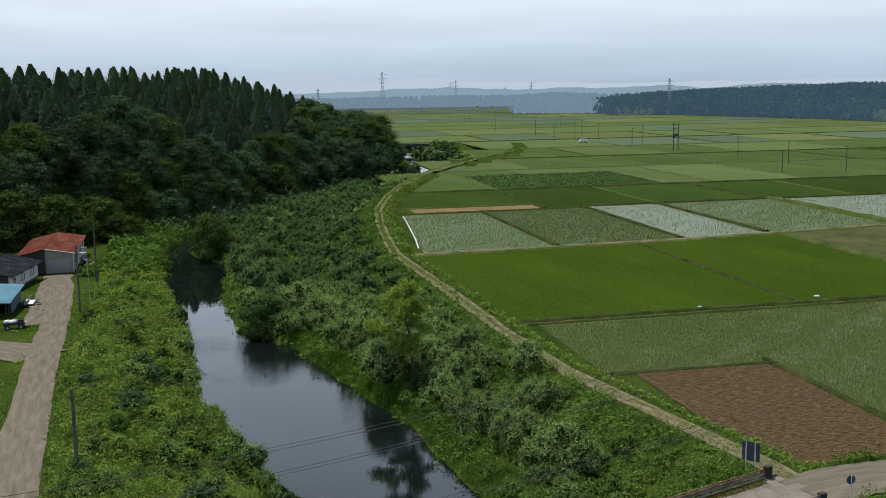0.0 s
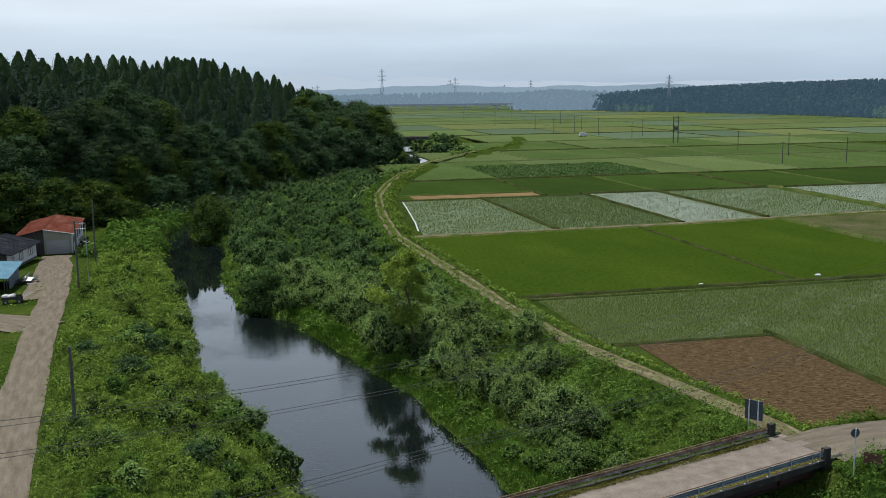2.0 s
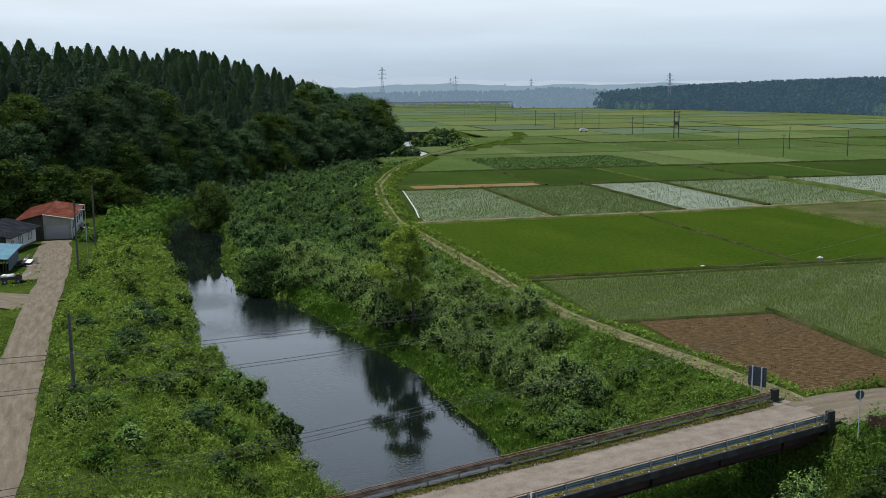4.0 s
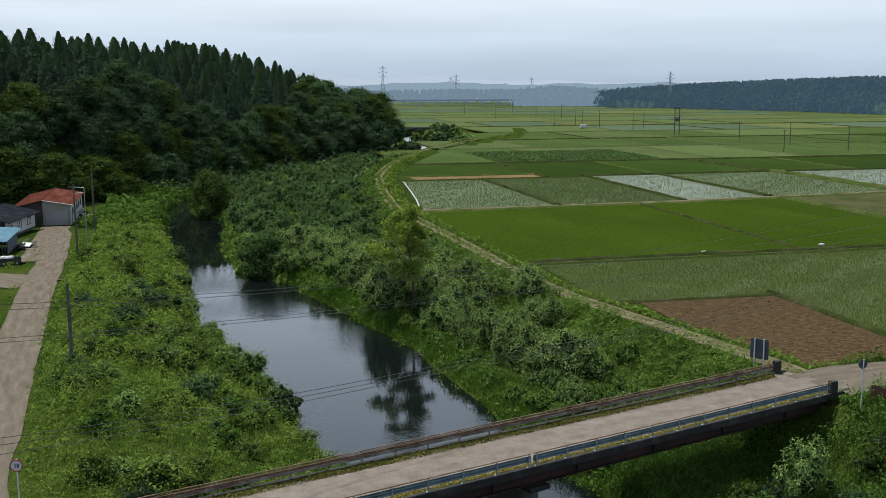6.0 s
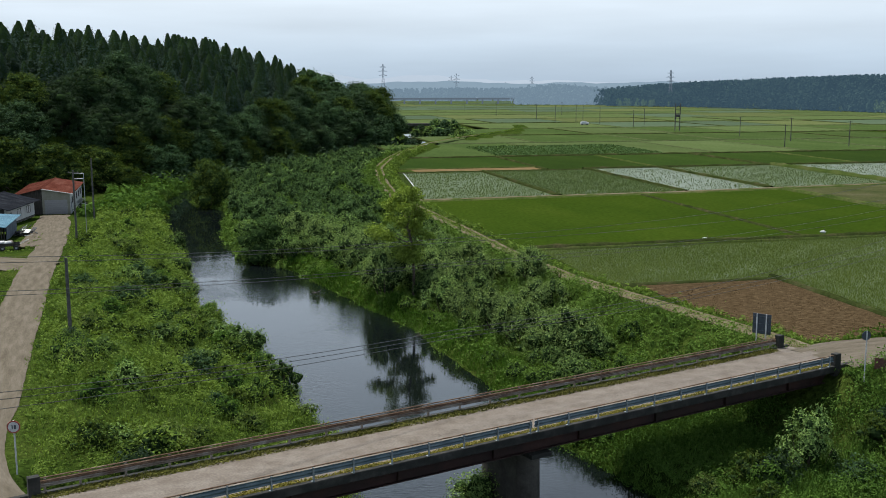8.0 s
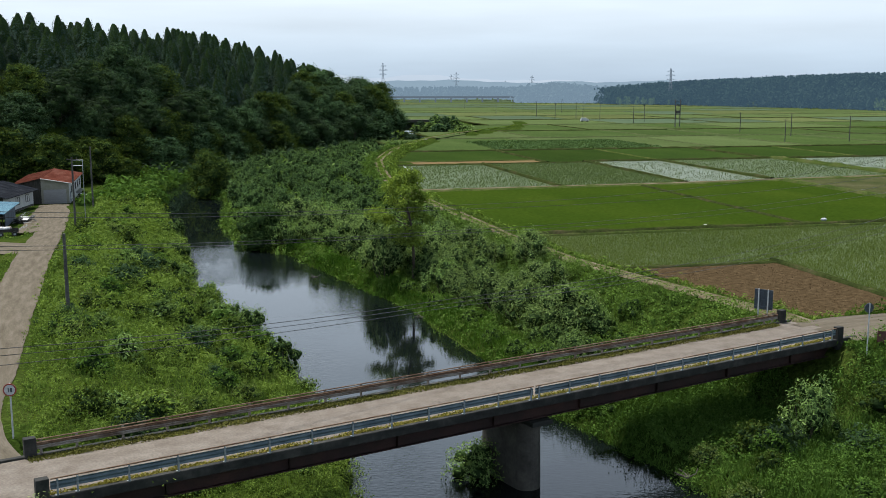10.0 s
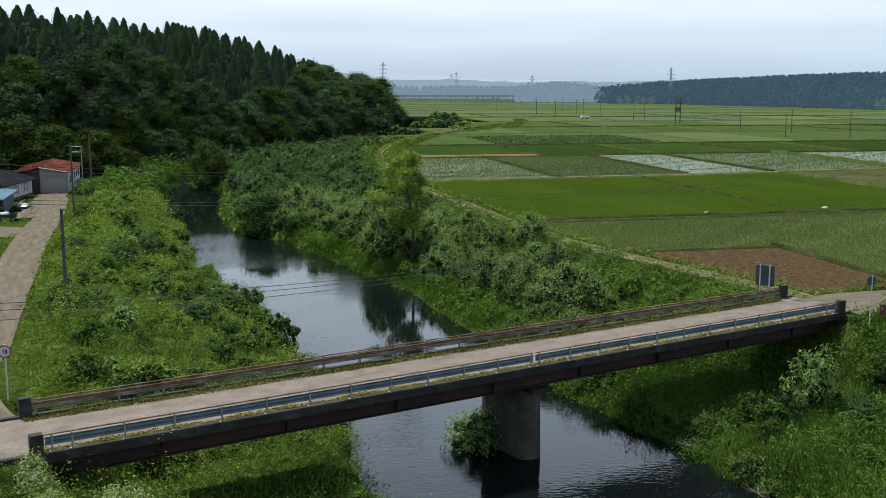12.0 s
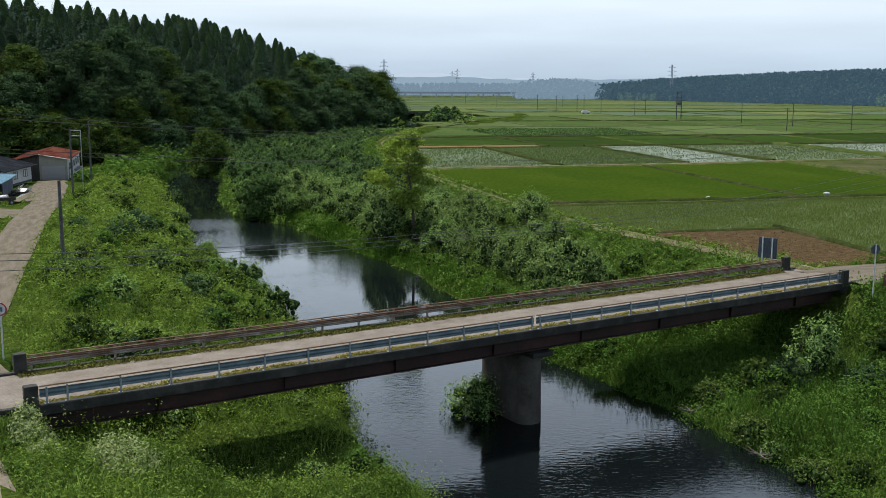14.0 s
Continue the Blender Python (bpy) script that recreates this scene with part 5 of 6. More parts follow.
def south_west(x, y, z):
    xl = np.interp(y, *zip(*LEFT_EDGE))
    return (x < xl + 1.0) & (y < 47 + 0.62 * x) & (z > WATER - 0.55) & off_roads(x, y) & ~(on_deck(x, y) & (z > 1.2))


def vine_bank(x, y, z):
    t = np.clip(((x + 15.0) * 5.0 - (y - 36.0) * 2.8) / 32.8, 0, 1)
    d = np.hypot(x + 15.0 - 5.0 * t, y - 36.0 + 2.8 * t)
    return (d < 0.75 + 0.5 * np.sin(x * 2.3 + y)) & off_roads(x, y)


def river_scrub(x, y, z):
    xr = np.interp(y, *zip(*RIGHT_EDGE))
    dp = densify(DIKE, 4.0)
    xd = np.interp(y, dp[:, 1], dp[:, 0])
    return (x > xr) & (x < xd - 3) & (y > 225)


cover("bank_weeds", "rank weeds and brambles on the river bank", 27000, 50, 80000, -62, 6, 26, 215, west_side, L_WEED, 0.7, 1.4, 0.095, rc, 1.35)
cover("flat_weeds", "tall fresh green grass and weeds on the river flat", 13000, 30, 110000, -46, 26, 64, 300, east_flat, L_FLAT, 0.7, 1.25, 0.105, rc)
cover("dike_weeds", "dense leafy weeds and brambles below the dike", 5200, 44, 0, -12, 24, 66, 128, below_dike, L_FLAT, 0.6, 0.95, 0.1, rc, 1.0)
cover("bank_grass", "lush bright green grass along the water's edge", 2600, 30, 170000, -20, 16, 62, 128, fringe, L_FRINGE, 0.5, 0.95, 0.09, rc, 1.0)
cover("slope_weeds", "dense green grass and weeds below the bridge", 7000, 44, 60000, 5, 42, 34, 68, south_east, L_SLOPE, 0.7, 1.4, 0.1, rc, 1.0)
cover("hill_foot_scrub", "dark green scrub along the foot of the wooded hill", 3600, 36, 0, -110, -8, 196, 395, hill_foot, L_BROAD, 1.8, 2.6, 0.24, rc, 1.0)
cover("knotweed", "lush mass of broad-leaved knotweed by the bend", 1700, 50, 0, -76, -50, 172, 228, knotweed, L_SLOPE, 1.2, 2.0, 0.17, rc, 1.0)
cover("dike_grass", "grass on the field side of the dike", 15000, 22, 90000, -20, 34, 66, 320, dike_slopes, L_WEED, 0.5, 0.55, 0.13, rc, 1.2)
cover("roadside_weeds", "leafy weeds along the gravel road", 1100, 40, 8000, 26, 60, 58, 84, roadside, L_GRASS, 0.6, 0.9, 0.14, rc, 1.0)
cover("lane_verge", "short yellow-green grass beside the lane", 4200, 12, 60000, -72, -20, 44, 185, verge, L_WEED, 0.35, 0.3, 0.08, rc, 1.0)
cover("path_weeds", "bright vines and weeds beside the path below the bridge", 6500, 56, 50000, -30, 8, 30, 48, south_west, L_PATHWEED, 0.55, 0.62, 0.085, rc, 1.0)
cover("pale_vines", "pale flowering vines sprawling beside the gravel path", 1500, 60, 0, -16.5, -8.5, 31.5, 38, vine_bank, L_PALEVINE, 0.42, 0.62, 0.105, rc, 1.0)
cover("far_river_scrub", "green scrub along the far river", 1000, 30, 0, -50, 30, 225, 420, river_scrub, L_WILLOW, 1.6, 2.2, 0.26, rc, 1.0)


# ---- poles and lines ----
def utility_pole(x, y, z, h, label, arms=1, rad=0.15, turn=0.0, group="utility poles of the plain"):
    ob = empty("utility_pole", pose(x, y, z, 0, 0, turn), label, "utility pole", group)
    bm = bmesh.new()
    rod(bm, (0, 0, -0.5), (0, 0, h), rad, rad * 0.68, 12)
    part("shaft", bm, M_POLE, ob)
    for k in range(arms):
        bm = bmesh.new()
        box(bm, (1.5, 0.09, 0.09), pose(0, 0.1, h - 0.35 - 0.7 * k), 0.01)
        for q in (-0.65, 0.0, 0.65):
            rod(bm, (q, 0.1, h - 0.3 - 0.7 * k), (q, 0.1, h - 0.12 - 0.7 * k), 0.05, 0.03, 6)
        part("crossarm", bm, M_POLE, ob)
    return ob


utility_pole(-27.74, 73.33, 0.9, 7.1, "dark weathered pole in the bank weeds", 0, 0.16)
utility_pole(-50.82, 139.05, -0.7, 9.7, "dark pole with a small crossarm beside the lane", 1, 0.16)
utility_pole(-57.5, 165.8, -1.0, 9.8, "grey pole with a stay beside the garage", 0, 0.16)
for x, y, h in ((134.4, 339.6, 8.5), (117.4, 406.7, 7.8), (110.8, 332.8, 7.6), (126.3, 373.1, 8.5), (16.3, 799, 9), (34.2, 674, 9), (56.9, 846.8, 9), (54.6, 607, 9), (60.1, 555, 9), (79.7, 695, 9), (73.3, 570, 9), (81.2, 600, 9), (81.8, 538.6, 9), (91.5, 495.6, 8.5), (102, 523, 8.5)):
    utility_pole(x, y, 0, h, "thin dark utility pole standing among the paddies", 1, 0.16)

frame_pole = empty("service_frame", pose(-49.5, 139.4, -0.7, 0, 0, 10), "thin steel pipe frame fixed beside a pole", "pipe frame")
bm = bmesh.new()
rod(bm, (0, 0, -0.4), (0, 0, 9.3), 0.05, seg=8)
part("pipe", bm, M_STEEL, frame_pole)
for z in (8.5, 9.25):
    bm = bmesh.new()
    rod(bm, (-1.3, -0.1, z), (0.05, 0, z), 0.045, seg=6)
    part("crossbar", bm, M_STEEL, frame_pole)

# ---- the far distance ----
def wood_mass(name, label, mat, path, depth, h_lo, h_hi, n_trees, leaves, size, seed, base=0.0):
    """A far wood: many small crowns in one mesh, along a line on the plain."""
    r = np.random.default_rng(seed)
    pts = densify(path, 10.0)
    k = r.integers(0, len(pts), n_trees)
    x = pts[k, 0] + r.normal(size=n_trees) * 6
    q = r.uniform(0, 1, n_trees)
    y = pts[k, 1] + q * depth
    top = pts[k, 2]
    hgt = r.uniform(h_lo, h_hi, n_trees)
    z0 = np.maximum(top * np.minimum(1, q * 1.8) - hgt * 0.85, 0) + base
    t = np.repeat(np.arange(n_trees), leaves)
    n = len(t)
    h = r.uniform(0, 1, n)
    rad = hgt[t] * 0.30 * np.sqrt(np.maximum(1 - h, 0.02)) * np.minimum(1, 0.45 + h * 3)
    a = r.uniform(0, 2 * np.pi, n)
    c = np.stack([x[t] + rad * np.cos(a), y[t] + rad * np.sin(a), z0[t] + h * hgt[t]], -1)
    v, f = leaf_faces(c, size * r.uniform(0.6, 1.3, n), r, np.stack([np.cos(a), np.sin(a), np.full(n, 0.6)], -1), 0.7, 0.5)
    return tagged(link(name, mesh_np(name, v, f), mat), label, "woodland", kind="stuff")


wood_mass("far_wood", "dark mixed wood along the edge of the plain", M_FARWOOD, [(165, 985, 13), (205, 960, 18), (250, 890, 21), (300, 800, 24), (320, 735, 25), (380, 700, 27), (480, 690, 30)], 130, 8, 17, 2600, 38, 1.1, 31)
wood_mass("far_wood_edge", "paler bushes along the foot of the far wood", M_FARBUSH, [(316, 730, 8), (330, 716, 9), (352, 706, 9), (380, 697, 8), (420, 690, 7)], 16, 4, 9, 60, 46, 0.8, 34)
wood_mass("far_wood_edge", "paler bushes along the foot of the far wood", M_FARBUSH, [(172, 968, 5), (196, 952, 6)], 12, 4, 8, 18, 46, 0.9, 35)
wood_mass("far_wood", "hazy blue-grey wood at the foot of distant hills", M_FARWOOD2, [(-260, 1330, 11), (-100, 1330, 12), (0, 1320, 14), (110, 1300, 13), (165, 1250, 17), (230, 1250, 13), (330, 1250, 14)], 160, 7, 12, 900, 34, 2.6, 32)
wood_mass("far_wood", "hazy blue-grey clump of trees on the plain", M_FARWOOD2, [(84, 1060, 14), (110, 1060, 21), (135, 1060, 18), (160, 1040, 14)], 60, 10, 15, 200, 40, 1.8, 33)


def ridge(name, label, mat, y, xs, hs, seed, rough):
    r = np.random.default_rng(seed)
    x = np.linspace(xs[0], xs[-1], 160)
    h = np.interp(x, xs, hs) + rough * (wave(x, x * 0, 0.02, seed) + 0.5 * wave(x, x * 0, 0.07, seed + 1))
    rows = [np.stack([x, np.full(160, y + d), np.maximum(h * f, -2)], -1) for d, f in ((-120, 0.0), (-60, 0.55), (0, 1.0), (200, 0.0))]
    v = np.stack(rows, 1)
    ids = np.arange(160 * 4).reshape(160, 4)
    return tagged(link(name, mesh_np(name, v.reshape(-1, 3), np.stack([ids[:-1, :-1], ids[1:, :-1], ids[1:, 1:], ids[:-1, 1:]], -1).reshape(-1, 4)), mat), label, "hill", kind="structure")


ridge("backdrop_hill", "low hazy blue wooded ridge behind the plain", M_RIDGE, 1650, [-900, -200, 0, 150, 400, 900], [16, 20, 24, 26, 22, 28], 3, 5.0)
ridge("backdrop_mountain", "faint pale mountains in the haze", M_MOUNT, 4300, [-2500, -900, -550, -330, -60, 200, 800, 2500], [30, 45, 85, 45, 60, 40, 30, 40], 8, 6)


def pylon(x, y, z, h, w, label):
    """A lattice transmission tower with three pairs of arms."""
    ob = empty("pylon", pose(x, y, z), label, "pylon", "pylons in the distance")
    t = 0.0032 * h + 0.06
    bw, tw = w / 2, w * 0.09

    def half(q):
        return bw + (tw * 1.6 - bw) * min(1, q / 0.62) if q < 0.62 else tw * 1.6 + (tw - tw * 1.6) * (q - 0.62) / 0.38
    qs = [0, 0.2, 0.38, 0.52, 0.62, 0.71, 0.8, 0.9, 1.0]
    for sx in (-1, 1):
        for sy in (-1, 1):
            bm = bmesh.new()
            for a, b in zip(qs, qs[1:]):
                rod(bm, (sx * half(a), sy * half(a), a * h), (sx * half(b), sy * half(b), b * h), t, seg=4)
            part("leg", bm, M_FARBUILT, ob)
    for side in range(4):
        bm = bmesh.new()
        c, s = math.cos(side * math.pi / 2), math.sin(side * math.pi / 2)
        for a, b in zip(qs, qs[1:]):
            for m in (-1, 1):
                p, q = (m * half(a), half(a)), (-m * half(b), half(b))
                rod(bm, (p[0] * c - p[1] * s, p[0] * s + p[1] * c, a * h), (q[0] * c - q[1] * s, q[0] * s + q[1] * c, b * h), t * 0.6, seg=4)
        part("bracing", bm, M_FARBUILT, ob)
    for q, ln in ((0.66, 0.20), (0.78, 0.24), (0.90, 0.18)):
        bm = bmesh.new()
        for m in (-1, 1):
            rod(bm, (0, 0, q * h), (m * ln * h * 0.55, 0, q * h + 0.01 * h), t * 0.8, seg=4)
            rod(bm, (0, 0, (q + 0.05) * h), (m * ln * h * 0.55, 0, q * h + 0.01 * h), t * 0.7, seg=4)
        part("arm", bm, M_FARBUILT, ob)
    return ob


for px, d, top, h in ((678, 1590, 52, 52), (806, 1590, 38, 44), (797, 1750, 36, 40), (892, 1900, 26, 32), (938, 1700, 34, 36), (565, 1500, 28, 36), (1180, 985, 34, 32)):
    pylon((px - 784) / 1803 * d, d, top - h, h, h * 0.16, "grey lattice transmission tower fading in the haze")

# raised motorway
via = empty("viaduct", pose(0, 1120, 0), "long low concrete motorway viaduct across the plain", "viaduct")
bm = bmesh.new()
extrude_profile(bm, [(-5, 4.6), (5, 4.6), (5, 5.6), (5.2, 6.5), (-5.2, 6.5), (-5, 5.6)], 240, pose(-150, 0, 0))
part("deck", bm, M_FARBUILT, via)
for k in range(14):
    bm = bmesh.new()
    box(bm, (1.6, 5, 5.0), pose(-145 + 17 * k, 0, 2.3), 0.1)
    part("pier", bm, M_FARBUILT, via)
fb = empty("farm_bridge", pose(-14, 502, 0), "low concrete farm bridge over the far river", "bridge")
bm = bmesh.new()
extrude_profile(bm, [(-2, 0.6), (2, 0.6), (2.1, 1.9), (-2.1, 1.9)], 26, pose(-13, 0, 0))
part("deck", bm, M_CONC, fb)
for q in (-8, 0, 8):
    bm = bmesh.new()
    box(bm, (0.8, 3, 3.6), pose(q, 0, -1.1), 0.05)
    part("pier", bm, M_CONC, fb)

# ---- the farmstead beside the lane ----
M_REDROOF = surface("faded_red_sheet", [(0.0663, 0.0203, 0.014), (0.0952, 0.0328, 0.0234), (0.1287, 0.0585, 0.0437)], 0.5, 8, 0.75, 0.15, 6.0, stretch=(1, 0.3, 1), fine=0.2, spec=0.045)
M_GREYROOF = surface("dark_grey_sheet", [(0.0094, 0.0109, 0.014), (0.0164, 0.0187, 0.0234), (0.0296, 0.032, 0.0382)], 0.8, 8, 0.8, 0.15, 8.0, stretch=(0.4, 1, 1), fine=0.25, spec=0.045)
M_BLUEROOF = surface("bright_blue_sheet", [(0.0273, 0.1014, 0.156), (0.039, 0.1326, 0.195), (0.0624, 0.1638, 0.2262)], 0.5, 6, 0.55, 0.1, 8.0, fine=0.12)
M_BEIGE = surface("beige_siding", [(0.1482, 0.1482, 0.117), (0.1833, 0.181, 0.1482), (0.2106, 0.2067, 0.1755)], 0.7, 8, 0.85, 0.1, 8.0, fine=0.1)
M_SHUTTER = surface("pale_shutter", [(0.1872, 0.1872, 0.195), (0.2262, 0.2262, 0.234)], 1.2, 5, 0.6, 0.3, 9.0, stretch=(0.2, 0.2, 3), fine=0.1)
# old dark wood; on garage and house fronts its colour stands in for shade
M_OLDWOOD_SHADE = surface("dark_shaded_boards", [(0.014, 0.0133, 0.0125), (0.0273, 0.025, 0.0218), (0.0468, 0.0429, 0.0374)], 1.5, 8, 0.9, 0.4, 5.0, stretch=(4, 4, 0.4), fine=0.35)
M_WHITEWALL = surface("white_wall", [(0.2808, 0.2886, 0.2886), (0.3432, 0.351, 0.351), (0.39, 0.3978, 0.39)], 0.6, 8, 0.85, 0.05, 9.0, fine=0.06)
M_BLUEWALL = surface("slate_blue_wall", [(0.039, 0.0507, 0.0702), (0.0585, 0.0741, 0.0975), (0.078, 0.0936, 0.117)], 0.8, 6, 0.8, 0.15, 6.0, fine=0.2)
M_GLASS = surface("dark_pane", [(0.0094, 0.0125, 0.0156), (0.0172, 0.0211, 0.025)], 1.0, 3, 0.08, 0, spec=0.6)
M_FRAME = surface("dark_window_frame", [(0.0234, 0.0234, 0.0273), (0.039, 0.039, 0.0429)], 2.0, 3, 0.5, 0)
M_SIGNBACK = surface("dark_sign_back", [(0.0351, 0.0429, 0.0546), (0.0507, 0.0608, 0.0741)], 1.0, 5, 0.55, 0.05, 8.0)
M_WHITE = surface("white_enamel", [(0.3276, 0.3432, 0.3588), (0.4056, 0.4134, 0.4212)], 2.0, 4, 0.45, 0.0)
M_RED = surface("red_enamel", [(0.1716, 0.0234, 0.0195), (0.234, 0.0351, 0.0273)], 2.0, 4, 0.45, 0.0)
M_MAROON = surface("maroon_board", [(0.0351, 0.0125, 0.0101), (0.0546, 0.0195, 0.0156)], 1.5, 5, 0.7, 0.1, 6.0)


def sheet_roof(bm, a, b, c, d, ribs, th=0.06):
    """A roof plane a-b (eave) to d-c (ridge) with raised seams."""
    a, b, c, d = (Vector(q) for q in (a, b, c, d))
    n = (b - a).cross(d - a).normalized()
    if n.z < 0:
        n = -n
    lo = [bm.verts.new(q) for q in (a, b, c, d)]
    hi = [bm.verts.new(q + n * th) for q in (a, b, c, d)]
    bm.faces.new(hi)
    bm.faces.new(lo[::-1])
    for k in range(4):
        bm.faces.new((lo[k], lo[(k + 1) % 4], hi[(k + 1) % 4], hi[k]))
    return [(a.lerp(b, (k + 0.5) / ribs) + n * (th + 0.01), d.lerp(c, (k + 0.5) / ribs) + n * (th + 0.01)) for k in range(ribs)]


def roof_part(a, b, c, d, ribs, th, mat, parent, label):
    bm = bmesh.new()
    seams = sheet_roof(bm, a, b, c, d, ribs, th)
    ob = part("roof", bm, mat, parent, label)
    for p, q in seams:
        s = bmesh.new()
        rod(s, p, q, 0.03, seg=4)
        part("seam", s, mat, ob)
    return ob


def window(parent, m, w, h, name="window"):
    f = bmesh.new()
    for dx, dz, sx, sz in ((0, h / 2, w, 0.1), (0, -h / 2, w, 0.1), (-w / 2, 0, 0.1, h), (w / 2, 0, 0.1, h), (0, 0, 0.07, h)):
        box(f, (sx, 0.12, sz), m @ pose(dx, 0, dz), 0.008)
    win = part(name, f, M_FRAME, parent, "dark framed window")
    for sx in (-1, 1):
        p = bmesh.new()
        box(p, (w / 2 - 0.12, 0.03, h - 0.1), m @ pose(sx * w / 4, 0.02, 0))
        part("pane", p, M_GLASS, win)
    return win


# garage: long shed with a low red gable roof
GROT = 14.5
garage = empty("garage", pose(-65.3, 177.0, -1.7, 0, 0, GROT), "long garage with faded red sheet roof and pale roller door", "garage")
W_, L_, HR, HL, HM, XM = 9.0, 21.0, 3.55, 3.4, 4.45, -4.7
bm = bmesh.new()
box(bm, (0.14, L_, HR), pose(-0.07, L_ / 2, HR / 2))
part("side_wall", bm, M_WHITEWALL, garage, "pale board side wall")
bm = bmesh.new()
box(bm, (0.14, L_, HL), pose(-W_ + 0.07, L_ / 2, HL / 2))
part("side_wall", bm, M_OLDWOOD_SHADE, garage)
for y, nm in ((0.0, "front_wall"), (L_ - 0.14, "back_wall")):
    # left half is darkened in colour for the shadow below the eave
    for x0, x1, mat, lab in ((XM, -0.14, M_BEIGE, "beige front wall"), (-W_ + 0.14, XM, M_OLDWOOD_SHADE, "board wall darkened as shade under the eave")):
        bm = bmesh.new()
        z0 = HR + (HM - HR) * (x0 - 0) / (XM - 0) if x0 >= XM else HL + (HM - HL) * (x0 + W_) / (XM + W_)
        z1 = HR + (HM - HR) * (x1 - 0) / (XM - 0) if x1 > XM else HM
        vs = [bm.verts.new(q) for q in ((x0, y, 0), (x1, y, 0), (x1, y, z1 - 0.06), (x0, y, z0 - 0.06))]
        f = bm.faces.new(vs)
        ext = bmesh.ops.extrude_face_region(bm, geom=[f])
        bmesh.ops.translate(bm, vec=(0, 0.14, 0), verts=[q for q in ext["geom"] if isinstance(q, bmesh.types.BMVert)])
        bmesh.ops.recalc_face_normals(bm, faces=bm.faces)
        part(nm, bm, mat, garage, lab)
bm = bmesh.new()
box(bm, (3.7, 0.08, 2.45), pose(-2.45, -0.05, 1.22), 0.01)
roller = part("roller_door", bm, M_SHUTTER, garage, "closed pale grey roller door")
for k in range(14):
    bm = bmesh.new()
    box(bm, (3.66, 0.03, 0.12), pose(-2.45, -0.10, 0.15 + 0.17 * k))
    part("slat", bm, M_SHUTTER, roller)
roof_part((0.45, -0.6, HR - 0.05), (0.45, L_ + 0.5, HR - 0.05), (XM, L_ + 0.5, HM), (XM, -0.6, HM), 24, 0.06, M_REDROOF, garage, "faded red sheet roof slope")
roof_part((XM, -0.6, HM), (XM, L_ + 0.5, HM), (-W_ - 0.5, L_ + 0.5, HL - 0.05), (-W_ - 0.5, -0.6, HL - 0.05), 24, 0.06, M_REDROOF, garage, "faded red sheet roof slope")
bm = bmesh.new()
rod(bm, (XM, -0.62, HM + 0.08), (XM, L_ + 0.5, HM + 0.08), 0.09, seg=6)
part("ridge_cap", bm, M_REDROOF, garage)
bm = bmesh.new()
rod(bm, (XM, -0.65, HM), (0.5, -0.65, HR - 0.05), 0.07, seg=4)
part("barge_board", bm, M_WHITEWALL, garage, "pale weathered barge board")
for k in range(5):
    window(garage, pose(0.0, 2.5 + 3.8 * k, 2.2, 0, 0, 90), 1.5, 1.1)
bm = bmesh.new()
box(bm, (0.06, 1.0, 2.0), pose(0.02, 1.0, 1.0), 0.01)
part("side_door", bm, M_BLUEWALL, garage)

# low house with a grey roof
house = empty("house", pose(-68.2, 157.0, -1.35, 0, 0, 4.0), "low white-walled house with a dark grey sheet roof", "house")
# south wall coloured dark to stand in for the shaded gap under the roof
for x, y, sx, sy, mat in ((-0.08, 6.8, 0.16, 13.6, M_WHITEWALL), (-9.9, 6.8, 0.16, 13.6, M_WHITEWALL), (-5, 0.08, 9.7, 0.16, M_OLDWOOD_SHADE), (-5, 13.5, 9.7, 0.16, M_WHITEWALL)):
    bm = bmesh.new()
    box(bm, (sx, sy, 2.75), pose(x, y, 1.37))
    part("wall", bm, mat, house)
for xa, xb, za, zb in ((0.8, -5, 2.62, 4.1), (-5, -10.8, 4.1, 2.62)):
    roof_part((xa, -0.8, za), (xa, 14.2, za), (xb, 14.2, zb), (xb, -0.8, zb), 22, 0.1, M_GREYROOF, house, "dark grey sheet roof slope")
for y in (2.2, 6.0, 10.6):
    window(house, pose(0.0, y, 1.6, 0, 0, 90), 1.7 if y > 3 else 0.9, 1.15 if y > 3 else 0.7)
bm = bmesh.new()
box(bm, (0.05, 13.6, 0.35), pose(0.02, 6.8, 0.2))
part("plinth", bm, M_CONC, house)

# blue-roofed shed
shed = empty("shed", pose(-59.6, 135.6, -0.75, 0, 0, GROT), "dark open-fronted shed with a bright blue sheet roof", "shed")
for x, y, sx, sy, mat in ((-0.06, 8.5, 0.12, 9.0, M_BLUEWALL), (-6.4, 6.5, 0.12, 13, M_BLUEWALL), (-3.2, 13, 6.3, 0.12, M_BLUEWALL), (-4.9, 0.06, 3.0, 0.12, M_BLUEWALL)):
    bm = bmesh.new()
    box(bm, (sx, sy, 2.3), pose(x, y, 1.15))
    part("wall", bm, mat, shed)
for x, y in ((-0.1, 0.1), (-0.1, 2.2), (-3.3, 0.1)):
    bm = bmesh.new()
    box(bm, (0.14, 0.14, 2.35), pose(x, y, 1.17), 0.01)
    part("post", bm, M_OLDWOOD_SHADE, shed)
roof_part((0.6, -0.7, 2.35), (0.6, 13.6, 2.35), (-6.9, 13.6, 2.95), (-6.9, -0.7, 2.95), 20, 0.07, M_BLUEROOF, shed, "bright blue sheet roof")


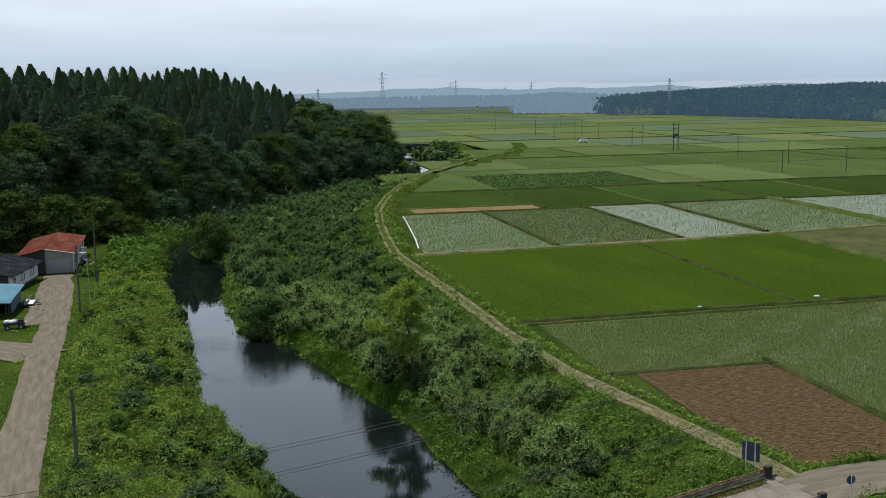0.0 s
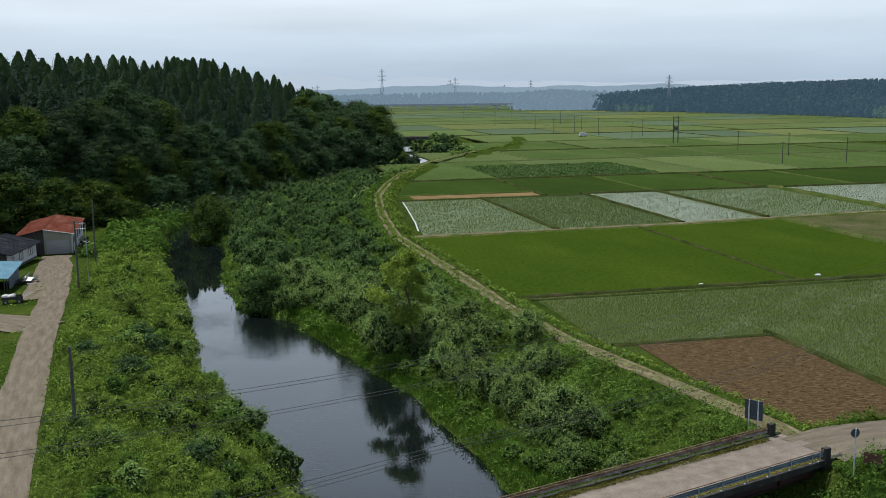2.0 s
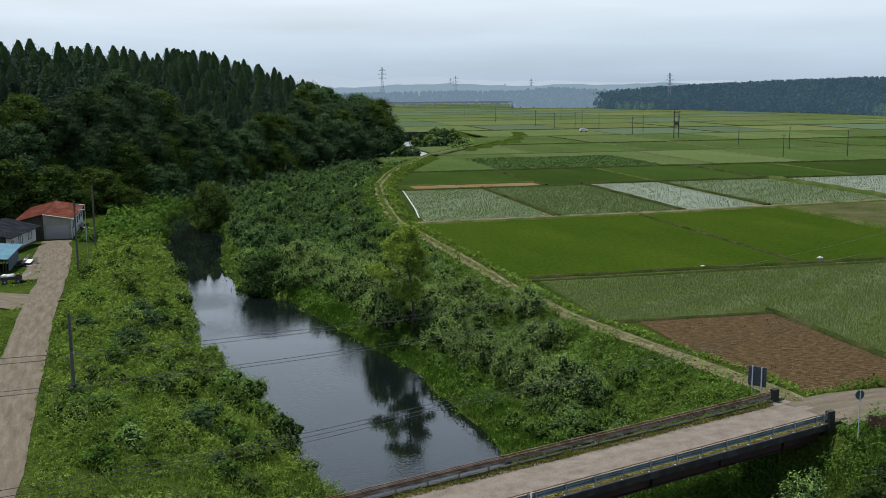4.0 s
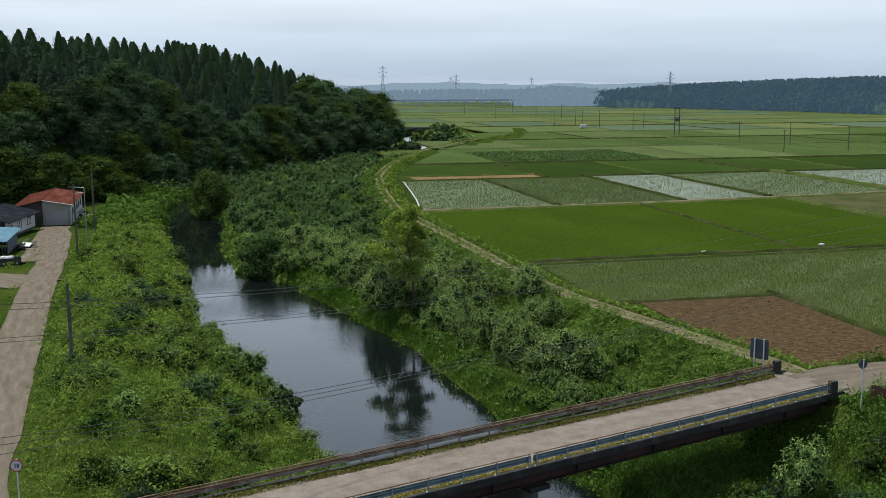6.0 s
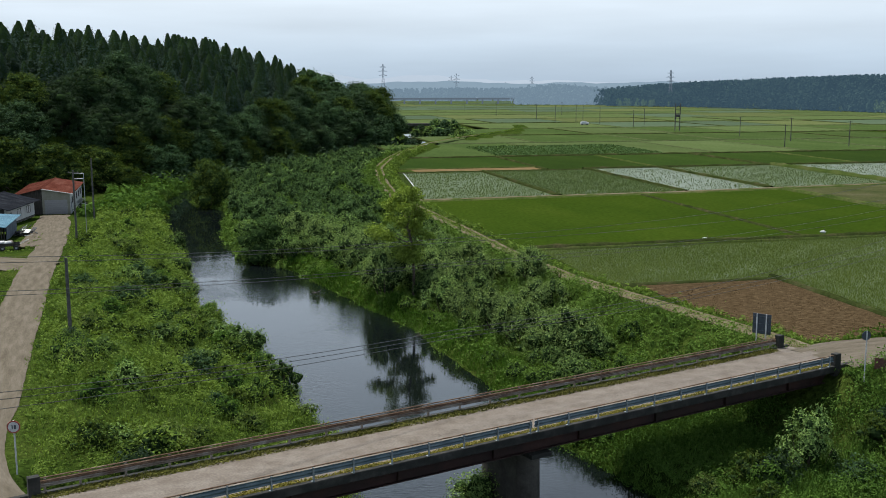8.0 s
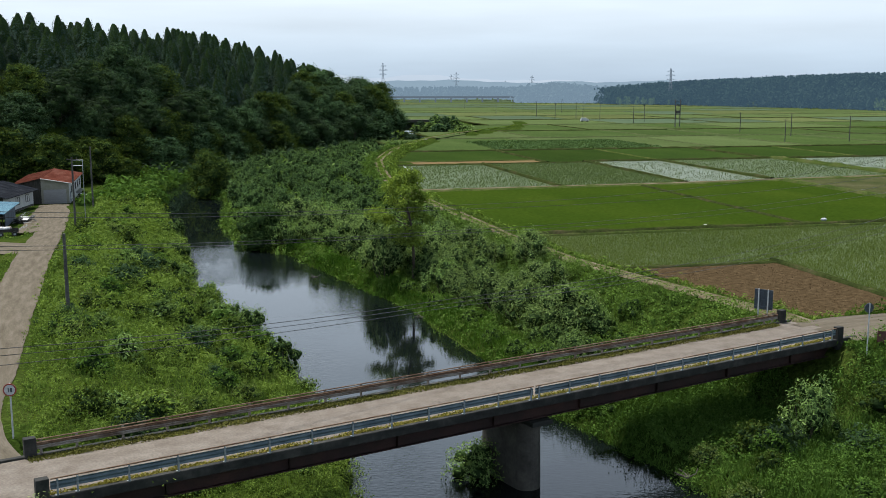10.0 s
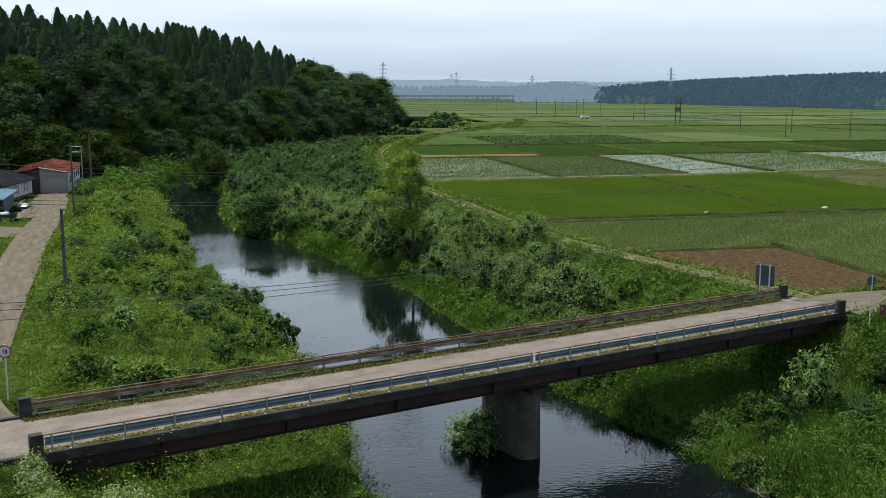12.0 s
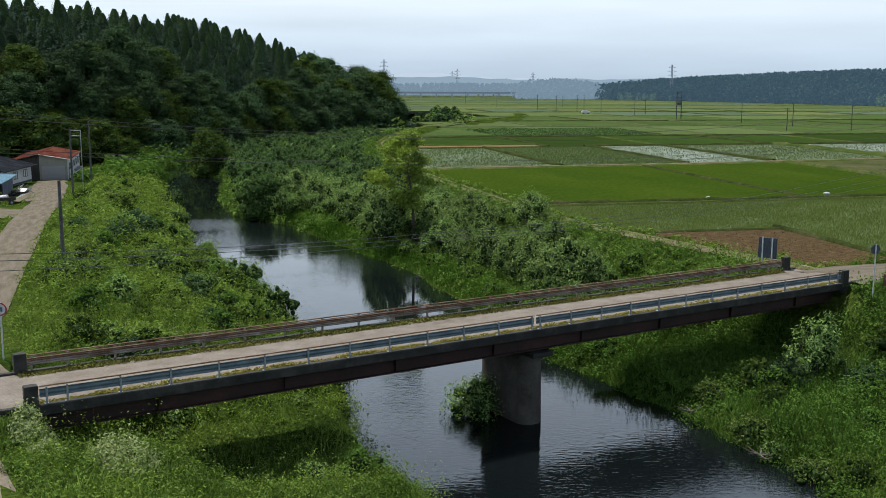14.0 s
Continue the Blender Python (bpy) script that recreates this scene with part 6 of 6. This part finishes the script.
def heap(x, y, z, label, seed, n, spread, mats):
    """A heap of boards, pipes and sheets beside the shed."""
    r = np.random.default_rng(seed)
    ob = empty("scrap_heap", pose(x, y, z), label, "scrap heap")
    for k in range(n):
        bm = bmesh.new()
        p = r.normal(size=2) * spread
        if k % 3 == 0:
            box(bm, (r.uniform(0.6, 1.3), r.uniform(0.4, 0.9), 0.05), pose(p[0], p[1], 0.25 + 1.1 * r.random(), r.uniform(-35, 35), r.uniform(-35, 35), r.uniform(0, 180)), 0.01)
            part("sheet", bm, mats[k % len(mats)], ob)
        elif k % 3 == 1:
            rod(bm, (p[0] - 0.8, p[1] - 0.5, 0.1), (p[0] + 0.7, p[1] + r.uniform(-0.6, 0.9), 0.5 + 1.0 * r.random()), 0.045, seg=6)
            part("pipe", bm, mats[(k + 1) % len(mats)], ob)
        else:
            box(bm, (r.uniform(0.5, 0.9), r.uniform(0.4, 0.7), r.uniform(0.4, 0.8)), pose(p[0], p[1], 0.35, 0, 0, r.uniform(0, 90)), 0.05)
            part("crate", bm, mats[(k + 2) % len(mats)], ob)
    return ob


heap(-60.6, 145.0, -0.9, "heap of pale sheets, pipes and crates beside the shed", 3, 26, 0.75, (M_STEEL, M_POLE, M_OLDWOOD_SHADE, M_STEEL, M_POLE))
cart = empty("farm_cart", pose(-55.6, 128.3, -0.3, 0, 0, 25), "small dark farm cart loaded with pale sacks", "cart")
bm = bmesh.new()
box(bm, (2.6, 1.4, 0.12), pose(0, 0, 0.62), 0.02)
for q in (-0.66, 0.66):
    box(bm, (2.6, 0.06, 0.3), pose(0, q, 0.8), 0.01)
part("bed", bm, M_OLDWOOD_SHADE, cart)
for sx in (-0.8, 0.8):
    for sy in (-0.75, 0.75):
        bm = bmesh.new()
        rod(bm, (sx, sy - 0.09, 0.32), (sx, sy + 0.09, 0.32), 0.32, seg=18)
        wh = part("wheel", bm, M_WIRE, cart)
        bm = bmesh.new()
        rod(bm, (sx, sy - 0.1, 0.32), (sx, sy + 0.1, 0.32), 0.14, seg=12)
        part("hub", bm, M_STEEL, wh)
for k, (x, y) in enumerate(((-0.7, 0.1), (-0.1, -0.2), (0.2, 0.3))):
    bm = bmesh.new()
    bmesh.ops.create_icosphere(bm, subdivisions=3, radius=0.45, matrix=pose(x, y, 0.95, 0, 0, 40 * k) @ Matrix.Diagonal((1.2, 0.8, 0.65, 1)))
    part("sack", bm, M_WHITE if k < 2 else M_RUSTPALE, cart, "pale plastic sack")
bm = bmesh.new()
for q in (-0.4, 0.4):
    rod(bm, (1.2, q, 0.7), (2.4, q * 0.8, 1.25), 0.03, seg=6)
part("handle", bm, M_STEEL, cart)
heap(-66.8, 186.5, -1.7, "white tank and clutter against the garage wall", 9, 7, 0.6, (M_WHITE, M_OLDWOOD_SHADE, M_WHITE))


# ---- signs ----
def road_sign(x, y, z, zc, turn, label, face, ring):
    ob = empty("road_sign", pose(x, y, z, 0, 0, turn), label, "road sign")
    bm = bmesh.new()
    rod(bm, (0, 0, -0.4), (0, 0, zc - z + 0.3), 0.038, seg=10)
    part("post", bm, M_WHITE, ob, "white steel post")
    bm = bmesh.new()
    rod(bm, (0, -0.075, zc - z), (0, -0.045, zc - z), 0.3, seg=40)
    disc = part("disc", bm, face[0], ob)
    if ring:
        bm = bmesh.new()
        rod(bm, (0, -0.085, zc - z), (0, -0.075, zc - z), 0.24, seg=40)
        part("plate", bm, M_WHITE, disc, "white sign face")
        for k, (dx, w) in enumerate(((-0.05, 0.05), (0.07, 0.09))):
            bm = bmesh.new()
            box(bm, (w, 0.008, 0.2), pose(dx, -0.09, zc - z), 0.002)
            part("bar", bm, M_SIGNBACK, disc)
    return ob


road_sign(-19.9, 44.9, 2.5, 4.95, 8, "round white traffic sign with a red rim beside the lane", (M_RED,), True)
back_sign = road_sign(25.66, 60.45, 2.75, 5.28, 190, "round traffic sign seen from its dark back", (M_SIGNBACK,), False)
board = empty("sign_board", pose(22.0, 69.2, 2.5, 0, 0, -38), "rectangular notice board seen from its dark back on two posts", "sign board")
bm = bmesh.new()
box(bm, (1.3, 0.05, 1.42), pose(0, 0.05, 1.45), 0.01)
part("panel", bm, M_SIGNBACK, board)
for q in (-0.33, 0.33):
    bm = bmesh.new()
    rod(bm, (q, -0.02, -0.5), (q, -0.02, 2.18), 0.045, seg=10)
    part("post", bm, M_WHITE, board, "pale steel post")
for q in (0.95, 1.45, 1.95):
    bm = bmesh.new()
    box(bm, (1.28, 0.03, 0.05), pose(0, 0.015, q))
    part("batten", bm, M_SIGNBACK, board)
notice = empty("notice_board", pose(27.35, 61.7, 2.0, 0, 0, -25), "low maroon board on short legs beside the road", "notice board")
bm = bmesh.new()
box(bm, (1.05, 0.06, 0.72), pose(0, 0, 1.15, -12, 0, 0), 0.01)
part("panel", bm, M_MAROON, notice)
for q in (-0.4, 0.4):
    bm = bmesh.new()
    box(bm, (0.07, 0.07, 1.2), pose(q, 0.08, 0.5), 0.005)
    part("leg", bm, M_OLDWOOD_SHADE, notice)

# ---- overhead lines beside the bridge ----
line_poles = []
for s, h in ((-24.0, 16.4), (80.0, 15.6)):
    p = at(s, -1.4 if s < 0 else 5.9, 0)
    zg = float(ground_z(np.array([p.x]), np.array([p.y]))[0])
    line_poles.append(utility_pole(p.x, p.y, zg, h - zg, "tall concrete pole carrying the lines across the river", 3, 0.19, BA + 90, "line poles"))


def cable(name, zs, w, rad, label):
    """A hanging cable through its heights at three stations along the bridge; it draws away from the deck."""
    k = np.polyfit([-1.0, 20.6, 59.0], zs, 2)
    cu = bpy.data.curves.new(name, "CURVE")
    cu.dimensions, cu.bevel_depth, cu.bevel_resolution = "3D", rad, 1
    sp = cu.splines.new("POLY")
    ss = np.linspace(-24, 80, 53)
    sp.points.add(len(ss) - 1)
    for q, s in zip(sp.points, ss):
        q.co = (*at(float(s), w + 0.16 * float(min(s, 21)), float(np.polyval(k, s))), 1)
    cu.materials.append(M_CABLE)
    return tagged(new(name, cu), label, "cable", "overhead cables")


for zs, w, rad in (((13.75, 12.3, 13.4), 2.6, 0.012), ((13.55, 12.1, 12.15), 2.5, 0.012), ((12.4, 10.95, 11.45), 2.6, 0.012), ((12.25, 10.8, 10.95), 2.5, 0.012),
                   ((8.35, 7.2, 9.15), 2.6, 0.015), ((8.1, 7.0, 8.5), 2.5, 0.014), ((7.7, 6.75, 8.0), 2.6, 0.014)):
    cable("overhead_cable", zs, w, rad, "thin grey overhead cable slung beside the bridge")

# ---- single bushes, posts and drift at the water ----
rb = np.random.default_rng(91)
bush_a = tree_proto("willow_bush", "broad", 501, "leafy willow bush growing from the water beside the pier", 2.1, 1.9, 3000, 0.09, L_WILLOW, 0.0, 14, 0.45, True, 0.5)
bush_a.matrix_world = Matrix.Translation((1.75, 52.9, WATER - 0.3))
bush_b = shrub_proto("willow_bush", 502, "thin upright willow with bare stems beside the river", 3.2, 1.5, 700, 0.075, L_WILLOW, 40, 22)
bush_b.matrix_world = Matrix.Translation((-12.0, 72.0, -2.4))
for k, (x, y, h, w, m) in enumerate(((-15.8, 80.5, 2.8, 1.6, L_WILLOW), (-17.2, 83.0, 2.2, 1.2, L_SLOPE), (-21.6, 92.0, 2.3, 0.9, L_WILLOW), (-12.9, 66.6, 1.9, 1.2, L_FLAT), (-25.6, 68.2, 2.2, 1.9, L_FLAT), (-27.6, 71.5, 1.8, 1.6, L_WEED), (-14.2, 76.0, 2.0, 1.3, L_SLOPE), (-31.8, 120.5, 2.6, 1.7, L_WILLOW), (-36.4, 136, 3.0, 1.8, L_WILLOW), (-24.0, 84.0, 1.8, 1.5, L_FLAT), (-17.6, 72.0, 1.9, 1.6, L_WILLOW), (-29.5, 104, 2.2, 1.6, L_WEED))):
    q = shrub_proto("bank_bush", 700 + k, "ragged leafy shrub rising above the bank weeds", h, w, 1500, 0.085, m, 16, 6)
    q["group"] = "shrubs on the bank"
    q.matrix_world = Matrix.Translation((x, y, float(ground_z(np.array([x]), np.array([y]))[0]) - 0.15))
bush_c = shrub_proto("elder_bush", 503, "pale grey-green bush on the slope below the bridge", 4.3, 1.3, 2600, 0.1, L_WILLOW, 20, 10)
bush_c.matrix_world = Matrix.Translation((20.6, 55.2, -1.5))
bush_d = tree_proto("elder_bush", "broad", 504, "dark leafy bush on the slope by the abutment", 2.6, 1.7, 1900, 0.12, L_BROAD, 0.05, 12, 0.5)
bush_d.matrix_world = Matrix.Translation((26.5, 57.5, -0.6))
bush_e = tree_proto("willow_bush", "broad", 505, "small round willow leaning over the water", 2.2, 1.1, 1100, 0.12, L_WILLOW, 0.05, 9, 0.4)
bush_e.matrix_world = Matrix.Translation((-21.0, 88.5, -2.3))
for k, (x, y, h) in enumerate(((28.5, 55.0, 2.2), (31.0, 57.5, 2.0), (24.5, 50.0, 1.6), (30.5, 50.5, 1.8), (17.5, 52.5, 1.3), (24.8, 56.2, 1.7), (22.0, 47.0, 1.2), (-26, 78, 1.5), (-22, 92, 1.7), (-30, 96, 1.8), (-24, 70, 1.6), (-15.5, 71, 1.5), (-18, 80, 1.6), (-37, 118, 2.0), (-33, 104, 1.7), (-44, 138, 2.0), (-41, 130, 1.8), (-27, 86, 1.4), (-20, 62, 1.5), (-17.5, 66, 1.3), (-47, 150, 2.2), (-13.5, 63.5, 1.2), (-28, 108, 1.6))):
    q = tree_proto("bramble_bush", "broad", 520 + k, "leafy bramble bush among the bank weeds", h, h * 0.85, 900, 0.12, (L_SLOPE, L_OLIVE, L_WILLOW, L_WEED)[k % 4], 0.02, 8, 0.5, True, 0.45)
    q["category"], q["group"] = "bush", "bramble bushes on the bank"
    q.matrix_world = Matrix.Translation((x, y, float(ground_z(np.array([x]), np.array([y]))[0]) - 0.2))
# more bushes of many sizes, thickest at the water's edge
kinds = [tree_proto("bramble_bush", "broad", 560 + k, "leafy bush with a ragged outline among the bank weeds", 1.7, 1.35, 780, 0.115, m, 0.02, 10, 0.5, True, 0.4, 1.25) for k, m in enumerate((L_SLOPE, L_OLIVE, L_WILLOW, L_WEED, L_VINE, L_BROAD))]
done = []
cy = 40 + 135 * rb.random(6000) ** 1.3
cw = rb.random(6000) < 0.72
cx = np.where(cw, rb.uniform(-56, 0, 6000), rb.uniform(4, 40, 6000))
cz = ground_z(cx, cy)
fit_here = np.where(cw, west_side(cx, cy, cz) | south_west(cx, cy, cz), south_east(cx, cy, cz)) & ~on_deck(cx, cy) & (near_line(cx, cy, WEST_PTS)[0] > 4.2) & (near_line(cx, cy, PATH_PTS)[0] > 2.6)
for x, y, west in zip(cx[fit_here], cy[fit_here], cw[fit_here]):
    edge = abs(x - float(np.interp(y, *zip(*(LEFT_EDGE if west else RIGHT_EDGE)))))
    if rb.random() > (0.9 if edge < 1.5 else 0.3) or any((x - a) ** 2 + (y - b) ** 2 < 2.2 for a, b in done):
        continue
    done.append((x, y))
    k = rb.uniform(0.35, 1.15) * (0.75 if edge < 1.5 else 1.0)
    ob = plant(kinds[rb.integers(6) if edge > 1.5 else rb.integers(5)], x, y, (k * rb.uniform(0.9, 1.3), k), rb.uniform(0, 6.28), 0.15, group="bramble bushes on the bank")
    ob["category"] = "bush"
    if len(done) > 170:
        break
for p in kinds:
    remove_proto(p)
for q in (bush_a, bush_b, bush_c, bush_d, bush_e):
    q["category"] = "bush"


def driftwood(x, y, z, label, seed, n, ln):
    r = np.random.default_rng(seed)
    ob = empty("driftwood", pose(x, y, z), label, "driftwood")
    for k in range(n):
        a, el = r.uniform(0, 6.28), r.uniform(-0.15, 0.3)
        d = Vector((math.cos(a) * math.cos(el), math.sin(a) * math.cos(el), math.sin(el))) * ln * r.uniform(0.5, 1.1)
        bm = bmesh.new()
        rod(bm, (0, 0, 0), d * 0.55, 0.05, 0.035, 6)
        rod(bm, d * 0.55, d * 0.55 + Vector((d.x * 0.35 - d.y * 0.2, d.y * 0.35 + d.x * 0.2, d.z * 0.5 + 0.1)), 0.035, 0.012, 6)
        part("branch", bm, M_DRIFT, ob)
    return ob


M_DRIFT = surface("bleached_wood", [(0.0273, 0.0234, 0.0187), (0.0546, 0.0484, 0.0406), (0.0936, 0.0858, 0.0741)], 3.0, 6, 0.9, 0.2, 12)
driftwood(-2.2, 91.0, -2.3, "bleached branches caught at the water's edge", 1, 9, 0.9)
driftwood(12.7, 51.0, -1.7, "bare bleached branches on the eroded bank", 2, 7, 1.1)
driftwood(14.6, 45.6, -2.0, "dead stalks hanging over the eroded bank", 4, 10, 0.8)
driftwood(-24.6, 131.0, -2.3, "grey branches lying in the shallows", 5, 5, 1.2)
driftwood(-14.4, 111.0, -2.35, "small snag of twigs in the water", 6, 5, 0.8)

# weeds along the deck edges
r = np.random.default_rng(61)
for nm, w0, w1, n, mat, lab in (("deck_weeds", 0.12, 0.5, 26000, L_DRY, "dry yellow grass along the edge of the deck"), ("deck_weeds", 4.3, 5.0, 26000, L_BROWN, "green and brown weeds along the far edge of the deck")):
    s = r.uniform(-1, 46, n)
    keepm = (0.5 + 0.5 * wave(s, s * 0, 0.9, 21) + 0.4 * wave(s, s * 0, 3.1, 22)) > r.uniform(-0.35, 0.7, n)
    s = s[keepm]
    w = w0 + (w1 - w0) * r.uniform(0, 1, len(s)) ** (1.5 if w0 < 1 else 0.7)
    c, sn = math.cos(radians(BA)), math.sin(radians(BA))
    pts = np.stack([-14.51 + s * c - w * sn, 38.05 + s * sn + w * c, DECK - 0.02 + 0.2 * r.uniform(0, 1, len(s)) ** 1.6 * (0.6 + 0.4 * wave(s, s * 0, 2.3, 23))], -1)
    v, f = leaf_faces(pts, r.uniform(0.035, 0.085, len(s)), r, np.array([0, -0.3, 0.5]), 0.5, 0.6)
    tagged(link(nm, mesh_np(nm, v, f), mat), lab, "weeds", kind="stuff")

# the grassy middle of the dike track
s = r.uniform(0, 1, 20000) ** 1.3
dl = densify(DIKE, 1.0)
k = (s * (len(dl) - 60)).astype(int)
pts = np.stack([dl[k, 0] + r.normal(size=len(k)) * 0.2, dl[k, 1] + r.uniform(-0.5, 0.5, len(k)), dl[k, 2] + 0.05], -1)
v, f = leaf_faces(pts, 0.09 * np.clip(pts[:, 1] / 90, 0.8, 2.2), r, np.array([0, 0, 0.8]), 0.5, 0.7)
tagged(link("track_grass", mesh_np("track_grass", v, f), L_WEED), "short grass between the wheel ruts of the track", "grass", kind="stuff")

# copse by the far bridge, scrubby field, little field marks
cop = [tree_proto("willow_tree", "broad", 600 + k, "rounded green willow by the far river", 6.0, 3.6, 420, 0.5, L_WILLOW if k else L_BROAD, 0.05, 10, 0.5) for k in range(2)]
for k in range(18):
    x, y = rb.uniform(-9, 5), rb.uniform(415, 490)
    plant(cop[k % 2], x - 0.12 * (y - 450), y, (rb.uniform(0.7, 1.3), rb.uniform(0.6, 1.1)), rb.uniform(0, 6), 0.2, group="willows by the far river")
for p in cop:
    remove_proto(p)
n = 1500
bu, bv = rb.uniform(43, 93, n), rb.uniform(163, 204, n)
t = np.repeat(np.arange(n), 14)
d = unit(rb.normal(size=(len(t), 3)))
d[:, 2] = np.abs(d[:, 2])
pc = F0 + bu[t, None] * FU + bv[t, None] * FV
v, f = leaf_faces(np.concatenate([pc, np.zeros((len(t), 1))], 1) + d * (1.1, 1.1, 0.6), 0.34, rb, d, 0.5, 0.5)
tagged(link("fallow_scrub", mesh_np("fallow_scrub", v, f), L_THICKET), "fallow field overgrown with green scrub", "undergrowth", kind="stuff")
for x, y, lab in ((34.2, 132.2, "white plastic marker on the levee"), (51.8, 138.2, "white plastic sack lying on the levee"), (71.9, 525, "white vehicle parked on a farm lane")):
    far = y > 300
    ob = empty("parked_van" if far else "field_marker", pose(x, y, 0.0 if far else 0.35, 0, 0, 12), lab, "van" if far else "marker")
    bm = bmesh.new()
    if far:
        box(bm, (4.2, 1.7, 1.0), pose(0, 0, 0.85), 0.15)
        box(bm, (2.8, 1.5, 0.8), pose(-0.4, 0, 1.6), 0.2)
        part("body", bm, M_WHITE, ob)
        for sx in (-1.3, 1.3):
            for sy in (-0.8, 0.8):
                bm = bmesh.new()
                rod(bm, (sx, sy - 0.1, 0.32), (sx, sy + 0.1, 0.32), 0.32, seg=12)
                part("wheel", bm, M_WIRE, ob)
    else:
        bmesh.ops.create_icosphere(bm, subdivisions=3, radius=0.32, matrix=pose(0, 0, 0.1) @ Matrix.Diagonal((1.5, 0.8, 0.6, 1)))
        part("bag", bm, M_WHITE, ob)
        bm = bmesh.new()
        rod(bm, (0.3, 0.1, -0.3), (0.3, 0.1, 0.5), 0.03, seg=6)
        part("stake", bm, M_POLE, ob)
# two poles with a platform between them, out on the plain
hpole = empty("platform_pole", pose(104.4, 459, 0, 0, 0, 10), "double pole carrying a transformer platform among the paddies", "utility pole")
for q in (-1.1, 1.1):
    bm = bmesh.new()
    rod(bm, (q, 0, -0.5), (q, 0, 12.2), 0.24, 0.18, 10)
    part("shaft", bm, M_POLE, hpole)
for z in (5.5, 7.5, 9.5, 11.4):
    bm = bmesh.new()
    box(bm, (3.0, 0.25, 0.22), pose(0, 0, z), 0.02)
    part("crossarm", bm, M_POLE, hpole)
bm = bmesh.new()
box(bm, (1.5, 1.0, 1.3), pose(0, 0, 6.6), 0.1)
part("transformer", bm, M_POLE, hpole)
